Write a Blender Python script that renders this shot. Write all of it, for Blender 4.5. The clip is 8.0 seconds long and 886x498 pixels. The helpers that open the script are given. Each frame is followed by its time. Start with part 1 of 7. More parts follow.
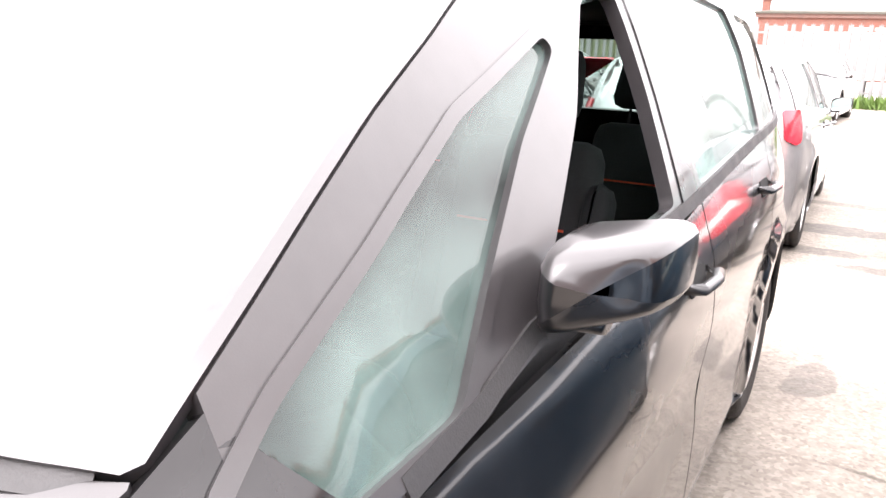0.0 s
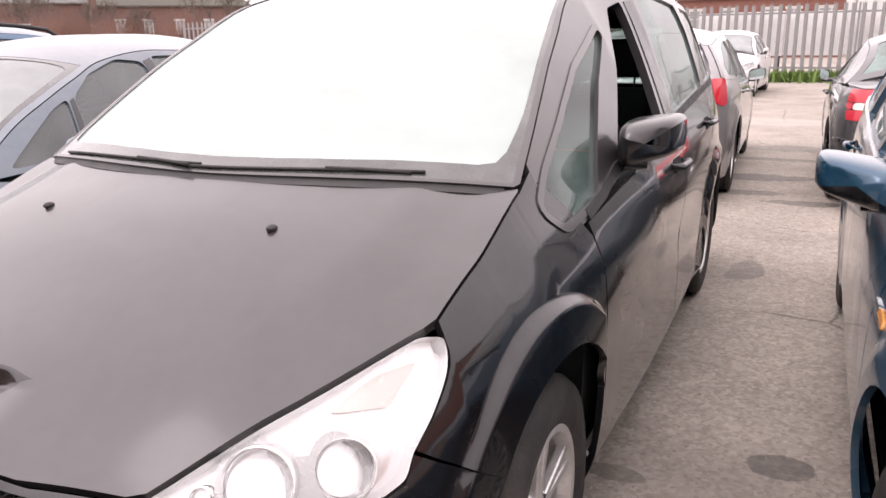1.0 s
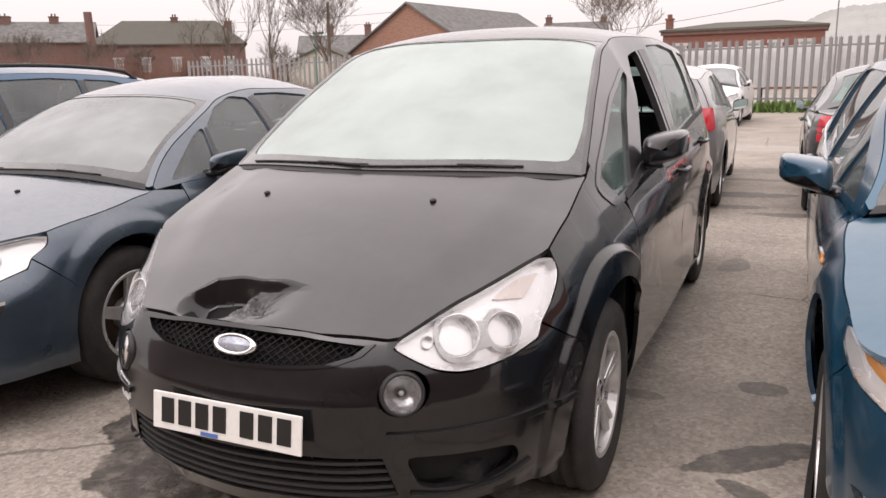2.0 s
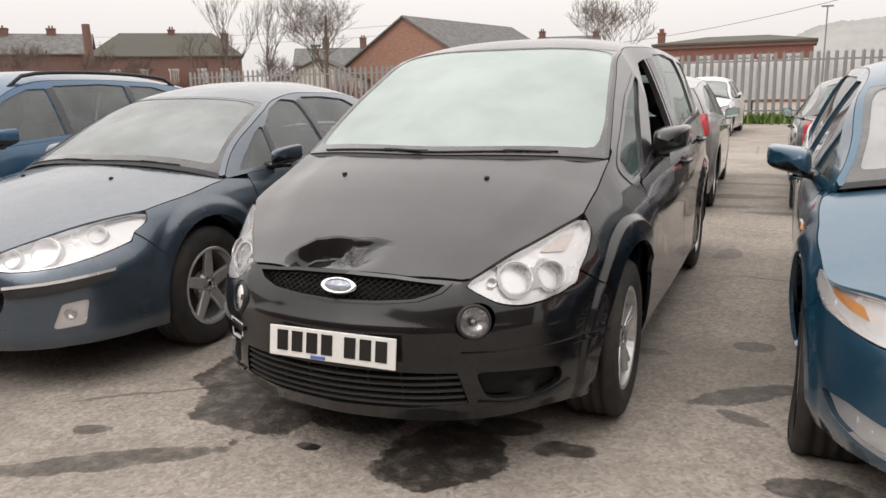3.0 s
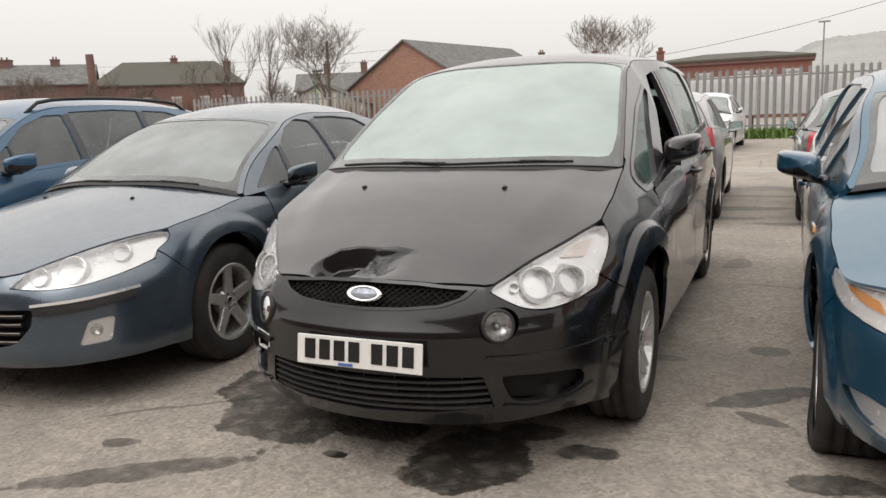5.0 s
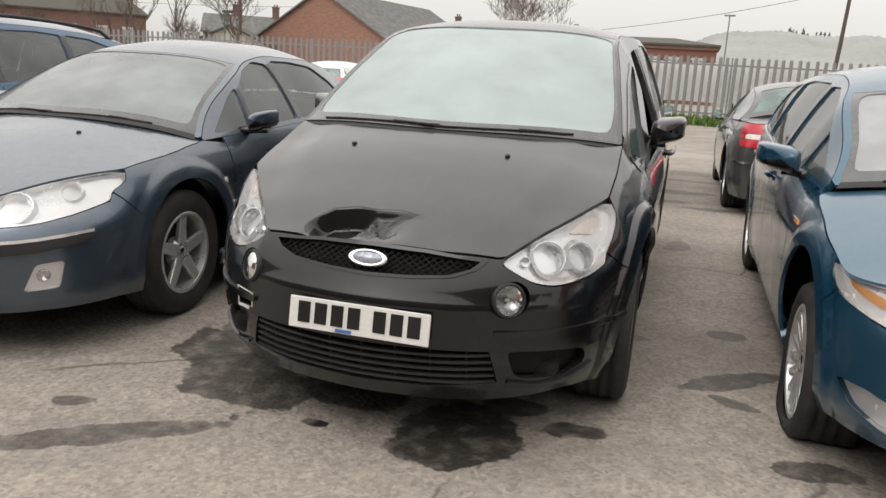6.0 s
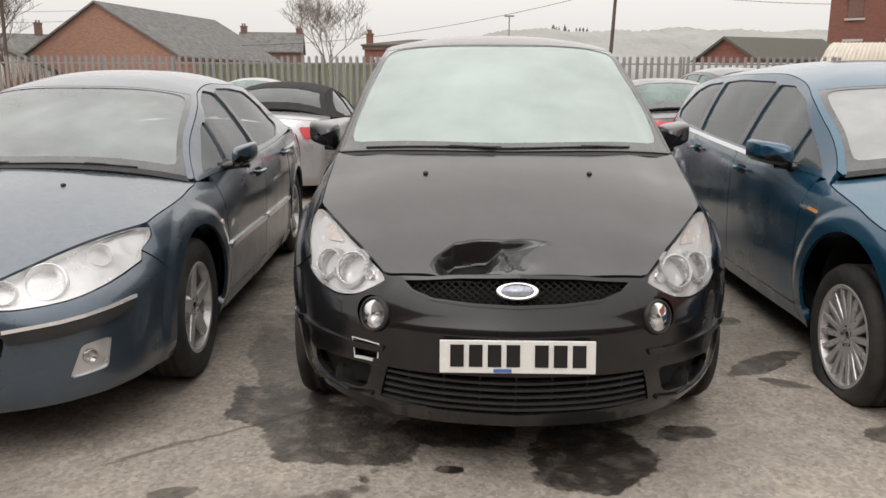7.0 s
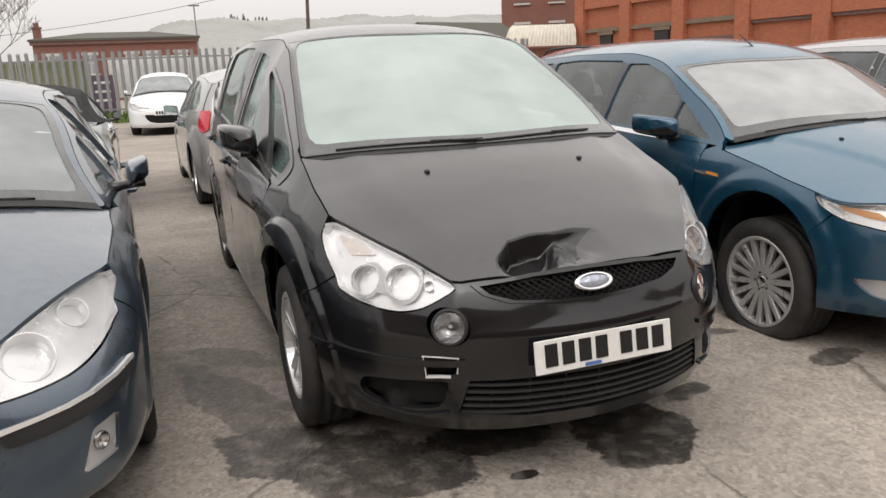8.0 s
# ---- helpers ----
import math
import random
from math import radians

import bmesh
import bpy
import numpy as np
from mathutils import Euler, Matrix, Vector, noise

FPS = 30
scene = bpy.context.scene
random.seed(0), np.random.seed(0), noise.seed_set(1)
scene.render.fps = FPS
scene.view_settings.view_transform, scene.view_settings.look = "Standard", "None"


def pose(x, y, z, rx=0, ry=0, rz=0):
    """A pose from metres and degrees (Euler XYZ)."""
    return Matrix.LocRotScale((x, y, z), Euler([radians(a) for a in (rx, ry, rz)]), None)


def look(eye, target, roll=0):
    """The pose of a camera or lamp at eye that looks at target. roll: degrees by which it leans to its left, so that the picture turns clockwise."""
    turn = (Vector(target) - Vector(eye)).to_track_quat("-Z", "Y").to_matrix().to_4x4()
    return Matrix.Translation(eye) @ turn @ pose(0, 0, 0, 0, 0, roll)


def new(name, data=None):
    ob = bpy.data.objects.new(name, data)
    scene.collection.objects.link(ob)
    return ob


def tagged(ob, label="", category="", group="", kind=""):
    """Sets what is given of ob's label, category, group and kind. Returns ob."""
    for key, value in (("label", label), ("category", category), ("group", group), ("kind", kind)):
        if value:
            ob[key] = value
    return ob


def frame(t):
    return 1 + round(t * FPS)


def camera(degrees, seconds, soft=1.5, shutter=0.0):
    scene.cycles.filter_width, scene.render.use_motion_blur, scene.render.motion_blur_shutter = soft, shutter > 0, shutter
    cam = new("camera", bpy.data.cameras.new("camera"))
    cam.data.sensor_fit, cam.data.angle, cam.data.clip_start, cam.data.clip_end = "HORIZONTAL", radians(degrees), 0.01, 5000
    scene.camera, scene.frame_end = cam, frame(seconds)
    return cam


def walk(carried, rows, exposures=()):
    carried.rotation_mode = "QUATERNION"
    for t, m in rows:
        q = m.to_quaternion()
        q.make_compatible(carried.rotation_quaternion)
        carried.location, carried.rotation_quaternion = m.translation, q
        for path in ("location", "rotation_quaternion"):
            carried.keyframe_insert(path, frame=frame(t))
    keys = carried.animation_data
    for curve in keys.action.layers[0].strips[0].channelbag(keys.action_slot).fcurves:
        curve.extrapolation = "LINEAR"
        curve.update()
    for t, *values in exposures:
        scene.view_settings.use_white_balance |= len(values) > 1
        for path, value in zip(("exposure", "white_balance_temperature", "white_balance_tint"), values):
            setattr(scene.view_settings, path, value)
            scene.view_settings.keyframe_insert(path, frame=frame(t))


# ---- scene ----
cam = camera(59.6, 8.0)
METRES, EYE, TILT, LEAN, TURN = 8.0, 1.5, 0.0, 0.0, 0.0
PATH = [
    (0, (1.206, 0.732, 1.386), (0.221, 2.397, 0.877), 2.0),
    (0.2, (1.238, 0.487, 1.4), (0.31, 2.19, 0.877), 1.6),
    (0.4, (1.255, 0.24, 1.387), (0.392, 1.971, 0.879), 2.4),
    (0.5, (1.241, 0.122, 1.35), (0.35, 1.851, 0.882), 0.4),
    (0.6, (1.258, -0.021, 1.346), (0.328, 1.688, 0.885), -1.3),
    (0.8, (1.31, -0.294, 1.369), (0.386, 1.402, 0.847), -1.3),
    (1, (1.337, -0.553, 1.373), (0.486, 1.182, 0.856), -0.8),
    (1.5, (1.365, -1.12, 1.396), (0.68, 0.691, 0.896), 0.6),
    (2, (1.434, -1.574, 1.401), (0.597, 0.189, 0.966), -1.3),
    (2.2, (1.45, -1.742, 1.397), (0.622, 0.029, 0.974), -1.0),
    (3.3, (1.501, -2.301, 1.349), (0.688, -0.518, 0.948), -1.4),
    (3.5, (1.526, -2.307, 1.362), (0.684, -0.535, 0.972), -3.2),
    (4, (1.526, -2.297, 1.335), (0.64, -0.535, 1.004), -4.0),
    (4.5, (1.493, -2.3, 1.343), (0.622, -0.539, 0.972), -4.0),
    (4.7, (1.474, -2.312, 1.316), (0.608, -0.543, 0.965), -3.1),
    (5.8, (1.167, -2.362, 1.333), (0.518, -0.512, 0.941), 2.0),
    (6, (1.021, -2.356, 1.313), (0.441, -0.494, 0.869), 3.3),
    (6.2, (0.823, -2.343, 1.298), (0.368, -0.451, 0.834), 2.3),
    (6.5, (0.452, -2.373, 1.346), (0.268, -0.434, 0.894), 4.2),
    (7, (-0.143, -2.47, 1.354), (-0.228, -0.516, 0.938), 0.2),
    (7.4, (-0.646, -2.335, 1.361), (-0.578, -0.386, 0.916), -3.5),
    (7.5, (-0.756, -2.302, 1.358), (-0.629, -0.353, 0.928), -3.0),
    (8, (-1.294, -2.117, 1.386), (-0.647, -0.281, 0.929), -2.4),
]
EXPOSURES = [(0.0, 2.05, 6500, 20), (0.4, 1.45, 6550, 25), (0.8, 0.75, 6650, 27), (1.2, 0.3, 6720, 25), (1.6, 0.15, 6740, 23), (2.2, 0.0, 6720, 20), (3.3, -0.1, 6650, 13), (4.5, -0.17, 6650, 12), (6.0, -0.19, 6640, 12), (8.0, -0.18, 6620, 13)]
walk(cam, [(t, look(eye, target, roll)) for t, eye, target, roll in PATH], EXPOSURES)

# ---- world, light, exposure ----
world = bpy.data.worlds.new("overcast_sky")
scene.world = world
world.use_nodes = True
wn, wl = world.node_tree.nodes, world.node_tree.links
sky = wn.new("ShaderNodeTexSky")
sky.sky_type = "NISHITA"
sky.sun_disc = False
sky.sun_elevation, sky.sun_rotation = radians(48), radians(200)
sky.dust_density, sky.ozone_density = 4.0, 1.0
grey = wn.new("ShaderNodeHueSaturation")
grey.inputs["Saturation"].default_value = 0.10
cloud = wn.new("ShaderNodeMix")
cloud.data_type = "RGBA"
cloud.inputs["Factor"].default_value = 0.72
cloud.inputs["B"].default_value = (8.75, 8.65, 8.35, 1)
wl.new(sky.outputs["Color"], grey.inputs["Color"])
wl.new(grey.outputs["Color"], cloud.inputs["A"])
# an overcast sky is brighter overhead than at the horizon
up_c, up_s, up_r, up_m = wn.new("ShaderNodeTexCoord"), wn.new("ShaderNodeSeparateXYZ"), wn.new("ShaderNodeMapRange"), wn.new("ShaderNodeMix")
up_m.data_type, up_m.blend_type = "RGBA", "MULTIPLY"
up_m.inputs["Factor"].default_value = 1
up_r.inputs["From Min"].default_value, up_r.inputs["From Max"].default_value = 0.0, 1.0
up_r.inputs["To Min"].default_value, up_r.inputs["To Max"].default_value = 1.0, 2.1
wl.new(up_c.outputs["Generated"], up_s.inputs[0])
wl.new(up_s.outputs["Z"], up_r.inputs["Value"])
wl.new(cloud.outputs["Result"], up_m.inputs["A"])
wl.new(up_r.outputs["Result"], up_m.inputs["B"])
wl.new(up_m.outputs["Result"], wn["Background"].inputs["Color"])
wn["Background"].inputs["Strength"].default_value = 0.125

sun = new("sun", bpy.data.lights.new("sun", "SUN"))
sun.data.energy, sun.data.angle, sun.data.color = 0.5, radians(35), (1.0, 0.98, 0.95)
sun.matrix_world = look((0, 0, 20), (4, 11, 0))


# ---- materials ----
def mat(name, rgb, rough=0.5, metal=0.0, var=0.15, scale=8.0, bump=0.0, bscale=60.0, coat=0.0, dirt=None, dscale=2.5, damt=0.5, rvar=0.1, crough=0.06, spec=0.5):
    """A surface with colour variation at two scales, roughness variation, fine relief and optional dirt."""
    m = bpy.data.materials.new(name)
    m.use_nodes = True
    n, l = m.node_tree.nodes, m.node_tree.links
    b = n["Principled BSDF"]
    b.inputs["Metallic"].default_value = metal
    b.inputs["Coat Weight"].default_value = coat
    b.inputs["Specular IOR Level"].default_value = spec
    b.inputs["Coat Roughness"].default_value = crough
    co = n.new("ShaderNodeTexCoord")
    n1, n2 = n.new("ShaderNodeTexNoise"), n.new("ShaderNodeTexNoise")
    n1.inputs["Scale"].default_value, n1.inputs["Detail"].default_value = scale, 6
    n2.inputs["Scale"].default_value, n2.inputs["Detail"].default_value = scale * 11, 4
    l.new(co.outputs["Object"], n1.inputs["Vector"])
    l.new(co.outputs["Object"], n2.inputs["Vector"])
    add = n.new("ShaderNodeMath")
    add.operation = "ADD"
    l.new(n1.outputs["Fac"], add.inputs[0])
    l.new(n2.outputs["Fac"], add.inputs[1])
    mr = n.new("ShaderNodeMapRange")
    mr.inputs["From Min"].default_value, mr.inputs["From Max"].default_value = 0.6, 1.4
    mr.inputs["To Min"].default_value, mr.inputs["To Max"].default_value = 1 - var, 1 + var
    l.new(add.outputs[0], mr.inputs["Value"])
    mul = n.new("ShaderNodeMix")
    mul.data_type, mul.blend_type = "RGBA", "MULTIPLY"
    mul.inputs["Factor"].default_value = 1
    mul.inputs["A"].default_value = (*rgb, 1)
    l.new(mr.outputs["Result"], mul.inputs["B"])
    colour = mul.outputs["Result"]
    rr = n.new("ShaderNodeMapRange")
    rr.inputs["From Min"].default_value, rr.inputs["From Max"].default_value = 0.3, 0.7
    rr.inputs["To Min"].default_value, rr.inputs["To Max"].default_value = max(rough - rvar, 0.02), min(rough + rvar, 1)
    l.new(n1.outputs["Fac"], rr.inputs["Value"])
    l.new(rr.outputs["Result"], b.inputs["Roughness"])
    if dirt:
        n3 = n.new("ShaderNodeTexNoise")
        n3.inputs["Scale"].default_value, n3.inputs["Detail"].default_value, n3.inputs["Roughness"].default_value = dscale, 8, 0.65
        l.new(co.outputs["Object"], n3.inputs["Vector"])
        dr = n.new("ShaderNodeMapRange")
        dr.inputs["From Min"].default_value, dr.inputs["From Max"].default_value = 0.38, 0.72
        dr.inputs["To Min"].default_value, dr.inputs["To Max"].default_value = 0.0, damt
        l.new(n3.outputs["Fac"], dr.inputs["Value"])
        mx = n.new("ShaderNodeMix")
        mx.data_type = "RGBA"
        mx.inputs["B"].default_value = (*dirt, 1)
        l.new(dr.outputs["Result"], mx.inputs["Factor"])
        l.new(colour, mx.inputs["A"])
        colour = mx.outputs["Result"]
    l.new(colour, b.inputs["Base Color"])
    if bump:
        n4 = n.new("ShaderNodeTexNoise")
        n4.inputs["Scale"].default_value, n4.inputs["Detail"].default_value = bscale, 5
        l.new(co.outputs["Object"], n4.inputs["Vector"])
        bp = n.new("ShaderNodeBump")
        bp.inputs["Strength"].default_value, bp.inputs["Distance"].default_value = bump, 0.01
        l.new(n4.outputs["Fac"], bp.inputs["Height"])
        l.new(bp.outputs["Normal"], b.inputs["Normal"])
    return m


def glass(name, tint, clear, rough=0.02, haze=(0.5, 0.55, 0.55), hazed=0.0, var=0.15, ior=1.5):
    """A pane: see-through tint, a film of uneven thickness for mist, dirt and painted sky sheen, and a glossy face by
    Fresnel.
    """
    m = bpy.data.materials.new(name)
    m.use_nodes = True
    n, l = m.node_tree.nodes, m.node_tree.links
    n.remove(n["Principled BSDF"])
    tr, df, gl = n.new("ShaderNodeBsdfTransparent"), n.new("ShaderNodeBsdfDiffuse"), n.new("ShaderNodeBsdfGlossy")
    tr.inputs["Color"].default_value = (*[c * clear for c in tint], 1)
    df.inputs["Color"].default_value = (*haze, 1)
    gl.inputs["Roughness"].default_value = rough
    co, no, mr = n.new("ShaderNodeTexCoord"), n.new("ShaderNodeTexNoise"), n.new("ShaderNodeMapRange")
    no.inputs["Scale"].default_value, no.inputs["Detail"].default_value = 3.0, 7
    l.new(co.outputs["Object"], no.inputs["Vector"])
    mr.inputs["From Min"].default_value, mr.inputs["From Max"].default_value = 0.3, 0.7
    mr.inputs["To Min"].default_value, mr.inputs["To Max"].default_value = max(0, hazed - var), min(1, hazed + var)
    l.new(no.outputs["Fac"], mr.inputs["Value"])
    m1, m2, fr = n.new("ShaderNodeMixShader"), n.new("ShaderNodeMixShader"), n.new("ShaderNodeFresnel")
    fr.inputs["IOR"].default_value = ior
    if hazed > 0:
        l.new(mr.outputs["Result"], m1.inputs[0])
    else:
        m1.inputs[0].default_value = 0
    l.new(tr.outputs[0], m1.inputs[1])
    l.new(df.outputs[0], m1.inputs[2])
    l.new(fr.outputs[0], m2.inputs[0])
    l.new(m1.outputs[0], m2.inputs[1])
    l.new(gl.outputs[0], m2.inputs[2])
    l.new(m2.outputs[0], n["Material Output"].inputs["Surface"])
    return m


M_CHAR = mat("charcoal_paint", (0.0055, 0.0055, 0.0065), 0.30, 0.0, 0.2, 3, 0.0, coat=1.0, dirt=(0.03, 0.0285, 0.028), dscale=4.5, damt=0.12, rvar=0.05, crough=0.06, spec=0.15)


def lighten_tops(m, rgb, amount, thin=0.25):
    """Pale film on the faces that look upwards: dust and dried drops on the charcoal; dew and painted sky sheen on the
    slate.
    """
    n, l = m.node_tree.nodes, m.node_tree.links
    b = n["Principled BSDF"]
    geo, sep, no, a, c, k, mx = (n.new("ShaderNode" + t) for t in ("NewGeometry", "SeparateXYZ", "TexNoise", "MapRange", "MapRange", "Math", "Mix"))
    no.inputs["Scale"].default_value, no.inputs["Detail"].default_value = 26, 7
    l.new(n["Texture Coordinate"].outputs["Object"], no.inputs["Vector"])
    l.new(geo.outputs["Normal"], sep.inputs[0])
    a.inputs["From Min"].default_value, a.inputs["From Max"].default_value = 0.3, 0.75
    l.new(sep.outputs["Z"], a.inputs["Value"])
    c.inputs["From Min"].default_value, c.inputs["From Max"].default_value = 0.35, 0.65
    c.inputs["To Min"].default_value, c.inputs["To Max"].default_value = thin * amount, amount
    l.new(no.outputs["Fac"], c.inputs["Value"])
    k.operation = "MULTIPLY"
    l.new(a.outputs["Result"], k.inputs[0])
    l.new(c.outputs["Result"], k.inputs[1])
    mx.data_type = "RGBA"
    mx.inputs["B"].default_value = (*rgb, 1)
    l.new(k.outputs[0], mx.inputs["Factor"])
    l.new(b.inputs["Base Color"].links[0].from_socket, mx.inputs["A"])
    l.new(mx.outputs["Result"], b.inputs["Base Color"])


lighten_tops(M_CHAR, (0.05, 0.048, 0.047), 0.25)
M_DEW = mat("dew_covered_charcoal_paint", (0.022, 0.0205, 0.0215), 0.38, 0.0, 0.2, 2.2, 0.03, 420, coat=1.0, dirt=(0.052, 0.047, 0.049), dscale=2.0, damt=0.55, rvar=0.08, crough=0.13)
M_SLATE = mat("slate_blue_paint", (0.058, 0.086, 0.120), 0.34, 0.55, 0.08, 3, coat=1.0, dirt=(0.15, 0.165, 0.175), damt=0.25, crough=0.07)
# Even pale tone on up-facing slate: dew film and sky reflection put into colour.
lighten_tops(M_SLATE, (0.22, 0.245, 0.27), 0.55, 0.78)
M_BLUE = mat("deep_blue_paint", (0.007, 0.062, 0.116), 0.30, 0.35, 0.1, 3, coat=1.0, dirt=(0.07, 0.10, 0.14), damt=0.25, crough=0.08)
# Bonnet and roof copy of the blue: dew, plus sky reflection lightened into the colour.
M_BLUETOP = mat("dewy_sky_bright_blue_paint", (0.040, 0.125, 0.195), 0.36, 0.45, 0.1, 2.5, 0.03, 420, coat=1.0, dirt=(0.16, 0.19, 0.22), dscale=1.6, damt=0.3, crough=0.12)
M_BLUE2 = mat("mid_blue_paint", (0.03, 0.10, 0.19), 0.4, 0.45, 0.1, 3, coat=1.0, dirt=(0.08, 0.1, 0.12), damt=0.35)
M_SILVER = mat("silver_paint", (0.40, 0.40, 0.405), 0.36, 0.6, 0.08, 3, coat=1.0, dirt=(0.25, 0.24, 0.23), damt=0.3)
M_SILVER2 = mat("light_silver_paint", (0.52, 0.52, 0.53), 0.36, 0.5, 0.08, 3, coat=1.0, dirt=(0.42, 0.41, 0.40), damt=0.3)
M_DGREY = mat("dark_grey_paint", (0.075, 0.075, 0.078), 0.36, 0.4, 0.1, 3, coat=1.0, dirt=(0.1, 0.1, 0.1), damt=0.3)
M_WHITE = mat("white_paint", (0.75, 0.76, 0.77), 0.35, 0.0, 0.05, 3, coat=0.5, dirt=(0.5, 0.5, 0.48), damt=0.3)
M_RED = mat("red_paint", (0.35, 0.02, 0.025), 0.35, 0.1, 0.1, 3, coat=0.5)
M_TRIM = mat("black_plastic", (0.018, 0.018, 0.019), 0.55, 0, 0.3, 12, 0.12, 300, dirt=(0.06, 0.055, 0.05), damt=0.3)
# Near-black liners; in openings and recesses the colour stands for their shade.
M_DARK = mat("black_liner_cavity_shade", (0.008, 0.008, 0.008), 0.9, 0, 0.2, 5)
M_RUBBER = mat("tyre_rubber", (0.018, 0.017, 0.017), 0.8, 0, 0.3, 9, 0.3, 90, dirt=(0.07, 0.062, 0.055), damt=0.6, dscale=5)
M_ALLOY = mat("alloy", (0.66, 0.66, 0.655), 0.33, 0.6, 0.12, 9, dirt=(0.2, 0.17, 0.145), damt=0.45, dscale=9)
M_CHROME = mat("chrome", (0.78, 0.79, 0.8), 0.12, 1.0, 0.06, 9, rvar=0.06)
M_LAMP = mat("lamp_silver", (0.92, 0.92, 0.92), 0.20, 0.40, 0.06, 22, 0.03, 34)
M_REFLECT = mat("lamp_reflector", (0.88, 0.88, 0.88), 0.11, 0.97, 0.05, 22, 0.22, 70)
M_FOG = mat("fog_lamp_reflector", (0.42, 0.42, 0.42), 0.22, 0.9, 0.1, 30, 0.2, 60)
M_BEZEL = mat("lamp_bezel", (0.52, 0.52, 0.52), 0.30, 0.4, 0.1, 30)
M_FRIT = mat("glass_border", (0.035, 0.037, 0.037), 0.22, 0.0, 0.2, 9, coat=1.0, dirt=(0.16, 0.165, 0.16), damt=0.5, dscale=5)
M_GLOSS = mat("gloss_black_plastic", (0.012, 0.012, 0.013), 0.30, 0.0, 0.2, 9, coat=0.5)
M_PALEAMBER = mat("pale_amber_lens", (0.84, 0.76, 0.71), 0.25, 0.2, 0.1, 20)
M_BADGE = mat("badge_enamel", (0.42, 0.45, 0.52), 0.25, 0.3, 0.25, 60)
M_AMBER = mat("amber_plastic", (0.66, 0.27, 0.05), 0.2, 0.0, 0.1, 20, coat=0.6)
M_REDLENS = mat("red_lens", (0.55, 0.012, 0.03), 0.18, 0.0, 0.12, 20, coat=0.8)
M_PLATE = mat("number_plate_white", (0.82, 0.82, 0.79), 0.35, 0, 0.05, 8, dirt=(0.5, 0.47, 0.4), damt=0.3, dscale=14)
M_INK = mat("plate_black", (0.012, 0.012, 0.012), 0.4, 0, 0.1)
M_PLATEBLUE = mat("plate_blue", (0.08, 0.16, 0.42), 0.4, 0, 0.1)
M_FABRIC = mat("seat_fabric", (0.03, 0.03, 0.032), 0.95, 0, 0.25, 30, 0.3, 500)
M_STITCH = mat("red_stitching", (0.7, 0.09, 0.04), 0.7, 0, 0.1)
M_CARD = mat("interior_plastic", (0.045, 0.047, 0.05), 0.7, 0, 0.15, 10, 0.1, 300)
M_LINER = mat("headliner", (0.42, 0.42, 0.4), 0.95, 0, 0.08, 10)
M_CANVAS = mat("soft_top_canvas", (0.02, 0.019, 0.019), 0.92, 0, 0.2, 12, 0.3, 400)
M_BARE = mat("bare_white_plastic", (0.7, 0.7, 0.68), 0.6, 0, 0.15, 40)
M_MIRROR = mat("mirror_glass", (0.9, 0.92, 0.92), 0.03, 1.0, 0.02, 5, rvar=0.02)
G_MIST = glass("misted_windscreen", (0.8, 0.93, 0.9), 0.7, 0.06, (0.465, 0.545, 0.52), 0.80, 0.10, ior=1.5)
# Both windscreen films: haze plus the sky's reflection put into the matt colour.
G_SCREEN = glass("windscreen_glass", (0.85, 0.93, 0.92), 0.72, 0.03, (0.45, 0.49, 0.485), 0.52, 0.14, ior=1.75)
G_PALE = glass("sky_sheen_pale_windscreen", (0.85, 0.93, 0.92), 0.72, 0.03, (0.56, 0.575, 0.575), 0.66, 0.14, ior=1.7)
G_GREEN = glass("green_side_glass", (0.70, 0.93, 0.86), 0.75, 0.03, (0.30, 0.43, 0.395), 0.45, 0.2, ior=1.7)
G_QUARTER = glass("green_quarter_glass", (0.62, 0.84, 0.78), 0.72, 0.03, (0.30, 0.43, 0.395), 0.22, 0.22, ior=1.6)
G_SIDE = glass("side_glass", (0.75, 0.85, 0.84), 0.6, 0.02, (0.31, 0.35, 0.355), 0.24, 0.1, ior=1.7)
G_LENS = glass("lamp_cover", (0.97, 0.97, 0.97), 0.98, 0.02)


# ---- mesh helpers ----
def part(name, verts, faces, material, parent=None, label="", normals=None, smooth=True):
    me = bpy.data.meshes.new(name)
    me.from_pydata([tuple(map(float, v)) for v in verts], [], [tuple(map(int, f)) for f in faces])
    me.materials.append(material)
    if smooth:
        me.polygons.foreach_set("use_smooth", [True] * len(me.polygons))
    me.update()
    if normals is not None and len(normals) == len(me.vertices):
        me.normals_split_custom_set_from_vertices([tuple(map(float, v)) for v in normals])
    ob = new(name, me)
    if parent is not None:
        ob.parent = parent
    if label:
        tagged(ob, label)
    return ob


def bpart(name, bm, material, parent=None, label="", smooth=False):
    me = bpy.data.meshes.new(name)
    bm.to_mesh(me)
    bm.free()
    me.materials.append(material)
    if smooth:
        me.polygons.foreach_set("use_smooth", [True] * len(me.polygons))
    ob = new(name, me)
    if parent is not None:
        ob.parent = parent
    if label:
        tagged(ob, label)
    return ob


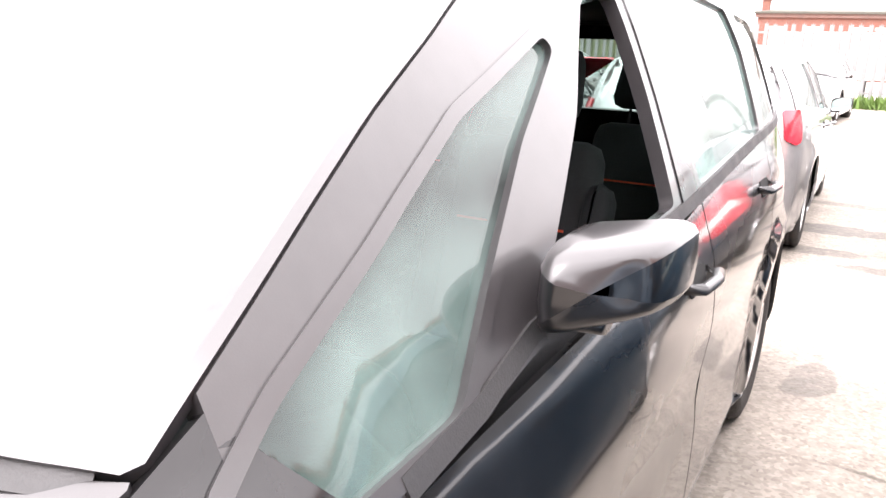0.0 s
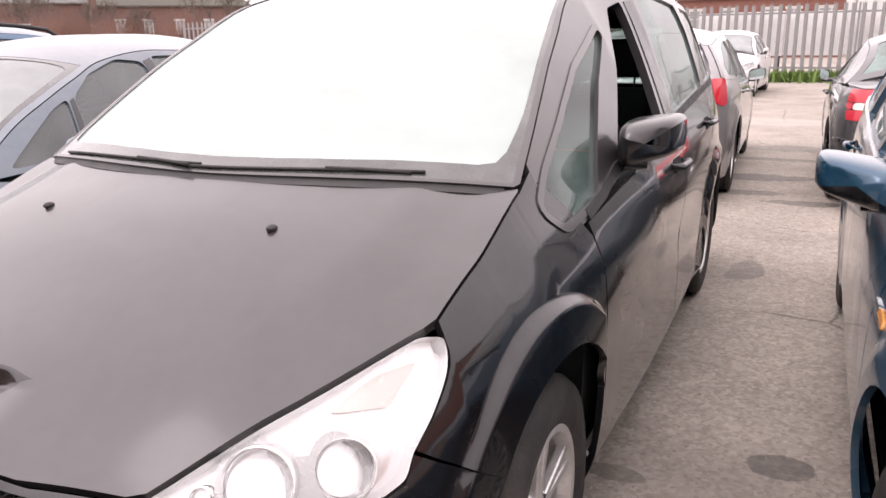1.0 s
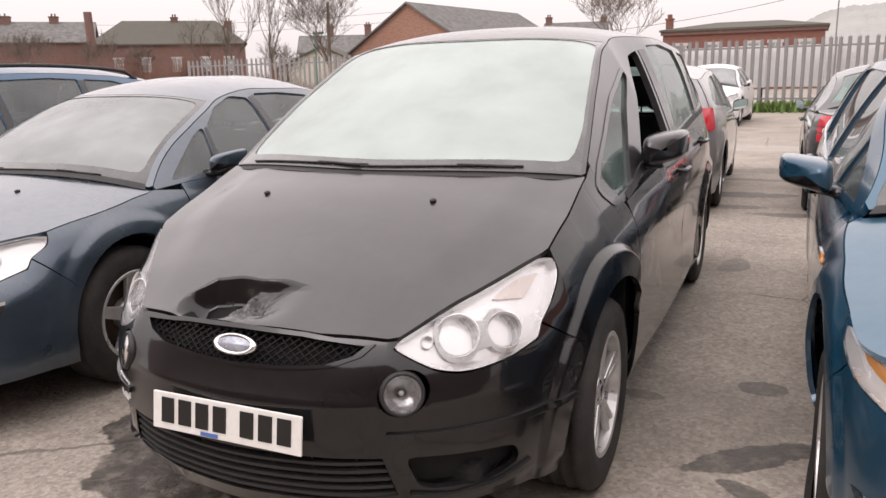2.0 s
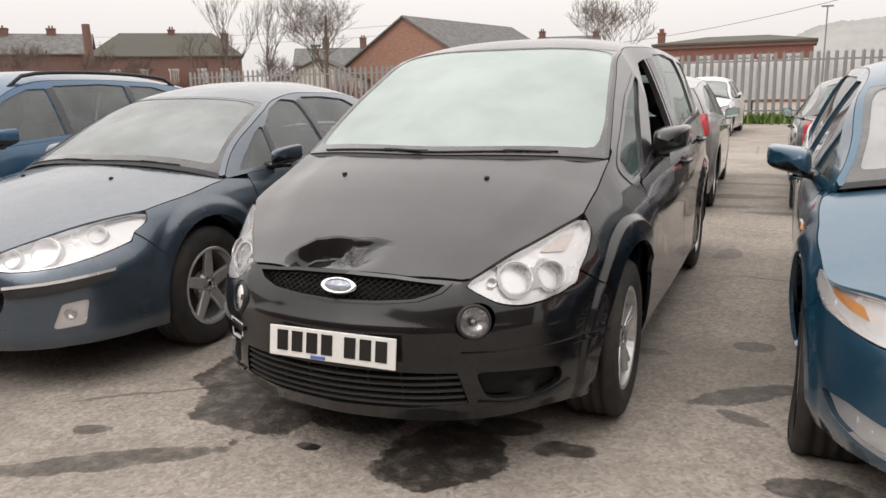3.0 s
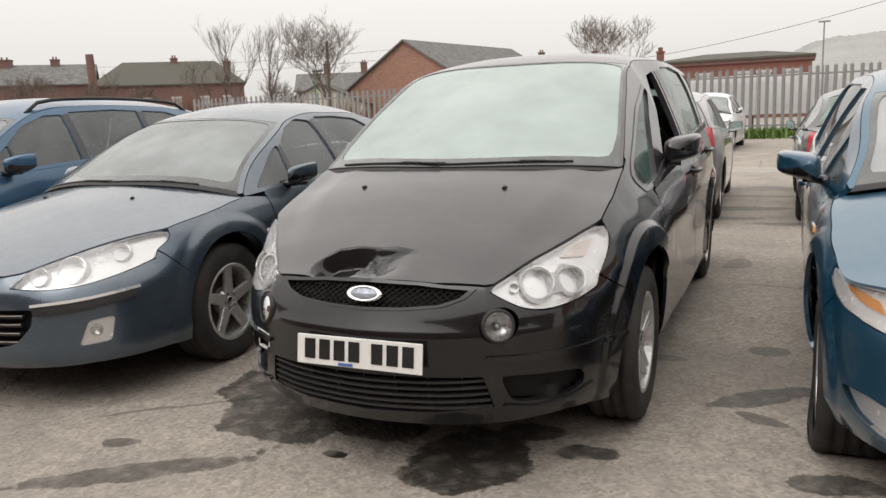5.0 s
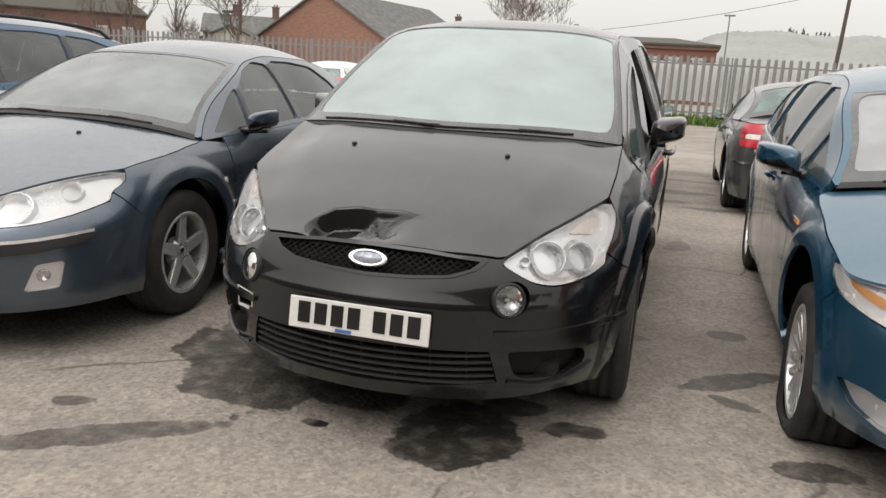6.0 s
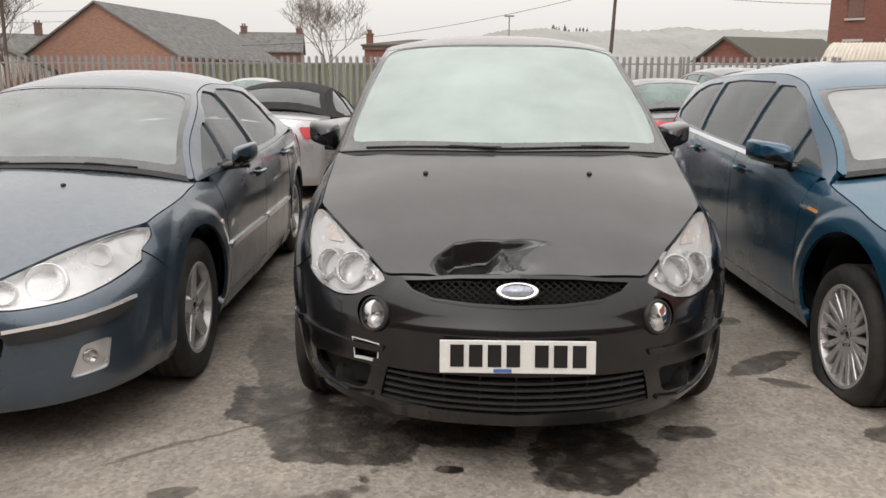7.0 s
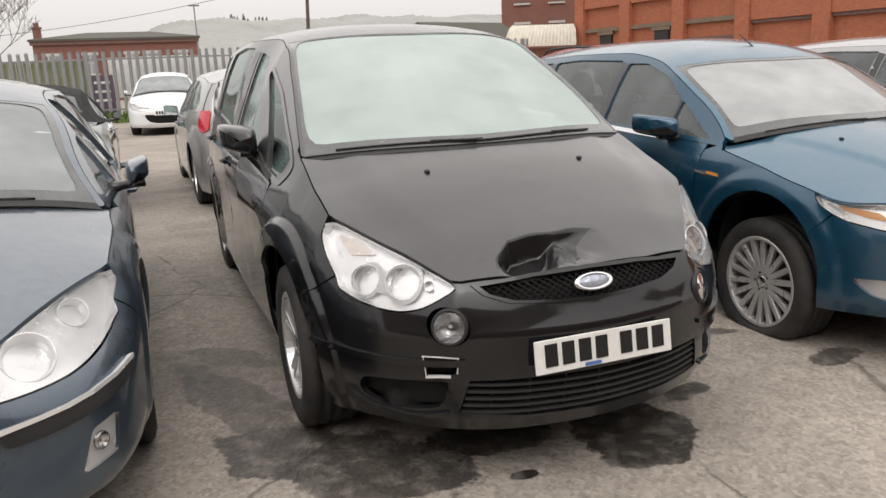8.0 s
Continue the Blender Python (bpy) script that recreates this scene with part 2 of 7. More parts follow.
def box(bm, c, size, rot=None, bevel=0.0, taper=None):
    """A bevelled box at c; taper scales its top in x and y."""
    m = Matrix.Translation(c) @ (rot or Matrix.Identity(4))
    r = bmesh.ops.create_cube(bm, size=1.0)
    for v in r["verts"]:
        v.co = Vector((v.co.x * size[0], v.co.y * size[1], v.co.z * size[2]))
        if taper and v.co.z > 0:
            v.co.x *= taper[0]
            v.co.y *= taper[1]
    if bevel:
        edges = list({e for v in r["verts"] for e in v.link_edges})
        out = bmesh.ops.bevel(bm, geom=edges, offset=bevel, segments=2, affect="EDGES", profile=0.5)
        vs = {v for f in out["faces"] for v in f.verts} | {v for v in r["verts"] if v.is_valid}
        vs = {w for v in vs for f in v.link_faces for w in f.verts}
    else:
        vs = set(r["verts"])
    for v in vs:
        v.co = m @ v.co
    return vs


def lathe(profile, n=40, closed=False):
    """Verts and faces of a profile [(radius, along)] turned round the x axis."""
    verts, faces = [], []
    for i in range(n):
        a = 2 * math.pi * i / n
        for r, h in profile:
            verts.append((h, r * math.cos(a), r * math.sin(a)))
    k = len(profile)
    for i in range(n):
        for j in range(k - (0 if closed else 1)):
            a, b = i * k + j, i * k + (j + 1) % k
            c, d = ((i + 1) % n) * k + (j + 1) % k, ((i + 1) % n) * k + j
            faces.append((a, b, c, d))
    return verts, faces


def pchip(pts):
    xs, ys = np.array([p[0] for p in pts], float), np.array([p[1] for p in pts], float)
    h, dl = np.diff(xs), np.diff(ys) / np.diff(xs)
    m = np.zeros(len(xs))
    for i in range(1, len(xs) - 1):
        if dl[i - 1] * dl[i] > 0:
            w1, w2 = 2 * h[i] + h[i - 1], h[i] + 2 * h[i - 1]
            m[i] = (w1 + w2) / (w1 / dl[i - 1] + w2 / dl[i])
    m[0], m[-1] = dl[0], dl[-1]

    def f(x):
        x = np.asarray(x, float)
        xc = np.clip(x, xs[0], xs[-1])
        i = np.clip(np.searchsorted(xs, xc) - 1, 0, len(xs) - 2)
        t = (xc - xs[i]) / h[i]
        v = ys[i] * (2 * t**3 - 3 * t**2 + 1) + h[i] * m[i] * (t**3 - 2 * t**2 + t) + ys[i + 1] * (3 * t**2 - 2 * t**3) + h[i] * m[i + 1] * (t**3 - t**2)
        return v
    k = max(64, int((xs[-1] - xs[0]) / 0.0012))
    tx = np.linspace(xs[0], xs[-1], k)
    ty = f(tx)
    a, b = xs[0] - 10, xs[-1] + 10
    tx, ty = np.r_[a, tx, b], np.r_[ys[0] - 10 * m[0], ty, ys[-1] + 10 * m[-1]]

    def table(x):
        return np.interp(x, tx, ty)
    return table


def sstep(a, b, x):
    t = np.clip((np.asarray(x, float) - a) / (b - a), 0, 1)
    return t * t * (3 - 2 * t)


def rnd(pts, r, steps=4):
    """A closed outline with its corners rounded to about r."""
    out, n = [], len(pts)
    for i in range(n):
        p0, p1, p2 = np.array(pts[i - 1], float), np.array(pts[i], float), np.array(pts[(i + 1) % n], float)
        d0, d2 = np.linalg.norm(p0 - p1), np.linalg.norm(p2 - p1)
        a, b = p1 + (p0 - p1) * min(r / max(d0, 1e-6), 0.45), p1 + (p2 - p1) * min(r / max(d2, 1e-6), 0.45)
        for k in range(steps + 1):
            t = k / steps
            out.append(tuple((1 - t) ** 2 * a + 2 * t * (1 - t) * p1 + t * t * b))
    return out


def grown(poly, d):
    """A closed outline moved outwards by d."""
    p = np.array(poly, float)
    p = p if area2([tuple(v) for v in p]) > 0 else p[::-1]
    t = np.roll(p, -1, 0) - np.roll(p, 1, 0)
    n = np.c_[t[:, 1], -t[:, 0]] / np.maximum(np.linalg.norm(t, axis=1, keepdims=True), 1e-9)
    return [tuple(v) for v in p + n * d]


def inside(pts, poly):
    x, y = pts[:, 0], pts[:, 1]
    r = np.zeros(len(pts), bool)
    p = np.array(poly)
    q = np.roll(p, -1, axis=0)
    for (x0, y0), (x1, y1) in zip(p, q):
        if y0 != y1:
            r ^= ((y0 > y) != (y1 > y)) & (x < (x1 - x0) * (y - y0) / (y1 - y0) + x0)
    return r


def densify(poly, cell):
    out = []
    n = len(poly)
    for i in range(n):
        a, b = np.array(poly[i], float), np.array(poly[(i + 1) % n], float)
        d = np.linalg.norm(b - a)
        if d < 1e-5:
            continue
        k = max(1, int(math.ceil(d / cell)))
        out += [tuple(a + (b - a) * j / k) for j in range(k)]
    return out


def area2(p):
    return sum(p[i - 1][0] * p[i][1] - p[i][0] * p[i - 1][1] for i in range(len(p)))


from mathutils.geometry import delaunay_2d_cdt


DETAIL = [1.0]


def panel(name, outer, surf, material, parent, holes=(), cell=0.05, lift=0.0, depth=0.018, label="", bend=None, lines=(), hole_rims=True):
    """A sheet with turned-in edges on the surface surf(u, v): outline and holes are drawn in (u, v)."""
    cell = cell * DETAIL[0]
    loops = [densify(outer if area2(outer) > 0 else outer[::-1], cell)]
    loops += [densify(h if area2(h) < 0 else h[::-1], cell) for h in holes]
    allp = np.array([p for lp in loops for p in lp])
    lo, hi = allp.min(0), allp.max(0)
    gx, gy = np.meshgrid(np.arange(lo[0] + cell / 2, hi[0], cell), np.arange(lo[1] + cell / 2, hi[1], cell))
    g = np.c_[gx.ravel(), gy.ravel()]
    if len(g):
        ok = inside(g, loops[0])
        for h in loops[1:]:
            ok &= ~inside(g, h)
        g = g[ok]
    if len(g):
        d = np.full(len(g), 9.0)
        for p in allp:
            d = np.minimum(d, np.hypot(g[:, 0] - p[0], g[:, 1] - p[1]))
        g = g[d > 0.45 * cell]
    if lines:
        # rows of points along the ridges, so that the mesh follows them
        q = np.array([p for ln in lines for p in ln])
        ok = inside(q, loops[0])
        for h in loops[1:]:
            ok &= ~inside(q, h)
        q = q[ok]
        q = q[[np.hypot(allp[:, 0] - p[0], allp[:, 1] - p[1]).min() > 0.4 * cell for p in q]]
        g = g[[np.hypot(q[:, 0] - p[0], q[:, 1] - p[1]).min() > 0.7 * cell for p in g]]
        g = np.r_[q, g]
    verts = [Vector(p) for p in allp] + [Vector(p) for p in g]
    edges, k = [], 0
    for lp in loops:
        edges += [(k + i, k + (i + 1) % len(lp)) for i in range(len(lp))]
        k += len(lp)
    ov, oe, of, *_ = delaunay_2d_cdt(verts, edges, [], 0, 1e-6)
    uv = np.array([tuple(v) for v in ov])
    tri = np.array([f for f in of if len(f) == 3])
    cen = uv[tri].mean(1)
    ok = inside(cen, loops[0])
    for h in loops[1:]:
        ok &= ~inside(cen, h)
    tri = tri[ok]
    e = 1.5e-3
    u, v = uv[:, 0], uv[:, 1]
    P = surf(u, v)
    du, dv = surf(u + e, v) - surf(u - e, v), surf(u, v + e) - surf(u, v - e)
    N = np.cross(du, dv)
    N /= np.maximum(np.linalg.norm(N, axis=1, keepdims=True), 1e-9)
    P = P + N * lift
    if bend:
        P, N = bend(P, N)
    V, NN, F = list(P), list(N), [tuple(f) for f in tri]
    cnt = {}
    for a, b, c in tri:
        for x, y in ((a, b), (b, c), (c, a)):
            cnt[(x, y)] = 1
    rim = [(x, y) for (x, y) in cnt if (y, x) not in cnt]
    if not hole_rims:
        keep = {(round(p[0], 5), round(p[1], 5)) for p in loops[0]}
        rim = [(x, y) for x, y in rim if (round(float(uv[x][0]), 5), round(float(uv[x][1]), 5)) in keep]
    if depth:
        top, low = {}, {}
        for x, y in rim:
            for i in (x, y):
                if i not in low:
                    top[i] = len(V)
                    V.append(P[i])
                    low[i] = len(V)
                    V.append(P[i] - N[i] * depth)
        side = {}
        for x, y in rim:
            t = P[y] - P[x]
            o = np.cross(t, N[x])
            o /= max(np.linalg.norm(o), 1e-9)
            side[x] = side.get(x, 0) + o
            side[y] = side.get(y, 0) + o
            F.append((top[x], low[x], low[y], top[y]))
        extra = {}
        for i in low:
            extra[top[i]] = extra[low[i]] = side[i] / max(np.linalg.norm(side[i]), 1e-9)
        NN += [extra[k2] for k2 in range(len(NN), len(V))]
    return part(name, V, F, material, parent, label, NN)


def tube(bm, pts, r0, r1=None, n=6):
    """A tapered tube along pts."""
    r1 = r0 if r1 is None else r1
    rings = []
    pts = [Vector(p) for p in pts]
    for i, p in enumerate(pts):
        d = (pts[min(i + 1, len(pts) - 1)] - pts[max(i - 1, 0)]).normalized()
        a = d.orthogonal().normalized()
        b = d.cross(a)
        r = r0 + (r1 - r0) * i / max(1, len(pts) - 1)
        rings.append([bm.verts.new(p + (a * math.cos(2 * math.pi * k / n) + b * math.sin(2 * math.pi * k / n)) * r) for k in range(n)])
    for ra, rb in zip(rings, rings[1:]):
        if (ra[0].co - rb[0].co).length > 1e-9:
            for k in range(n):
                bm.faces.new((ra[k], ra[(k + 1) % n], rb[(k + 1) % n], rb[k]))
    if n > 2:
        bm.faces.new(rings[0][::-1])
        bm.faces.new(rings[-1])


# ---- cars: a body is a side skin round the plan outline and a top skin over it ----
class Body:
    def __init__(self, plan, stations, hood, top, cowl, head, wheels, arch, flare, boot=None):
        """plan: half outline (x, y) from the nose to the tail. stations: (y or None for the nose, [(z, inset)]).
        hood, top, boot: ([(y, z)], [(y, crown)]). cowl, head: (y at centre, growth with x squared). wheels: (front y, rear y, radius)."""
        q = [(-plan[1][0], plan[1][1])] + list(plan) + [(-plan[-2][0], plan[-2][1])]
        c = np.r_[0, np.cumsum([math.dist(q[i], q[i + 1]) ** 0.7 for i in range(len(q) - 1)])]
        fx, fy = pchip(list(zip(c, [p[0] for p in q]))), pchip(list(zip(c, [p[1] for p in q])))
        t = np.linspace(c[0], c[-1], 1600)
        x, y = fx(t), fy(t)
        for _ in range(25):
            x[1:-1], y[1:-1] = (x[:-2] + 2 * x[1:-1] + x[2:]) / 4, (y[:-2] + 2 * y[1:-1] + y[2:]) / 4
        dx, dy = np.gradient(x), np.gradient(y)
        ln = np.hypot(dx, dy)
        k = (x >= 0)
        i0, i1 = np.argmax(k), len(k) - np.argmax(k[::-1])
        self.X, self.Y, self.NX, self.NY = x[i0:i1], y[i0:i1], (dy / ln)[i0:i1], (-dx / ln)[i0:i1]
        self.X[0], self.NX[0], self.NY[0] = 0, 0, -1
        self.S = np.r_[0, np.cumsum(np.hypot(np.diff(self.X), np.diff(self.Y)))]
        self.end = self.S[-1]
        ym = np.maximum.accumulate(self.Y)
        self.st = [(0.0 if a is None else float(np.interp(a, ym, self.S)), pchip(p)) for a, p in stations]
        self.hood, self.hoodc = pchip(hood[0]), pchip(hood[1])
        self.topf, self.topc = pchip(top[0]), pchip(top[1])
        self.boot = (pchip(boot[0]), pchip(boot[1]), boot[2]) if boot else None
        self.cowl, self.head, self.wheels, self.arch, self.flare = cowl, head, wheels, arch, flare
        self.dent, self.crease, self.fw, self.fix, self.fcut = None, None, (0.05, 0.12), None, 99.0
        self.straight = (99.0, 99.0)

    def inset(self, s, z):
        s = np.abs(s)
        d = self.st[0][1](z)
        for (sa, fa), (sb, fb) in zip(self.st, self.st[1:]):
            w = np.clip((s - sa) / (sb - sa), 0, 1) if self.straight[0] <= sa <= self.straight[1] else sstep(sa, sb, s)
            d = d * (1 - w) + fb(z) * w
        if self.fix:
            zs = np.interp(s, self.fix[0], self.fix[2])
            d = d + np.interp(s, self.fix[0], self.fix[1]) * sstep(0, 1, (z - zs + 0.24) / 0.24)
        y = np.interp(s, self.S, self.Y)
        ny = np.abs(np.interp(s, self.S, self.NX))
        for ya in self.wheels[:2]:
            r = np.hypot(y - ya, z - self.wheels[2])
            d = d - self.flare * ny**2 * (1 - sstep(self.arch + self.fw[0], self.arch + self.fw[1], r)) * (1 - sstep(self.fcut - 0.07, self.fcut, y) * (ya < 2))
        return d

    def set_edge(self, poly, y_end):
        """Draws the bonnet's edge along a line given in plan: the skin is moved to meet it."""
        ss, dd, zz = [], [], []
        for i in range(0, len(self.S), 6):
            x0, y0, nx, ny = self.X[i], self.Y[i], self.NX[i], self.NY[i]
            if y0 > y_end + 0.3:
                break
            for (ax, ay), (bx, by) in zip(poly, poly[1:]):
                ex, ey = bx - ax, by - ay
                det = (-nx) * (-ey) - (-ny) * (-ex)
                if abs(det) < 1e-9:
                    continue
                rx, ry = ax - x0, ay - y0
                d = (rx * (-ey) - ry * (-ex)) / det
                t = ((-nx) * ry - (-ny) * rx) / det
                if -0.02 <= t <= 1.02 and -0.05 < d < 0.5:
                    px, py = x0 - nx * d, y0 - ny * d
                    h = float(self.hood(py) - self.hoodc(py) * px * px + (self.crease(px, py) if self.crease else 0))
                    ss.append(self.S[i])
                    dd.append((d - float(self.inset(self.S[i], h))) * float(1 - sstep(y_end - 0.05, y_end + 0.22, y0)))
                    zz.append(h)
                    break
        self.fix = (np.array(ss + [ss[-1] + 0.05]), np.array(dd + [0.0]), np.array(zz + [zz[-1]]))

    def side(self, s, z):
        s, z = np.asarray(s, float), np.asarray(z, float)
        g, a = np.sign(s) + (s == 0), np.abs(s)
        d = self.inset(a, z)
        x = np.interp(a, self.S, self.X) - np.interp(a, self.S, self.NX) * d
        y = np.interp(a, self.S, self.Y) - np.interp(a, self.S, self.NY) * d
        return np.stack([g * x, y, z + 0 * s], -1)

    def bonnet(self, x, y):
        x, y = np.asarray(x, float), np.asarray(y, float)
        z = self.hood(y) - self.hoodc(y) * x * x
        if self.crease:
            z = z + self.crease(x, y)
        if self.dent:
            z = z + self.dent(x, y)
        return np.stack([x, y, z], -1)

    def roof(self, x, y):
        x, y = np.asarray(x, float), np.asarray(y, float)
        return np.stack([x, y, self.topf(y) - self.topc(y) * np.abs(x) ** 2.4], -1)

    def deck(self, x, y):
        x, y = np.asarray(x, float), np.asarray(y, float)
        return np.stack([x, y, self.boot[0](y) - self.boot[1](y) * x * x], -1)

    def topz(self, x, y):
        c = self.cowl[0] + self.cowl[1] * x * x
        h = self.hood(y) - self.hoodc(y) * x * x + (self.crease(x, y) if self.crease else 0)
        z = np.where(y < c, h, self.roof(x, y)[..., 2])
        if self.boot:
            z = np.where(y > self.boot[2], np.maximum(self.deck(x, y)[..., 2], z), z)
        return z

    def edge(self, s):
        """The height at which the side skin meets the top skin."""
        s = np.asarray(s, float)
        z = np.full(s.shape, 0.9)
        for _ in range(32):
            p = self.side(s, z)
            z = 0.6 * z + 0.4 * np.minimum(self.topz(np.abs(p[..., 0]), p[..., 1]), 2.0)
        return z

    def at_x(self, x, z):
        """The place along the skin, near the nose, that lies x off the centre line at height z."""
        m = np.argmax(self.X)
        a = self.S[: m + 1 : 4]
        return float(math.copysign(np.interp(abs(x), np.maximum.accumulate(self.side(a, np.full(a.shape, z))[:, 0]), a), x))

    def at_y(self, y, z):
        a = self.S[::4]
        return float(np.interp(y, np.maximum.accumulate(self.side(a, np.full(a.shape, z))[:, 1]), a))

    def front(self, pts):
        return [(self.at_x(x, z), z) for x, z in pts]

    def flank(self, pts, g):
        r = [(g * self.at_y(y, z), z) for y, z in pts]
        return r if g > 0 else r[::-1]

    def back(self, pts):
        """Points (x, z) on the tail."""
        m = np.argmax(self.X)
        a = self.S[m::4]
        out = []
        for x, z in pts:
            X = self.side(a, np.full(a.shape, z))[:, 0]
            s = float(np.interp(-abs(x), np.maximum.accumulate(-X), a))
            out.append((s if x >= 0 else 2 * self.end - s, z))
        return out

    def tail(self, s, z):
        """The side skin, carried on past the tail's centre line."""
        s = np.asarray(s, float)
        o = s > self.end
        p = self.side(np.where(o, 2 * self.end - s, s), z)
        p[..., 0] = np.where(o, -p[..., 0], p[..., 0])
        return p


def arc(yc, zc, r, a0, a1, n=16):
    return [(yc + r * math.cos(radians(a0 + (a1 - a0) * i / n)), zc + r * math.sin(radians(a0 + (a1 - a0) * i / n))) for i in range(n + 1)]


def wheel(car, x, y, r, width, spokes, style, g, rim_r=None, steer=0, drop=0.0, flat=None):
    """A wheel with its axle along x; g is the side that shows. drop lowers it; flat is the hub's height over the ground on a tyre without air."""
    hub = new("wheel", None)
    hub.parent = car
    hub.matrix_basis = Matrix.Translation((x, y, r - drop)) @ Matrix.Rotation(radians(steer), 4, "Z") @ (Matrix.Identity(4) if g > 0 else Matrix.Rotation(math.pi, 4, "Z"))
    R = rim_r or r * 0.69
    w = width / 2
    prof = [(R - 0.005, -w * 0.9), (R + 0.02, -w), (r - 0.05, -w * 1.03), (r - 0.015, -w * 0.93), (r, -w * 0.72)]
    for k in (-0.4, 0.0, 0.4):
        prof += [(r, w * (k - 0.12)), (r - 0.007, w * (k - 0.09)), (r - 0.007, w * (k + 0.09)), (r, w * (k + 0.12))]
    prof += [(r, w * 0.72), (r - 0.015, w * 0.93), (r - 0.05, w * 1.03), (R + 0.02, w), (R - 0.005, w * 0.9)]
    v, f = lathe(prof, 48)
    if flat:
        # the tyre lies squashed under the rim and bulges at its sides
        v = [(a * (1 + 0.16 * float(sstep(-0.10, -flat - 0.05, c))), b, max(c, -flat) if c > -flat - 0.04 else -flat + 0.0) for a, b, c in v]
    part("tyre", v, [q[::-1] for q in f], M_RUBBER, hub, "tyre gone flat, squashed against the ground" if flat else "")
    v, f = lathe([(R, -w * 0.9), (R, w * 0.88), (R - 0.008, w * 0.93), (R - 0.022, w * 0.90), (R - 0.03, w * 0.6), (R - 0.035, -w * 0.6)], 48)
    bm = bmesh.new()
    vs = [bm.verts.new(p) for p in v]
    for q in f:
        bm.faces.new([vs[i] for i in q[::-1]])
    for k in range(spokes):
        for j in ((-1, 1) if style == "twin" else (0,)):
            a = 2 * math.pi * k / spokes + j * (0.13 if spokes < 7 else 0.085) * (style == "twin")
            wd = {"broad": 0.062, "star": 0.05, "thin": 0.026, "twin": 0.02}[style]
            rot = Matrix.Rotation(a, 4, "X")
            L = R - 0.075
            m = rot @ Matrix.Translation((w * 0.66, 0, 0.055 + L / 2)) @ Matrix.Rotation(radians(4), 4, "Y")
            box(bm, (0, 0, 0), (0.028, wd * 1.15, L + 0.02), m, 0.006, (1, 0.72 if style in ("broad", "star") else 1.0))
    v2, f2 = lathe([(0.0, w * 0.74), (0.035, w * 0.74), (0.062, w * 0.68), (0.075, w * 0.5), (0.08, w * 0.2)], 24)
    vs = [bm.verts.new(p) for p in v2]
    for q in f2:
        if len({vs[i].co.to_tuple(5) for i in q}) == 4:
            bm.faces.new([vs[i] for i in q[::-1]])
    bmesh.ops.recalc_face_normals(bm, faces=bm.faces)
    rim = bpart("rim", bm, M_ALLOY, hub)
    v, f = lathe([(0.0, w * 0.76), (0.026, w * 0.76), (0.03, w * 0.72)], 20)
    part("hub_cap", v, [q[::-1] for q in f], M_CHROME, rim)
    for k in range(5):
        a = 2 * math.pi * (k + 0.5) / 5
        v, f = lathe([(0.0, w * 0.73), (0.009, w * 0.73), (0.01, w * 0.6)], 8)
        part("wheel_bolt", [(p[0], p[1] + 0.05 * math.cos(a), p[2] + 0.05 * math.sin(a)) for p in v], [q[::-1] for q in f], M_TRIM, rim)
    v, f = lathe([(0.0, w * 0.1), (R * 0.72, w * 0.1), (R * 0.72, -w * 0.05)], 32)
    part("brake_disc", v, [q[::-1] for q in f], mat_disc, hub)
    v, f = lathe([(0.0, -w * 0.35), (R - 0.01, -w * 0.35)], 32)
    part("wheel_back", v, [q[::-1] for q in f], M_DARK, hub)
    return hub


mat_disc = mat("rusty_brake_disc", (0.09, 0.06, 0.045), 0.6, 0.6, 0.3, 20)


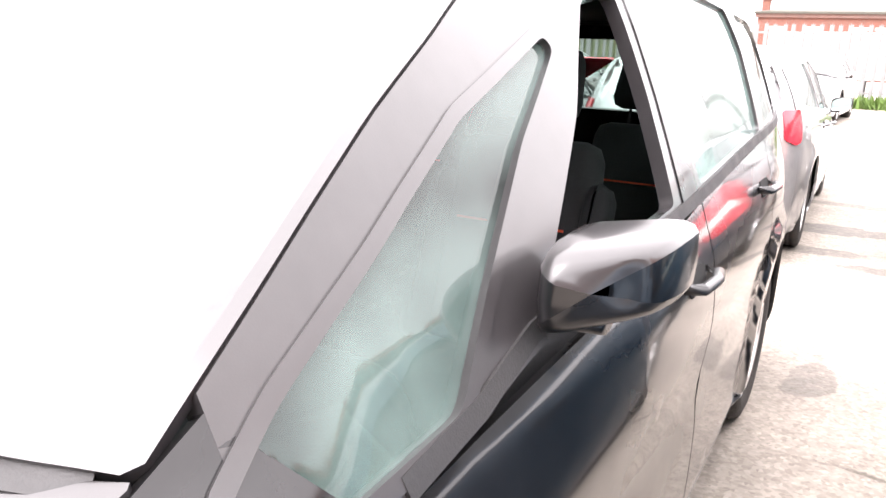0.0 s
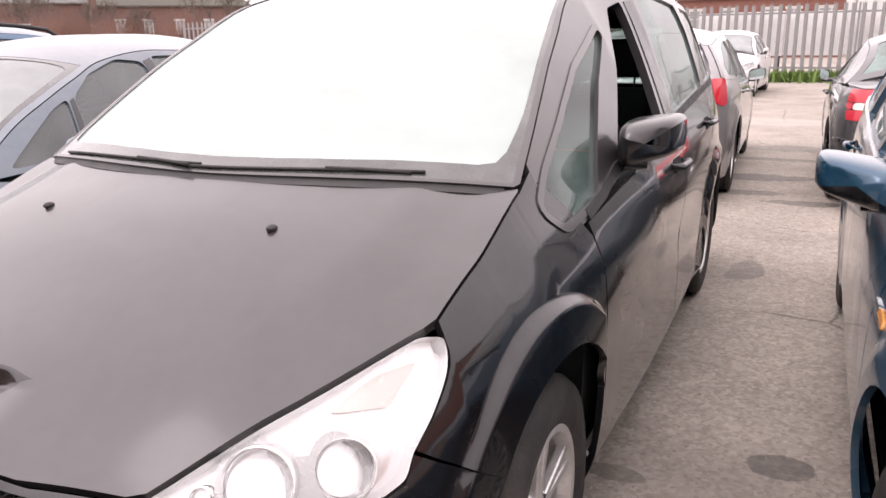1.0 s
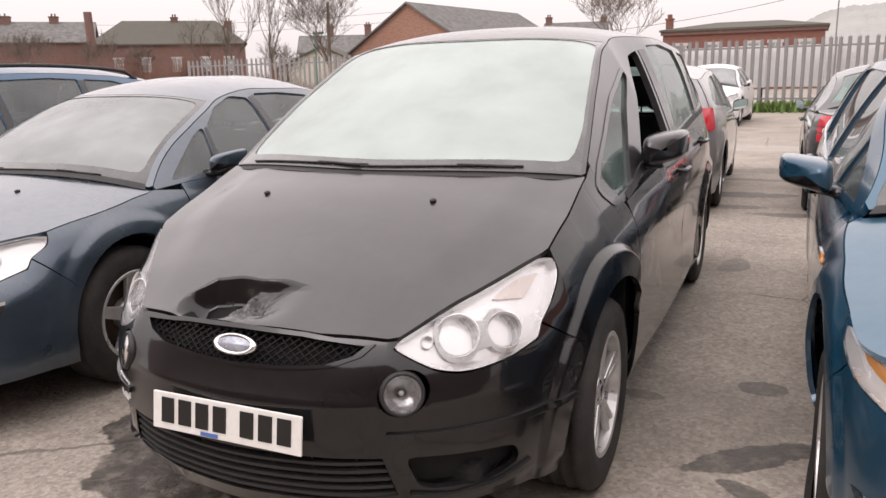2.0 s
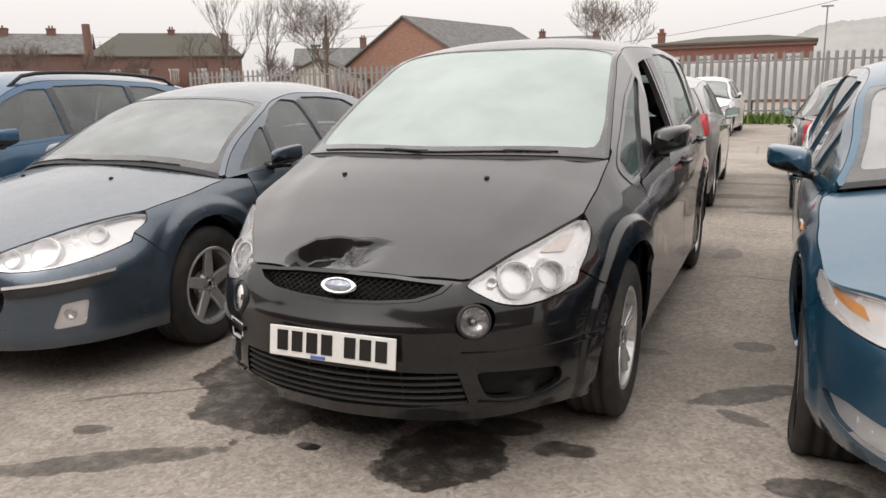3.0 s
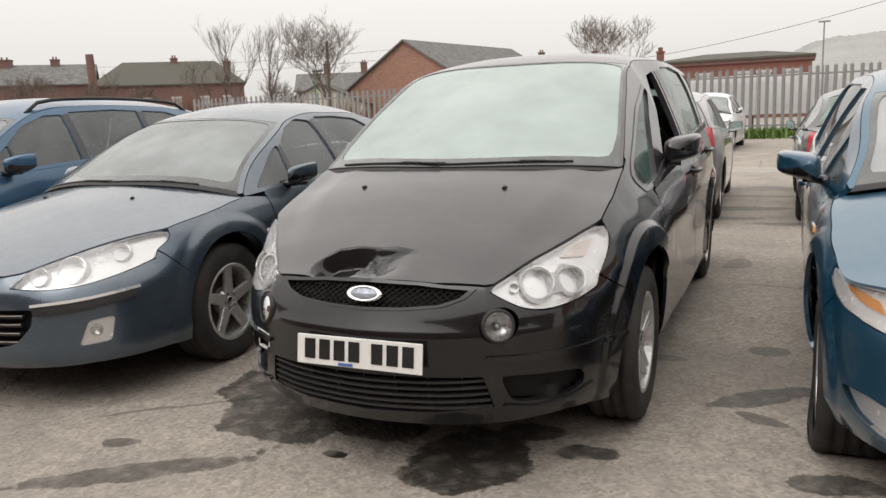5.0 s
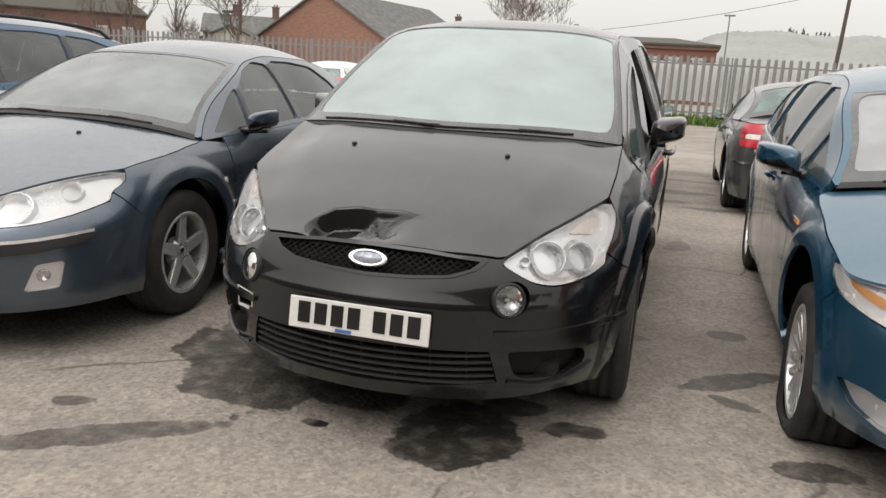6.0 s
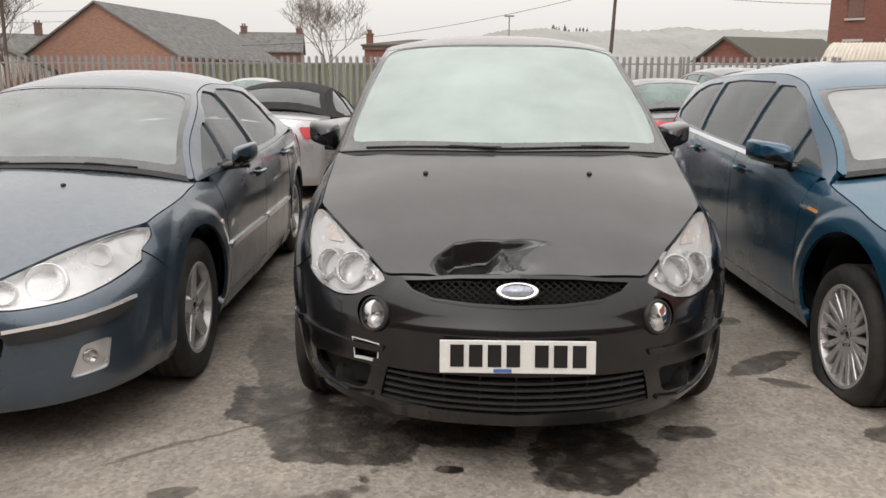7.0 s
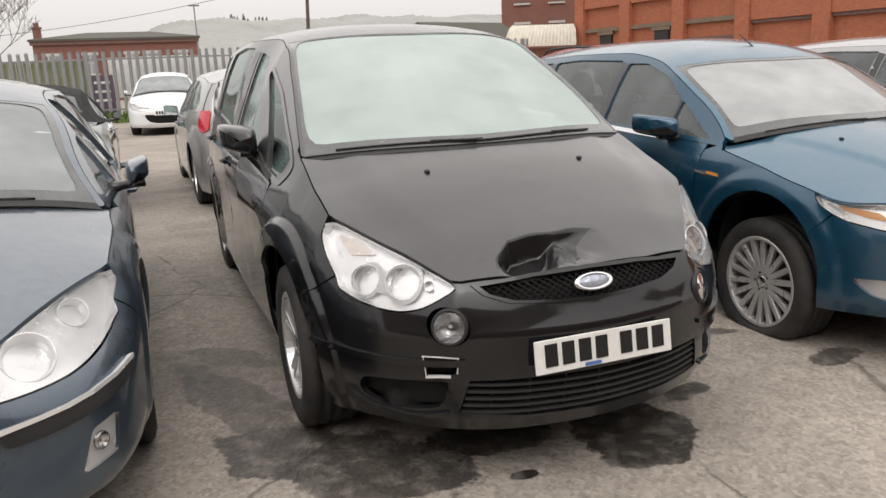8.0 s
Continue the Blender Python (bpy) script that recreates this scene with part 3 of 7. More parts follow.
def mirror(car, B, y, z, x0, x1, g, material, h=0.15, label="", cap_mat=None):
    """A door mirror: a rounded shell on an arm, with its glass towards the driver."""
    bm = bmesh.new()
    n, m = 18, 10
    cx, hw = (x0 + x1) / 2, (x1 - x0) / 2
    rings = []
    for i in range(m + 1):
        t = i / m
        yy = y + 0.10 - 0.16 * math.sin(t * 1.42) ** 0.8
        k = math.cos(t * 1.42) ** 0.42
        ring = []
        for j in range(n):
            a = 2 * math.pi * j / n
            ca, sa = math.cos(a), math.sin(a)
            px = abs(ca) ** 0.42 * math.copysign(1, ca)
            pz = abs(sa) ** 0.42 * math.copysign(1, sa) * (1 - 0.12 * px)
            zz = z + h / 2 * pz * k * (1.0 if pz > 0 else 0.92) + 0.018 * px * k
            ring.append(bm.verts.new((g * (cx + hw * px * k), yy + 0.035 * px, zz)))
        rings.append(ring)
    cap = [v.co.copy() for v in rings[-1]]
    mid = sum(cap, Vector()) / n + Vector((0, -0.004, 0))
    low, top = bmesh.new(), bmesh.new()

    def piece(j):
        h2 = math.sin(2 * math.pi * (j + 0.5) / n)
        return low if h2 <= -0.25 else top if cap_mat and h2 > 0.3 else bm
    for j in range(n):
        w = piece(j)
        w.faces.new([w.verts.new(p) for p in (cap[j], cap[(j + 1) % n], mid)])
    for ra, rb in zip(rings, rings[1:]):
        for j in range(n):
            q = (ra[j], ra[(j + 1) % n], rb[(j + 1) % n], rb[j])
            w = piece(j)
            if w is bm:
                bm.faces.new(q)
            else:
                w.faces.new([w.verts.new(v.co) for v in q])
    bmesh.ops.delete(bm, geom=[v for v in bm.verts if not v.link_faces], context="VERTS")
    for w in (bm, low, top):
        bmesh.ops.remove_doubles(w, verts=w.verts, dist=0.0008)
        bmesh.ops.recalc_face_normals(w, faces=w.faces)
        away = sum((f.normal.dot(f.calc_center_median() - Vector((g * cx, y + 0.05, z))) for f in w.faces))
        if away < 0:
            bmesh.ops.reverse_faces(w, faces=w.faces)
    shell = bpart("door_mirror", bm, material, car, label, True)
    if cap_mat:
        bpart("mirror_cap", top, cap_mat, shell, "top of the mirror, grey with dew", True)
    bpart("mirror_lower_shell", low, M_GLOSS, shell, "black lower half", True)
    bm = bmesh.new()
    ring = []
    for j in range(n):
        a = 2 * math.pi * j / n
        ca, sa = math.cos(a), math.sin(a)
        px, pz = abs(ca) ** 0.5 * math.copysign(1, ca), abs(sa) ** 0.5 * math.copysign(1, sa)
        ring.append(bm.verts.new((g * (cx + 0.92 * hw * px), y + 0.085 + 0.02 * px, z + 0.9 * h / 2 * pz + 0.018 * px)))
    bm.faces.new(ring)
    bpart("mirror_glass", bm, M_MIRROR, shell)
    bm = bmesh.new()
    xb = float(B.side(np.array([B.at_y(y + 0.03, z - h / 2)]), np.array([z - h / 2]))[0, 0])
    pts = [(g * (x0 + 0.08), y + 0.035, z - h * 0.46), (g * (x0 + 0.02), y + 0.035, z - h * 0.47), (g * (xb + x0 - 0.02) / 2, y + 0.025, z - h * 0.53), (g * (xb - 0.03), y + 0.0, z - h * 0.62)]
    vs = len(bm.verts)
    tube(bm, pts, 0.030, 0.042, 10)
    bm.verts.ensure_lookup_table()
    for v in list(bm.verts)[vs:]:
        v.co.z = (z - h * 0.52) + (v.co.z - (z - h * 0.52)) * 0.62
    bpart("mirror_arm", bm, M_GLOSS, shell, "", True)
    return shell


def handle(car, B, y, z, g, material, w=0.20):
    s = B.at_y(y, z)
    p = B.side(np.array([s]), np.array([z]))[0]
    bm = bmesh.new()
    x = g * p[0]
    pts = [(x - g * 0.01, y - w / 2, z), (x + g * 0.03, y - w / 2 + 0.025, z), (x + g * 0.042, y, z + 0.004), (x + g * 0.03, y + w / 2 - 0.025, z), (x - g * 0.01, y + w / 2, z)]
    tube(bm, pts, 0.013, 0.013, 8)
    bmesh.ops.recalc_face_normals(bm, faces=bm.faces)
    h = bpart("door_handle", bm, material, car, "", True)
    # Flat near-black patch on the skin stands for shade in the grip's hollow.
    panel("handle_recess_shade", rnd(B.flank([(y - 0.07, z - 0.03), (y + 0.07, z - 0.03), (y + 0.07, z + 0.02), (y - 0.07, z + 0.02)], g), 0.02), B.side, M_DARK, h, cell=0.03, lift=0.002, depth=0.002)
    return h


def seat(car, x, y, z, wide=0.5, back=0.62, lean=18, stitch=False, head=True):
    st = new("seat", None)
    st.parent = car
    st.matrix_basis = Matrix.Translation((x, y, z))
    bm = bmesh.new()
    box(bm, (0, -0.02, 0.0), (wide, 0.5, 0.16), Matrix.Rotation(radians(6), 4, "X"), 0.05)
    bpart("seat_cushion", bm, M_FABRIC, st, "", True)
    rot = Matrix.Rotation(radians(-lean), 4, "X")
    bm = bmesh.new()
    base = Matrix.Translation((0, 0.24, 0.04)) @ rot
    vs = box(bm, (0, 0, 0), (wide, 0.13, back), base @ Matrix.Translation((0, 0, back / 2)), 0.05, (0.82, 0.85))
    for sx in (-1, 1):
        box(bm, (0, 0, 0), (0.09, 0.17, back * 0.8), base @ Matrix.Translation((sx * wide * 0.45, -0.03, back * 0.42)), 0.04, (0.8, 0.7))
    b = bpart("backrest", bm, M_FABRIC, st, "", True)
    if head:
        bm = bmesh.new()
        box(bm, (0, 0, 0), (0.26, 0.10, 0.2), base @ Matrix.Translation((0, -0.02, back + 0.15)), 0.045, (0.85, 0.9))
        for sx in (-0.06, 0.06):
            tube(bm, [base @ Vector((sx, 0, back - 0.02)), base @ Vector((sx, 0, back + 0.08))], 0.006, 0.006, 6)
        bpart("headrest", bm, M_FABRIC, st, "", True)
    if stitch:
        bm = bmesh.new()
        box(bm, (0, 0, 0), (wide * 0.62, 0.004, 0.006), base @ Matrix.Translation((0, -0.068, back * 0.60)))
        bpart("seat_stitching", bm, M_STITCH, st, "thin orange-red stitched line")
    return st


def interior(car, B, y0, belt, half, rows, dash=0.95, stitch=False, wheel_side=-1):
    """Dashboard, steering wheel, seats, floor and dark linings."""
    bm = bmesh.new()
    box(bm, (0, y0 + 0.30, dash - 0.12), (2 * half - 0.1, 0.62, 0.24), None, 0.07, (0.97, 0.8))
    box(bm, (wheel_side * 0.36, y0 + 0.48, dash), (0.36, 0.22, 0.1), None, 0.04, (0.9, 0.8))
    bpart("dashboard", bm, M_CARD, car, "", True)
    bm = bmesh.new()
    rot = Matrix.Translation((wheel_side * 0.36, y0 + 0.80, dash - 0.04)) @ Matrix.Rotation(radians(-62), 4, "X")
    tube(bm, [rot @ Vector((0.185 * math.cos(a), 0.185 * math.sin(a), 0)) for a in [2 * math.pi * k / 24 for k in range(25)]], 0.016, 0.016, 6)
    box(bm, (0, 0, 0), (0.34, 0.05, 0.03), rot, 0.01)
    box(bm, (0, 0, 0), (0.14, 0.14, 0.05), rot, 0.02)
    bpart("steering_wheel", bm, M_TRIM, car, "", True)
    for yy, zz in rows:
        for x in ((-0.38, 0.38) if yy == rows[0][0] else (-0.45, 0.0, 0.45)):
            seat(car, x, yy, zz, 0.5 if yy == rows[0][0] else 0.42, stitch=stitch and x > 0.2 or stitch and yy != rows[0][0], back=0.62 if yy == rows[0][0] else 0.56)
    return car


def make_car(name, label, category, B, q, m):
    """All that cars share: skins, glass, doors, wheels, mirrors, underside and seats. q holds the sizes."""
    car = new(name, None)
    tagged(car, label, category, "parked cars in the yard")
    car.matrix_basis = m
    P, T = q["paint"], q.get("pillar", q["paint"])
    side, edge = B.side, B.edge
    E = np.linspace(0.02, B.end - 0.001, 500)
    EP = side(E, edge(E))
    isc = int(np.argmax(EP[:, 1] >= B.cowl[0] + B.cowl[1] * EP[:, 0] ** 2))
    sc = E[isc]
    B.sc = sc

    def rail(a, b, n, pull):
        s = np.linspace(a, b, n)
        p = side(s, edge(s))
        nx, ny = np.interp(np.abs(s), B.S, B.NX) * np.sign(s), np.interp(np.abs(s), B.S, B.NY)
        return [(float(x - pull * i), float(y - pull * j)) for (x, y, z), i, j in zip(p, nx, ny)]

    # bonnet
    r = rail(-sc, sc, 90, 0.003)
    xb = r[-1][0]
    back = [(x, B.cowl[0] + B.cowl[1] * x * x + q.get("hood_back", 0.004)) for x in np.linspace(xb - 0.004, -xb + 0.004, 24)]
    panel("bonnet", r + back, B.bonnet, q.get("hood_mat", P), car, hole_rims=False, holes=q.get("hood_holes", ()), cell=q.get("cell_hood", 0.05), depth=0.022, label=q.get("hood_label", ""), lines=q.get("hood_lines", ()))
    # roof skin with the windscreen's opening
    half = E > sc
    ye, xe = np.maximum.accumulate(EP[half, 1]), EP[half, 0]
    pw = q.get("pillar_w", 0.055)

    def in_edge(y):
        return float(np.interp(y, ye, xe)) - pw
    xt = in_edge(B.head[0] + B.head[1] * 0.36)
    for _ in range(8):
        xt = in_edge(B.head[0] + B.head[1] * xt * xt)
    xw = in_edge(B.cowl[0] + B.cowl[1] * 0.5 + 0.05)
    for _ in range(8):
        xw = in_edge(B.cowl[0] + B.cowl[1] * xw * xw + 0.022)
    yb, yt = B.cowl[0] + B.cowl[1] * xw * xw + 0.022, B.head[0] + B.head[1] * xt * xt
    scr = [(x, B.cowl[0] + B.cowl[1] * x * x + 0.022) for x in np.linspace(-xw, xw, 25)]
    scr += [(in_edge(y), y) for y in np.linspace(yb, yt, 14)[1:-1]]
    scr += [(x, B.head[0] + B.head[1] * x * x) for x in np.linspace(xt, -xt, 25)]
    scr += [(-in_edge(y), y) for y in np.linspace(yt, yb, 14)[1:-1]]
    scr = rnd(scr, 0.03, 2) if len(scr) < 40 else scr

    def shrink(poly, k, kb):
        """The outline drawn in by k, and by kb along the lower edge."""
        p = np.array(poly if area2(poly) > 0 else poly[::-1])
        t = np.roll(p, -1, 0) - np.roll(p, 1, 0)
        n = np.c_[-t[:, 1], t[:, 0]] / np.maximum(np.linalg.norm(t, axis=1, keepdims=True), 1e-9)
        yb2 = B.cowl[0] + B.cowl[1] * p[:, 0] ** 2 + 0.06
        w = np.where(p[:, 1] < yb2, kb, k)
        q2 = p + n * w[:, None]
        q2[:, 1] = np.maximum(q2[:, 1], B.cowl[0] + B.cowl[1] * q2[:, 0] ** 2 + 0.022 + kb)
        return rnd([tuple(v) for v in q2[::3]], 0.05, 2)
    s_end = E[-1] if not B.boot else E[int(np.argmax(EP[:, 1] > B.boot[2]))]
    rp = rail(sc + 0.02, s_end, 120, 0.002)
    outer = rp + [(-x, y) for x, y in rp[::-1]]
    x0 = rp[0][0]
    outer += [(x, B.cowl[0] + B.cowl[1] * x * x + 0.012) for x in np.linspace(-x0 + 0.01, x0 - 0.01, 24)]
    holes = [scr]
    if q.get("backlight"):
        y1, y2 = q["backlight"]
        bl = [(in_edge(y) - 0.03, y) for y in np.linspace(y1, y2, 12)]
        bl = rnd(bl + [(-x, y) for x, y in bl[::-1]], 0.05)
        holes.append(bl)
        panel("rear_window", bl, B.roof, q.get("glass", G_SIDE), car, cell=0.08, lift=-0.004, depth=0)
    panel(q.get("roof_name", "roof"), outer, B.roof, q.get("roof_mat", P), car, holes=holes, cell=0.07, depth=0.02)
    panel("windscreen", scr, B.roof, q["screen"], car, cell=0.07, lift=-0.004, depth=0, label=q.get("screen_label", ""))
    panel("windscreen_seal", scr, B.roof, M_FRIT, car, holes=[shrink(scr, q.get("frit_side", 0.028), q.get("frit", 0.08))], cell=0.06, lift=-0.001, depth=0)
    cw = [(x, B.cowl[0] + B.cowl[1] * x * x - 0.01) for x in np.linspace(-xb + 0.02, xb - 0.02, 24)]
    cw += [(x, B.cowl[0] + B.cowl[1] * x * x + 0.026) for x in np.linspace(xb - 0.04, -xb + 0.04, 24)]
    panel("scuttle", cw, B.roof, M_TRIM, car, cell=0.05, lift=-0.006 if q.get("cowl_low") else 0.001, depth=0.004)
    if B.boot:
        bp = rail(s_end, E[-1], 60, 0.004)
        panel("boot_lid", bp + [(-x, y) for x, y in bp[::-1]], B.deck, P, car, cell=0.07)
    # wipers
    for x0w, x1w in ((-0.62, -0.02), (-0.05, 0.55)):
        bm = bmesh.new()
        xs = np.linspace(x0w, x1w, 9)
        p = B.roof(xs, B.cowl[0] + B.cowl[1] * xs * xs + q.get("wiper", 0.020) + 0.016 * (xs - x0w))
        tube(bm, [(a, b, c + 0.004) for a, b, c in p], 0.0045, 0.004, 6)
        tube(bm, [(p[-1][0] - 0.03, p[-1][1] - 0.012, p[-1][2] + 0.002), (p[6][0], p[6][1], p[6][2] + 0.006), (p[5][0], p[5][1], p[5][2] + 0.008)], 0.006, 0.004, 6)
        bpart("wiper", bm, M_TRIM, car, "", True)
    ya, yr, R = B.wheels
    A, sill, zb = B.arch, q["sill"], q["lip"]
    fz = math.degrees(math.asin((R - sill) / A))
    fb = math.degrees(math.asin((R - zb) / A))
    th = q["seam"]
    low, bk = q["lamp_low"], q["lamp_back"]
    fl, fk = pchip(low), pchip([(z, y) for y, z in bk])
    low = [(float(x), float(fl(x))) for x in np.linspace(low[0][0], low[-1][0], 16)]
    bk = [(float(fk(z)), float(z)) for z in np.linspace(bk[0][1], bk[-1][1], 8)]
    s_tip, s_top = B.at_x(*low[0]), B.at_y(*bk[-1])
    d0, d1, d2, belt = q["d0"], q["d1"], q["d2"], q["belt"]

    def up(a, b, n, drop):
        s = np.linspace(a, b, n)
        return list(zip(s, edge(s) - drop))
    # front bumper
    tip = q.get("tip", 0.02)
    rt = up(0, s_tip + tip, 14, q.get("lip_gap", 0.006)) + [(s, z - 0.006) for s, z in B.front(low)]
    rt += [(B.at_y(bk[0][0], bk[0][1] - 0.006), bk[0][1] - 0.006)] + [(B.at_y(y, z), z) for y, z in arc(ya, R, A, th, 180 + fb, 10)]
    rt += B.front([(x, zb + 0.02 * abs(x / 0.7) ** 3) for x in np.linspace(0.68, 0.06, 8)])
    outer = rt[::-1] + [(-s, z) for s, z in rt[1:]]
    arcs = [[(g * B.at_y(ya + r * math.cos(a), R + r * math.sin(a)), R + r * math.sin(a)) for a in np.linspace(2.0, math.pi + 0.35, int(1.5 * r / 0.014))] for g in (1, -1) for r in [A + k for k in (0.04, *np.linspace(*B.fw, 5), B.fw[1] + 0.025)]] if q.get("ridge") else ()
    bumper = panel("front_bumper", outer, side, P, car, holes=[B.front(h) for h in q["bumper_holes"]], lines=arcs, cell=q.get("cell_bumper", 0.045), depth=0.02, label=q.get("bumper_label", ""))
    B.lamps = []
    for g in (1, -1):
        f = 1 if g > 0 else -1

        def w(pts):
            return [(f * s, z) for s, z in pts]
        lamp = B.front(low) + [(B.at_y(y, z), z) for y, z in bk] + up(s_top, s_tip + tip + 0.005, 14, 0.007)[1:]
        lamp = rnd(lamp, 0.012, 2) if q.get("ridge") else lamp
        B.lamps.append((g, w(lamp)))
        # wing
        fr = [(B.at_y(y, z), z) for y, z in arc(ya, R, A, th, -fz, 20)]
        fr += [(B.at_y(d0 - 0.006, z), z) for z in (sill, 0.45, 0.7, belt(d0) - 0.03)]
        fr += [(B.at_y(q["a_seam"], edge(np.array([B.at_y(q["a_seam"], 1.0)]))[0] - 0.02), edge(np.array([B.at_y(q["a_seam"], 1.0)]))[0] - 0.02)]
        fr += up(min(sc, B.at_y(q["a_seam"], 1.0) - 0.02), s_top + 0.008, 14, 0.003)
        fr += [(B.at_y(y + 0.005, z), z) for y, z in bk[::-1][1:]]
        rings = [w([(B.at_y(ya + r * math.cos(a), R + r * math.sin(a)), R + r * math.sin(a)) for a in np.linspace(-0.7, math.pi + 0.3, int(3.9 * r / 0.008))]) for r in [A + k for k in (0.04, *np.linspace(*B.fw, 5), B.fw[1] + 0.02)]] if q.get("ridge") else ()
        panel("front_wing", w(fr), side, P, car, cell=q.get("cell_wing", 0.035), lines=rings)
        # doors
        for nm, a, b, ra in (("front_door", d0, d1, None), ("rear_door", d1, d2, yr)):
            ol = [(a + 0.004, sill + 0.06), (b - 0.004, sill + 0.06), (b - 0.004, belt(b)), (a + 0.004, belt(a))]
            if ra and b > ra - A:
                ol = [(a + 0.004, sill + 0.06), (ra - A - 0.03, sill + 0.06)] + arc(ra, R, A + 0.03, 175, math.degrees(math.acos(max(-1, min(1, (b - ra) / (A + 0.03))))), 8) + [(b - 0.004, belt(b)), (a + 0.004, belt(a))]
            d = panel(nm, B.flank(ol, g), side, P, car, cell=q.get("cell_door", 0.06))
            handle(d, B, b - 0.17, belt(b) - q.get("handle_drop", 0.10), g, q.get("handle_mat", P))
            if q.get("strip"):
                z0, z1 = q["strip"]
                panel("door_strip", B.flank([(a + 0.03, z0), (b - 0.03, z0), (b - 0.03, z1), (a + 0.03, z1)], g), side, q.get("strip_mat", M_CHROME), d, cell=0.08, lift=0.012, depth=0.012)
        # rear quarter down to the tail
        yt2 = q["tail_y"]
        ol = [(d2 + 0.004, belt(d2))] + arc(yr, R, A, math.degrees(math.acos(max(-1, min(1, (d2 + 0.004 - yr) / A)))), -fz, 14)
        ol += [(yt2, sill), (yt2, 0.5), (yt2, belt(yt2) if not B.boot else min(belt(yt2), float(edge(np.array([B.at_y(yt2, 0.9)]))[0]) - 0.006))]
        panel("rear_wing", B.flank(ol, g), side, P, car, cell=0.05)
        panel("sill", B.flank([(ya + A * 0.95, sill - 0.03), (yr - A * 0.95, sill - 0.03), (yr - A * 0.95, sill + 0.055), (ya + A * 0.95, sill + 0.055)], g), side, q.get("sill_mat", P), car, cell=0.1, lift=0.001, depth=0.03)
        # side frame with its window openings
        y_end = q["frame_end"]
        ys = np.linspace(q["a_seam"], y_end, 12)
        fo = [(B.at_y(y, belt(y) + 0.002), belt(y) + 0.002) for y in ys if belt(y) < edge(np.array([B.at_y(y, belt(y))]))[0]]
        fo += up(B.at_y(y_end, belt(y_end)), max(B.at_y(q["a_seam"], 1.05), sc + 0.01), 60, 0.003)
        wins = [rnd(B.flank(o, 1), q.get("corner", 0.035)) for o in q["windows"]]
        panel("side_frame", w(fo), side, T, car, holes=[w(o) for o in wins], cell=0.05, depth=0.03)
        for k, o in enumerate(wins):
            if (g, k) in q.get("open", ()):
                continue
            panel("side_window", w(o), side, q.get("quarter", q.get("glass", G_SIDE)) if k == 0 else q.get("glass", G_SIDE), car, cell=0.08, lift=-0.01, depth=0)
        for o in q.get("pillars", ()):
            panel("pillar_cover", B.flank(o, g), side, M_GLOSS, car, cell=0.08, lift=0.003, depth=0.004)
        if q.get("belt_trim"):
            yb0, yb1 = q["belt_trim"]
            yy = np.linspace(yb0, yb1, 16)
            panel("belt_trim", B.flank([(y, belt(y) - 0.012) for y in yy] + [(y, belt(y) + 0.012) for y in yy[::-1]], g), side, M_CHROME, car, cell=0.08, lift=0.008, depth=0.008)
        # dark wheel arch lining
        for yy in (ya, yr):
            bm = bmesh.new()
            n = 18
            xo = float(np.interp(yy, np.maximum.accumulate(B.Y), B.X)) - 0.02
            xl = min(xo, float(np.interp(yy - A, np.maximum.accumulate(B.Y), B.X)) - 0.045)
            ring = [[bm.verts.new((g * x, yy + (A + 0.005) * math.cos(math.pi * (k * 1.16 / n - 0.08)), R + (A + 0.005) * math.sin(math.pi * (k * 1.16 / n - 0.08)))) for k in range(n + 1)] for x in (xl, xo - 0.34)]
            for k in range(n):
                bm.faces.new((ring[0][k], ring[0][k + 1], ring[1][k + 1], ring[1][k]))
            bm.faces.new(ring[1])
            bpart("arch_liner", bm, M_DARK, car)
            wheel(car, g * (xo - q.get("wheel_in", 0.0) - q["tyre_w"] / 2 - 0.005), yy, R, q["tyre_w"], q["spokes"][0], q["spokes"][1], g, R * q.get("rim", 0.67), q.get("steer", 0) if yy == ya else 0, q.get("flat_drop", {}).get(g, q.get("wheel_drop", 0.0)) if yy == ya else 0.0, q.get("flat", {}).get(g) if yy == ya else None)
        mirror(car, B, q["mirror"][0], q["mirror"][1], q["mirror"][2], q["mirror"][3], g, q.get("mirror_mat", P), q.get("mirror_h", 0.15), cap_mat=q.get("mirror_cap"))
        # inner door linings and pillars' inner side
        yy = np.linspace(d0, min(y_end, d2 + 0.8), 10)
        panel("door_lining", B.flank([(y, 0.3) for y in yy] + [(y, belt(y) - 0.01) for y in yy[::-1]], g), side, M_CARD, car, cell=0.15, lift=-0.06, depth=0)
    # tail
    tl = [(s, z) for s, z in B.flank([(q["tail_y"] + 0.004, z) for z in (sill, 0.5, min(belt(q["tail_y"]), 0.95))], 1)]
    sT = tl[-1][0]
    if B.boot:
        ez = [(s, float(z) - 0.006) for s, z in zip(np.linspace(sT, B.end - 0.002, 12), edge(np.linspace(sT, B.end - 0.002, 12)))]
    else:
        s2 = B.at_y(q["frame_end"] + 0.004, 1.2)
        ez = [(s2, belt(q["frame_end"]))] + [(s, float(z) - 0.006) for s, z in zip(np.linspace(s2, B.end - 0.002, 12), edge(np.linspace(s2, B.end - 0.002, 12)))]
    tp = tl + ez
    outer = tp + [(2 * B.end - s, z) for s, z in tp[::-1]]
    panel("tailgate", outer, B.tail, P, car, holes=[rnd(B.back(h), 0.04) for h in q.get("tail_holes", ())], cell=0.06)
    for h in q.get("tail_holes", ()):
        panel("rear_window", rnd(B.back(h), 0.04), B.tail, q.get("glass", G_SIDE), car, cell=0.08, lift=-0.008, depth=0)
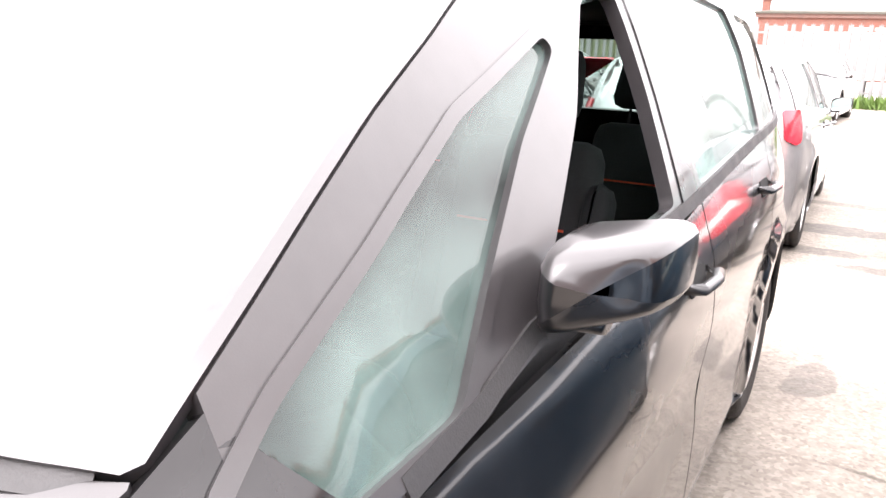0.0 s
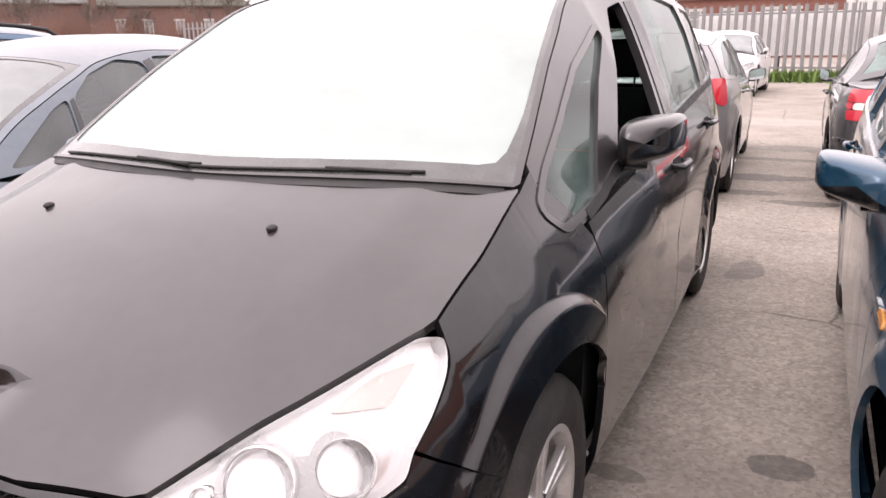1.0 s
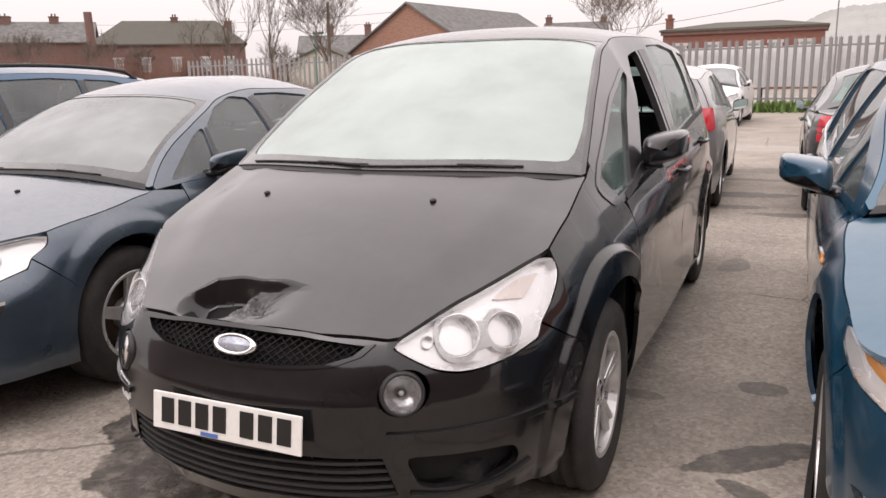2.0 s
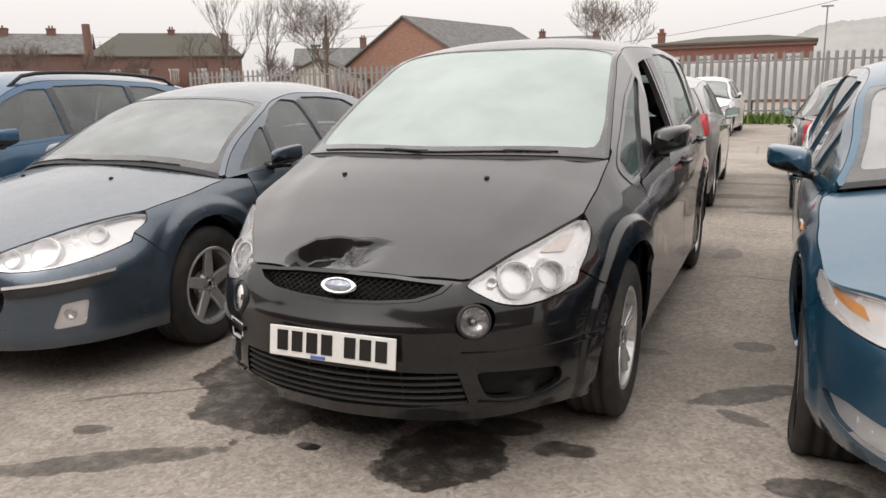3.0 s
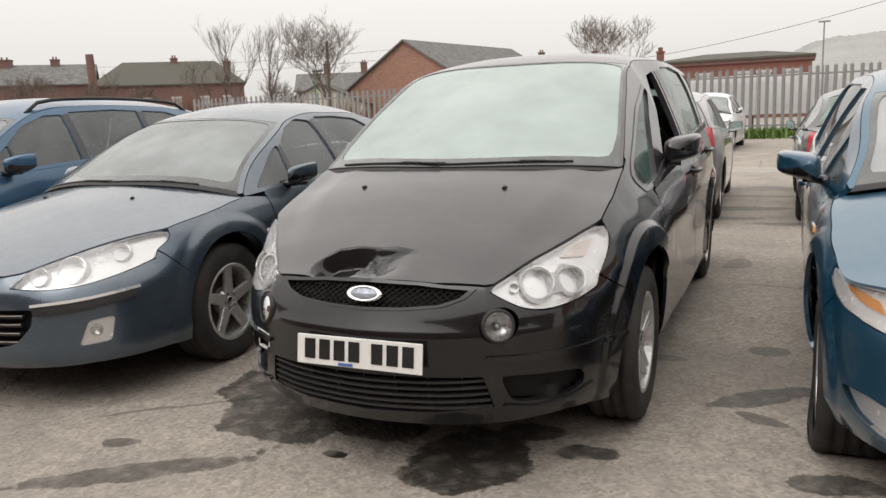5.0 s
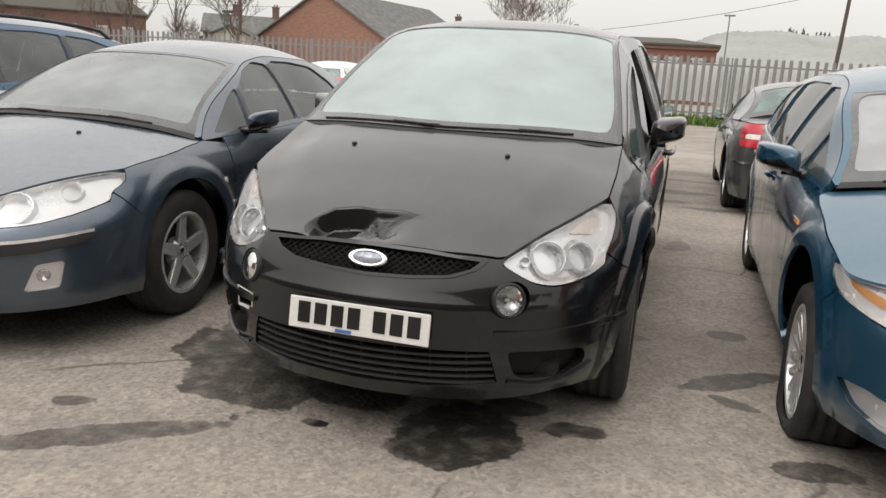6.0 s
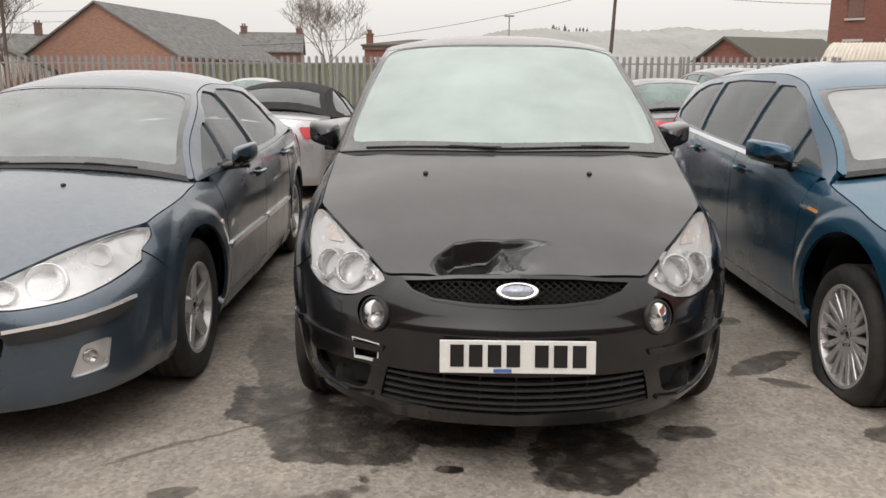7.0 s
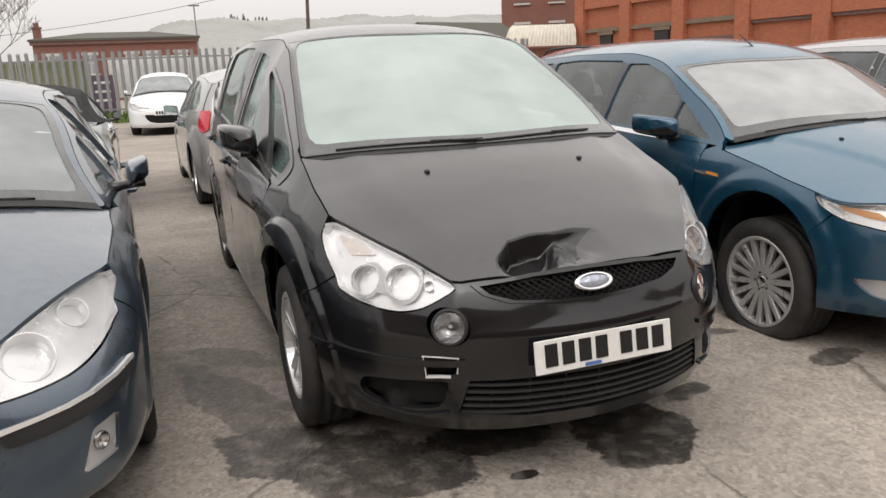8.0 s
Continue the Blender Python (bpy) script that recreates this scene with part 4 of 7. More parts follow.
    for g in (1, -1):
        for o, mt in q.get("tail_lamps", ()):
            pts = [(B.at_y(y, z), z) for y, z in o]
            pts = pts if g > 0 else [(2 * B.end - s, z) for s, z in pts]
            panel("tail_lamp", rnd(pts, 0.03), B.tail, mt, car, cell=0.04, lift=0.012, depth=0.014)
    # underside and cabin floor
    bm = bmesh.new()
    L = float(B.Y[-1])
    hw = float(B.X.max())
    box(bm, (0, L / 2, sill + 0.06), (2 * hw - 0.55, L - 0.5, 0.1), None, 0.03)
    box(bm, (0, (ya + yr) / 2, sill + 0.05), (2 * hw - 0.2, yr - ya - 2 * A - 0.02, 0.12), None, 0.03)
    box(bm, (0, ya, 0.47), (2 * hw - 0.75, 0.9, 0.5), None, 0.05)
    box(bm, (0, 0.34 + B.Y[0], sill + 0.12), (0.84, 0.35, 0.18), None, 0.03)
    bpart("underbody", bm, M_DARK, car)
    interior(car, B, B.cowl[0] + 0.1, belt(2), hw - 0.12, q["rows"], q.get("dash", 0.95), q.get("stitch", False))
    return car, bumper


def circle(x, z, r, n=24):
    return [(x + r * math.cos(2 * math.pi * k / n), z + r * math.sin(2 * math.pi * k / n)) for k in range(n)]


def lamp_unit(car, B, g, poly, bowls, amber=None, amber_mat=None, silver=M_REFLECT, deep=0.038, shroud=False, label="clear headlamp with chrome reflectors"):
    """Headlamp: a silver well, reflector bowls with bulbs, an amber strip and a clear cover."""
    side = B.side
    unit = panel("headlamp", poly, side, M_LAMP, car, cell=0.035, lift=-deep, depth=0, label=label)
    # walls of the well
    n = len(poly)
    u, z = np.array([p[0] for p in poly]), np.array([p[1] for p in poly])
    p0 = side(u, z)
    e = 1e-3
    N = np.cross(side(u + e, z) - side(u - e, z), side(u, z + e) - side(u, z - e))
    N /= np.linalg.norm(N, axis=1, keepdims=True)
    V = list(p0 - N * 0.004) + list(p0 - N * (deep + 0.004))
    part("lamp_wall", V, [(i, (i + 1) % n, n + (i + 1) % n, n + i) for i in range(n)], M_LAMP, unit)
    for x, zz, r in bowls:
        s = g * B.at_x(x, zz)
        c = side(np.array([s]), np.array([zz]))[0]
        d = np.cross(side(np.array([s + e]), np.array([zz]))[0] - side(np.array([s - e]), np.array([zz]))[0], side(np.array([s]), np.array([zz + e]))[0] - side(np.array([s]), np.array([zz - e]))[0])
        d = Vector(d).normalized() * 0.6 + Vector((0, -1, 0)) * 0.4
        rot = d.to_track_quat("X", "Z").to_matrix()
        cc = Vector(c) - Vector(d).normalized() * 0.03
        v, f = lathe([(0.001, -0.075), (r * 0.25, -0.072), (r * 0.5, -0.060), (r * 0.72, -0.040), (r * 0.9, -0.012), (r, 0.008), (r * 1.04, 0.010), (r * 1.05, -0.03)], 32)
        bowl = part("reflector", [cc + rot @ Vector(p) for p in v], f, silver, unit)
        v, f = lathe([(0.0, -0.018), (r * 0.10, -0.022), (r * 0.13, -0.034), (r * 0.11, -0.07)], 14)
        part("bulb", [cc + rot @ Vector(p) for p in v], f, M_BEZEL, bowl)
        if r > 0.035:
            v, f = lathe([(r * 1.03, 0.010), (r * 1.05, 0.016), (r * 1.10, 0.016), (r * 1.13, 0.006), (r * 1.13, -0.03)], 32)
            part("bezel", [cc + rot @ Vector(p) for p in v], f, M_LAMP, bowl)
    if shroud:
        # one plate round the two large bowls, drawn in between them
        (xa, za, ra), (xb, zb, rb) = bowls[:2]
        a, b = (B.at_x(xa, za), za, ra * 1.25), (B.at_x(xb, zb), zb, rb * 1.25)
        L2 = math.hypot(b[0] - a[0], b[1] - a[1])
        ph = math.atan2(b[1] - a[1], b[0] - a[0])
        ta = math.acos(max(-0.9, min(0.9, (L2 * L2 + a[2] ** 2 - b[2] ** 2) / (2 * L2 * a[2]))))
        tb = math.acos(max(-0.9, min(0.9, (L2 * L2 + b[2] ** 2 - a[2] ** 2) / (2 * L2 * b[2]))))
        ol = [(a[0] + a[2] * math.cos(ph + t), a[1] + a[2] * math.sin(ph + t)) for t in np.linspace(ta + 0.12, 2 * math.pi - ta - 0.12, 26)]
        ol += [(b[0] + b[2] * math.cos(ph + math.pi + t), b[1] + b[2] * math.sin(ph + math.pi + t)) for t in np.linspace(tb + 0.12, 2 * math.pi - tb - 0.12, 26)]
        hl = [circle(q[0], q[1], r2 * 0.98, 28) for q, r2 in ((a, ra), (b, rb))]
        w = (lambda p: [(g * u2, z2) for u2, z2 in p])
        panel("lamp_shroud", w(ol), side, M_BEZEL, unit, holes=[w(h) for h in hl], cell=0.02, lift=-0.020, depth=0.02, label="grey shroud round both bowls")
    if amber:
        panel("indicator", rnd([(g * s, z2) for s, z2 in B.front(amber)], 0.012), side, amber_mat or M_AMBER, unit, cell=0.03, lift=-0.03, depth=0.01, label="amber indicator strip")
    cover = panel("lamp_cover", poly, side, G_LENS, unit, cell=0.04, lift=0.001, depth=0.006)
    cover.visible_shadow = False
    return unit


def number_plate(car, text_bars, x, y, z, w=0.52, h=0.111, tilt=8, front=True):
    pl = new("number_plate", None)
    pl.parent = car
    pl.matrix_basis = Matrix.Translation((x, y, z)) @ Matrix.Rotation(radians(-tilt), 4, "X") @ (Matrix.Identity(4) if front else Matrix.Rotation(math.pi, 4, "Z"))
    bm = bmesh.new()
    box(bm, (0, 0, 0), (w, 0.008, h), None, 0.003)
    bpart("plate_board", bm, M_PLATE, pl, "white plate with dark bars")
    x0 = -w / 2 + 0.033
    for k in range(text_bars):
        bm = bmesh.new()
        xx = x0 + 0.025 + k * 0.0625 + (0.032 if k > 3 else 0)
        box(bm, (xx, -0.0055, 0.004), (0.045, 0.003, 0.074), None, 0)
        bpart("plate_bar", bm, M_INK, pl)
    bm = bmesh.new()
    box(bm, (-0.05, -0.0055, -0.046), (0.06, 0.003, 0.011))
    bpart("plate_sticker", bm, M_PLATEBLUE, pl, "small pale blue strip")
    return pl


# ---- fittings shared by the cars ----
def ribbon(pts, B, w, lift, depth, up=True):
    """Verts and faces of a bar of height w along (x, z) points on the nose."""
    V, F = [], []
    for x, z in pts:
        s = B.at_x(x, z)
        e = 1e-3
        c = B.side(np.array([s]), np.array([z]))[0]
        n = np.cross(B.side(np.array([s + e]), np.array([z]))[0] - B.side(np.array([s - e]), np.array([z]))[0], B.side(np.array([s]), np.array([z + e]))[0] - B.side(np.array([s]), np.array([z - e]))[0])
        n /= np.linalg.norm(n)
        o = np.array((0, 0, w / 2)) if up else np.array((w / 2, 0, 0))
        V += [c + n * lift - o, c + n * lift + o, c + n * (lift - depth) + o, c + n * (lift - depth) - o]
    for i in range(len(pts) - 1):
        a, b = 4 * i, 4 * i + 4
        F += [(a + k, b + k, b + (k + 1) % 4, a + (k + 1) % 4) for k in range(4)]
    F += [(0, 1, 2, 3), tuple(range(4 * len(pts) - 1, 4 * len(pts) - 5, -1))]
    return V, F


def mesh_grille(name, poly, B, parent, step=0.021, w=0.0045, lift=-0.012):
    """A lattice of crossing diagonal bars inside an outline on the nose."""
    p = np.array(poly)
    lo, hi = p.min(0), p.max(0)
    V, F = [], []
    for sl in (0.75, -0.75):
        c = lo[1] - abs(sl) * (hi[0] - lo[0])
        while c < hi[1] + abs(sl) * (hi[0] - lo[0]):
            xs = np.arange(lo[0], hi[0], 0.006)
            zs = c + sl * (xs - lo[0])
            ok = inside(np.c_[xs, zs], poly)
            idx = np.where(ok)[0]
            if len(idx) > 2:
                k = np.linspace(idx[0], idx[-1], max(2, min(6, len(idx) // 3)))
                v, f = ribbon([(np.interp(i, range(len(xs)), xs), np.interp(i, range(len(zs)), zs)) for i in k], B, w, lift, 0.008)
                F += [tuple(i + len(V) for i in q) for q in f]
                V += v
            c += step
    return part(name, V, F, M_TRIM, parent, "black diamond mesh", smooth=False)


def disc(name, B, x, z, prof, material, parent, n=32, squash=1.0, lift=0.0):
    """A round fitting on the nose: a profile [(radius, out)] turned about the skin's own normal."""
    s, e = B.at_x(x, z), 1e-3
    c = B.side(np.array([s]), np.array([z]))[0]
    d = Vector(np.cross(B.side(np.array([s + e]), np.array([z]))[0] - B.side(np.array([s - e]), np.array([z]))[0], B.side(np.array([s]), np.array([z + e]))[0] - B.side(np.array([s]), np.array([z - e]))[0])).normalized()
    rot = d.to_track_quat("X", "Z").to_matrix()
    v, f = lathe(prof, n)
    return part(name, [Vector(c) + d * lift + rot @ Vector((p[0], p[1], p[2] * squash)) for p in v], [q[::-1] for q in f], material, parent)


def jets(car, B, pts):
    for x, y in pts:
        z = float(B.bonnet(np.array([x]), np.array([y]))[0, 2])
        bm = bmesh.new()
        bmesh.ops.create_uvsphere(bm, u_segments=12, v_segments=8, radius=1)
        for v in bm.verts:
            v.co = Vector((x + v.co.x * 0.011, y + v.co.y * 0.015, z + 0.003 + v.co.z * 0.008))
        bpart("washer_jet", bm, M_TRIM, car, "", True)


# Near-black sheet behind an opening, coloured as the shade inside.
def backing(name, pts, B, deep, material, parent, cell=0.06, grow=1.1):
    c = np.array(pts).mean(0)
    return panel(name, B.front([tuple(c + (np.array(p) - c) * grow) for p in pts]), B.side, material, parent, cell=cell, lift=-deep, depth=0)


def flip(pts):
    return [(-x, z) for x, z in pts]


def roof_rails(car, B, y0, y1, pull, z=0.05, material=None):
    for g in (1, -1):
        bm = bmesh.new()
        pts = []
        for i, y in enumerate(np.linspace(y0, y1, 14)):
            s = B.at_y(y, 1.2)
            e = B.side(np.array([s]), B.edge(np.array([s])))[0]
            x = e[0] - pull
            zz = float(B.roof(np.array([x]), np.array([y]))[0, 2]) + (z if 0 < i < 13 else -0.01)
            pts.append((g * x, y, zz))
        tube(bm, pts, 0.016, 0.016, 8)
        bpart("roof_rail", bm, material or M_TRIM, car, "", True)


# ---- the black people carrier ----
B1 = Body(
    plan=[(0, 0), (0.25, 0.025), (0.47, 0.10), (0.66, 0.24), (0.79, 0.42), (0.87, 0.64), (0.915, 0.95), (0.93, 1.5), (0.935, 2.4), (0.925, 3.5), (0.88, 4.3), (0.80, 4.6), (0.5, 4.73), (0, 4.77)],
    stations=[(None, [(0.2, 0.05), (0.27, 0.015), (0.40, 0.0), (0.525, 0.0), (0.56, 0.014), (0.60, 0.032), (0.675, 0.066), (0.73, 0.11), (0.9, 0.30), (1.2, 0.7)]),
              (0.15, [(0.2, 0.05), (0.27, 0.015), (0.40, 0.0), (0.525, 0.0), (0.56, 0.010), (0.60, 0.023), (0.69, 0.07), (0.80, 0.17), (0.9, 0.28), (1.2, 0.5)]),
              (0.33, [(0.2, 0.055), (0.27, 0.02), (0.40, 0.0), (0.52, 0.0), (0.63, 0.02), (0.72, 0.075), (0.80, 0.145), (0.9, 0.24), (1.2, 0.5)]),
              (0.56, [(0.2, 0.06), (0.27, 0.03), (0.40, 0.01), (0.55, 0.0), (0.70, 0.018), (0.80, 0.058), (0.88, 0.112), (0.96, 0.18), (1.2, 0.4)]),
              (1.00, [(0.2, 0.06), (0.3, 0.03), (0.45, 0.01), (0.62, 0.005), (0.80, 0.03), (0.92, 0.085), (1.045, 0.165), (1.21, 0.241), (1.30, 0.277), (1.4, 0.335), (1.5, 0.40)]),
              (1.45, [(0.2, 0.06), (0.3, 0.022), (0.5, 0.010), (0.62, 0.011), (0.79, 0.012), (0.90, 0.045), (0.98, 0.082), (1.1, 0.142), (1.2, 0.190), (1.3, 0.237), (1.4, 0.29), (1.5, 0.35)]),
              (1.95, [(0.2, 0.06), (0.3, 0.015), (0.5, 0.010), (0.62, 0.016), (0.78, 0.0), (0.90, 0.008), (1.0, 0.04), (1.25, 0.150), (1.515, 0.30), (1.65, 0.41)]),
              (2.75, [(0.2, 0.06), (0.3, 0.015), (0.5, 0.010), (0.62, 0.016), (0.80, 0.0), (0.93, 0.010), (1.03, 0.04), (1.3, 0.135), (1.55, 0.235), (1.67, 0.34)]),
              (3.7, [(0.2, 0.06), (0.3, 0.02), (0.5, 0.010), (0.82, 0.0), (0.96, 0.012), (1.06, 0.04), (1.3, 0.12), (1.55, 0.235), (1.7, 0.36)]),
              (4.74, [(0.2, 0.08), (0.35, 0.0), (0.7, 0.02), (1.0, 0.08), (1.3, 0.2), (1.55, 0.35), (1.7, 0.5)])],
    hood=([(0.0, 0.655), (0.10, 0.716), (0.158, 0.748), (0.3, 0.825), (0.45, 0.897), (0.6, 0.967), (0.75, 1.027), (0.9, 1.073), (1.1, 1.118)], [(0.0, 0.22), (0.158, 0.235), (0.35, 0.15), (0.6, 0.125), (0.8, 0.13), (1.04, 0.08)]),
    top=([(0.7, 0.99), (0.86, 1.068), (1.2, 1.258), (1.6, 1.46), (1.87, 1.575), (2.2, 1.63), (2.8, 1.658), (3.6, 1.63), (4.3, 1.55), (4.8, 1.45)], [(0.85, 0.25), (1.1, 0.25), (1.5, 0.21), (2.0, 0.20), (4.5, 0.2)]),
    cowl=(0.86, 0.33), head=(1.83, 0.36), wheels=(0.93, 3.78, 0.335), arch=0.392, flare=0.020)
B1.fw, B1.fcut = (0.080, 0.112), 1.275
B1.straight = (B1.st[4][0] - 0.01, B1.st[5][0] + 0.01)  # flat from the wings to the pillars


def hood_fold(x, y):
    """The long folds that run up the bonnet from the grille's corners to the pillars."""
    xc = 0.36 + 0.20 * sstep(0.05, 0.75, y)
    return -0.016 * sstep(xc - 0.04, xc + 0.12, np.abs(x)) * sstep(0.10, 0.50, y)


def fold_line(x):
    return 0.268 - 0.9 * np.clip(-0.215 - x, 0, 1) - 0.10 * (x + 0.06) ** 2 + 0.004 * np.sin(x * 38)


def crumple(x, y):
    """The dented front edge of the bonnet: pushed down in front of a sharp fold, with crumpled metal in the middle."""
    fold = fold_line(x)
    deep = sstep(-0.300, -0.228, x) * (0.082 - 0.047 * sstep(-0.11, -0.04, x) - 0.035 * sstep(-0.02, 0.155, x))
    floor = (1 - sstep(fold - 0.016, fold, y)) * sstep(0.10, 0.20, y)
    lump = np.exp(-((x + 0.065 - 0.35 * (y - 0.19)) / 0.030) ** 2) * np.exp(-((y - 0.185) / 0.045) ** 2)
    crease = 0.006 * np.sin(x * 95 + y * 60) + 0.004 * np.sin(x * 160 - y * 120)
    near = np.exp(-((x + 0.05) / 0.075) ** 2) * np.exp(-((y - 0.185) / 0.05) ** 2)
    return -deep * floor + 0.030 * lump + crease * near


B1.crease, B1.dent = hood_fold, crumple
B1.set_edge([(-0.1, 0.10), (0.0, 0.10), (0.25, 0.118), (0.455, 0.165), (0.61, 0.385), (0.755, 0.605), (0.762, 0.80), (0.757, 1.04), (0.75, 1.3)], 1.0)
GRILLE = [(-0.39, 0.688), (-0.2, 0.704), (0, 0.709), (0.2, 0.704), (0.39, 0.688), (0.36, 0.662), (0.29, 0.640), (0.15, 0.628), (0, 0.624), (-0.15, 0.628), (-0.29, 0.640), (-0.36, 0.662)]
LOWER = [(-0.445, 0.388), (0.445, 0.388), (0.475, 0.268), (0.25, 0.245), (0, 0.238), (-0.25, 0.245), (-0.475, 0.268)]
INTAKE = rnd([(0.50, 0.388), (0.60, 0.383), (0.745, 0.372), (0.745, 0.305), (0.67, 0.268), (0.53, 0.285)], 0.025, 2)
SOCKET = [(-0.572, 0.466), (-0.478, 0.462), (-0.482, 0.415), (-0.50, 0.405), (-0.565, 0.402)]
# Hole at the fold's foot, cut to make the dent's shade black.
DENT_SHADE_HOLE = [(x, float(fold_line(np.array(x))) - 0.018) for x in np.linspace(-0.075, -0.225, 14)] + [(-0.235, 0.225), (-0.230, 0.205), (-0.205, 0.192), (-0.16, 0.190), (-0.125, 0.197), (-0.10, 0.212), (-0.085, 0.228)]
DENT = [(x, float(fold_line(np.array(x))) + 0.004) for x in np.linspace(0.125, -0.29, 60)] + [(-0.302, 0.17), (-0.285, 0.14), (-0.2, 0.128), (-0.06, 0.126), (-0.005, 0.140), (0.008, 0.175), (0.03, 0.222), (0.07, 0.246)]
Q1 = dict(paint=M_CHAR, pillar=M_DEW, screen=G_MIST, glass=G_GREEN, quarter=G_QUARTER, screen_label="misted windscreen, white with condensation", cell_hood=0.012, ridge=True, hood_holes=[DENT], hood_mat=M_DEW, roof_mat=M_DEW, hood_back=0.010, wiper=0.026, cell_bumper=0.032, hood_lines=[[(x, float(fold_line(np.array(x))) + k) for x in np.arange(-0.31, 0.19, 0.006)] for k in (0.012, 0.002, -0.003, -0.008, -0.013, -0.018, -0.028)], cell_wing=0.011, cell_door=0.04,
          hood_label="charcoal bonnet dented and crumpled at its front edge", pillar_w=0.018, frit=0.048, frit_side=0.014, cowl_low=True,
          sill=0.22, lip=0.185, seam=140, lamp_low=[(0.455, 0.687), (0.515, 0.650), (0.575, 0.622), (0.63, 0.613), (0.72, 0.630), (0.775, 0.662)],
          lamp_back=[(0.47, 0.70), (0.535, 0.76), (0.585, 0.82), (0.605, 0.86)], d0=1.29, d1=2.48, d2=3.46, belt=pchip([(0.9, 0.90), (1.15, 0.915), (1.43, 0.952), (1.66, 1.012), (2.3, 1.055), (3.4, 1.122), (4.7, 1.165)]), handle_drop=0.13, wheel_drop=0.027,
          a_seam=1.13, tail_y=4.45, frame_end=4.45,
          bumper_holes=[GRILLE, LOWER, circle(0.496, 0.569, 0.062), circle(-0.496, 0.569, 0.062), INTAKE, flip(INTAKE), SOCKET],
          windows=[[(1.10, 0.995), (1.155, 0.950), (1.425, 0.980), (1.575, 1.108), (1.75, 1.255), (1.945, 1.385), (1.93, 1.405), (1.62, 1.29), (1.385, 1.158), (1.2, 1.062)],
                   [(1.68, 1.055), (2.28, 1.088), (2.32, 1.3), (2.33, 1.505), (2.17, 1.478)],
                   [(2.50, 1.10), (3.40, 1.155), (3.42, 1.40), (3.36, 1.525), (2.9, 1.548), (2.52, 1.535)],
                   [(3.52, 1.165), (4.25, 1.19), (4.05, 1.44), (3.85, 1.505), (3.50, 1.52)]], corner=0.022,
          pillars=[[(2.335, 1.085), (2.465, 1.095), (2.475, 1.3), (2.47, 1.515), (2.365, 1.505), (2.36, 1.3)]], open=((1, 1),),
          tyre_w=0.225, spokes=(5, "twin"), mirror=(1.66, 1.092, 0.845, 1.015), mirror_h=0.135, mirror_cap=M_DEW, rows=[(2.25, 0.52), (3.1, 0.56)], dash=1.0, stitch=True, handle_mat=M_GLOSS,
          tail_holes=[[(-0.55, 1.1), (0.55, 1.1), (0.48, 1.45), (-0.48, 1.45)]], tail_lamps=[([(4.48, 1.35), (4.6, 1.35), (4.62, 0.95), (4.48, 0.95)], M_REDLENS)])
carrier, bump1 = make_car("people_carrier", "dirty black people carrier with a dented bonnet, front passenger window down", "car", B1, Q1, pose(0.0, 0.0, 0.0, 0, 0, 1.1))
for g, poly in B1.lamps:
    lamp_unit(carrier, B1, g, poly, [(0.598, 0.702, 0.056), (0.702, 0.700, 0.048), (0.528, 0.692, 0.017)], amber=[(0.655, 0.785), (0.735, 0.775), (0.752, 0.835), (0.70, 0.825)], amber_mat=M_PALEAMBER, shroud=True)
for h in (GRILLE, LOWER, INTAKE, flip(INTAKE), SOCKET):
    backing("opening_shade_back", h, B1, 0.045, M_DARK, bump1)
g1 = mesh_grille("grille", GRILLE, B1, carrier)
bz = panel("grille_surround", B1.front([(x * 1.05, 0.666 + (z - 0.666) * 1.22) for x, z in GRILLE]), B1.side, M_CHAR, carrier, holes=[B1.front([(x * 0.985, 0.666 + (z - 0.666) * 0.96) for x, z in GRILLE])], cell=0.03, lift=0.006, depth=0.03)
badge = disc("badge", B1, 0, 0.668, [(0.0, 0.004), (0.055, 0.003), (0.066, 0.006), (0.072, 0.004), (0.074, -0.012)], M_CHROME, carrier, 40, 0.42, 0.012)
disc("badge_face", B1, 0, 0.668, [(0.0, 0.0055), (0.056, 0.005), (0.057, 0.0)], M_BADGE, badge, 40, 0.36, 0.0125)
for k in range(5):
    z0 = 0.268 + 0.026 * k
    hw = 0.47 - 0.2 * (z0 - 0.268)
    v, f = ribbon([(x, z0 - 0.012 * (1 - (x / 0.47) ** 2)) for x in np.linspace(-hw, hw, 17)], B1, 0.009, -0.006, 0.03)
    part("grille_slat", v, f, M_TRIM, bump1, smooth=False)
for k in range(-3, 4):
    v, f = ribbon([(k * 0.125, 0.25), (k * 0.125, 0.385)], B1, 0.006, -0.016, 0.02, False)
    part("grille_upright", v, f, M_TRIM, bump1, smooth=False)
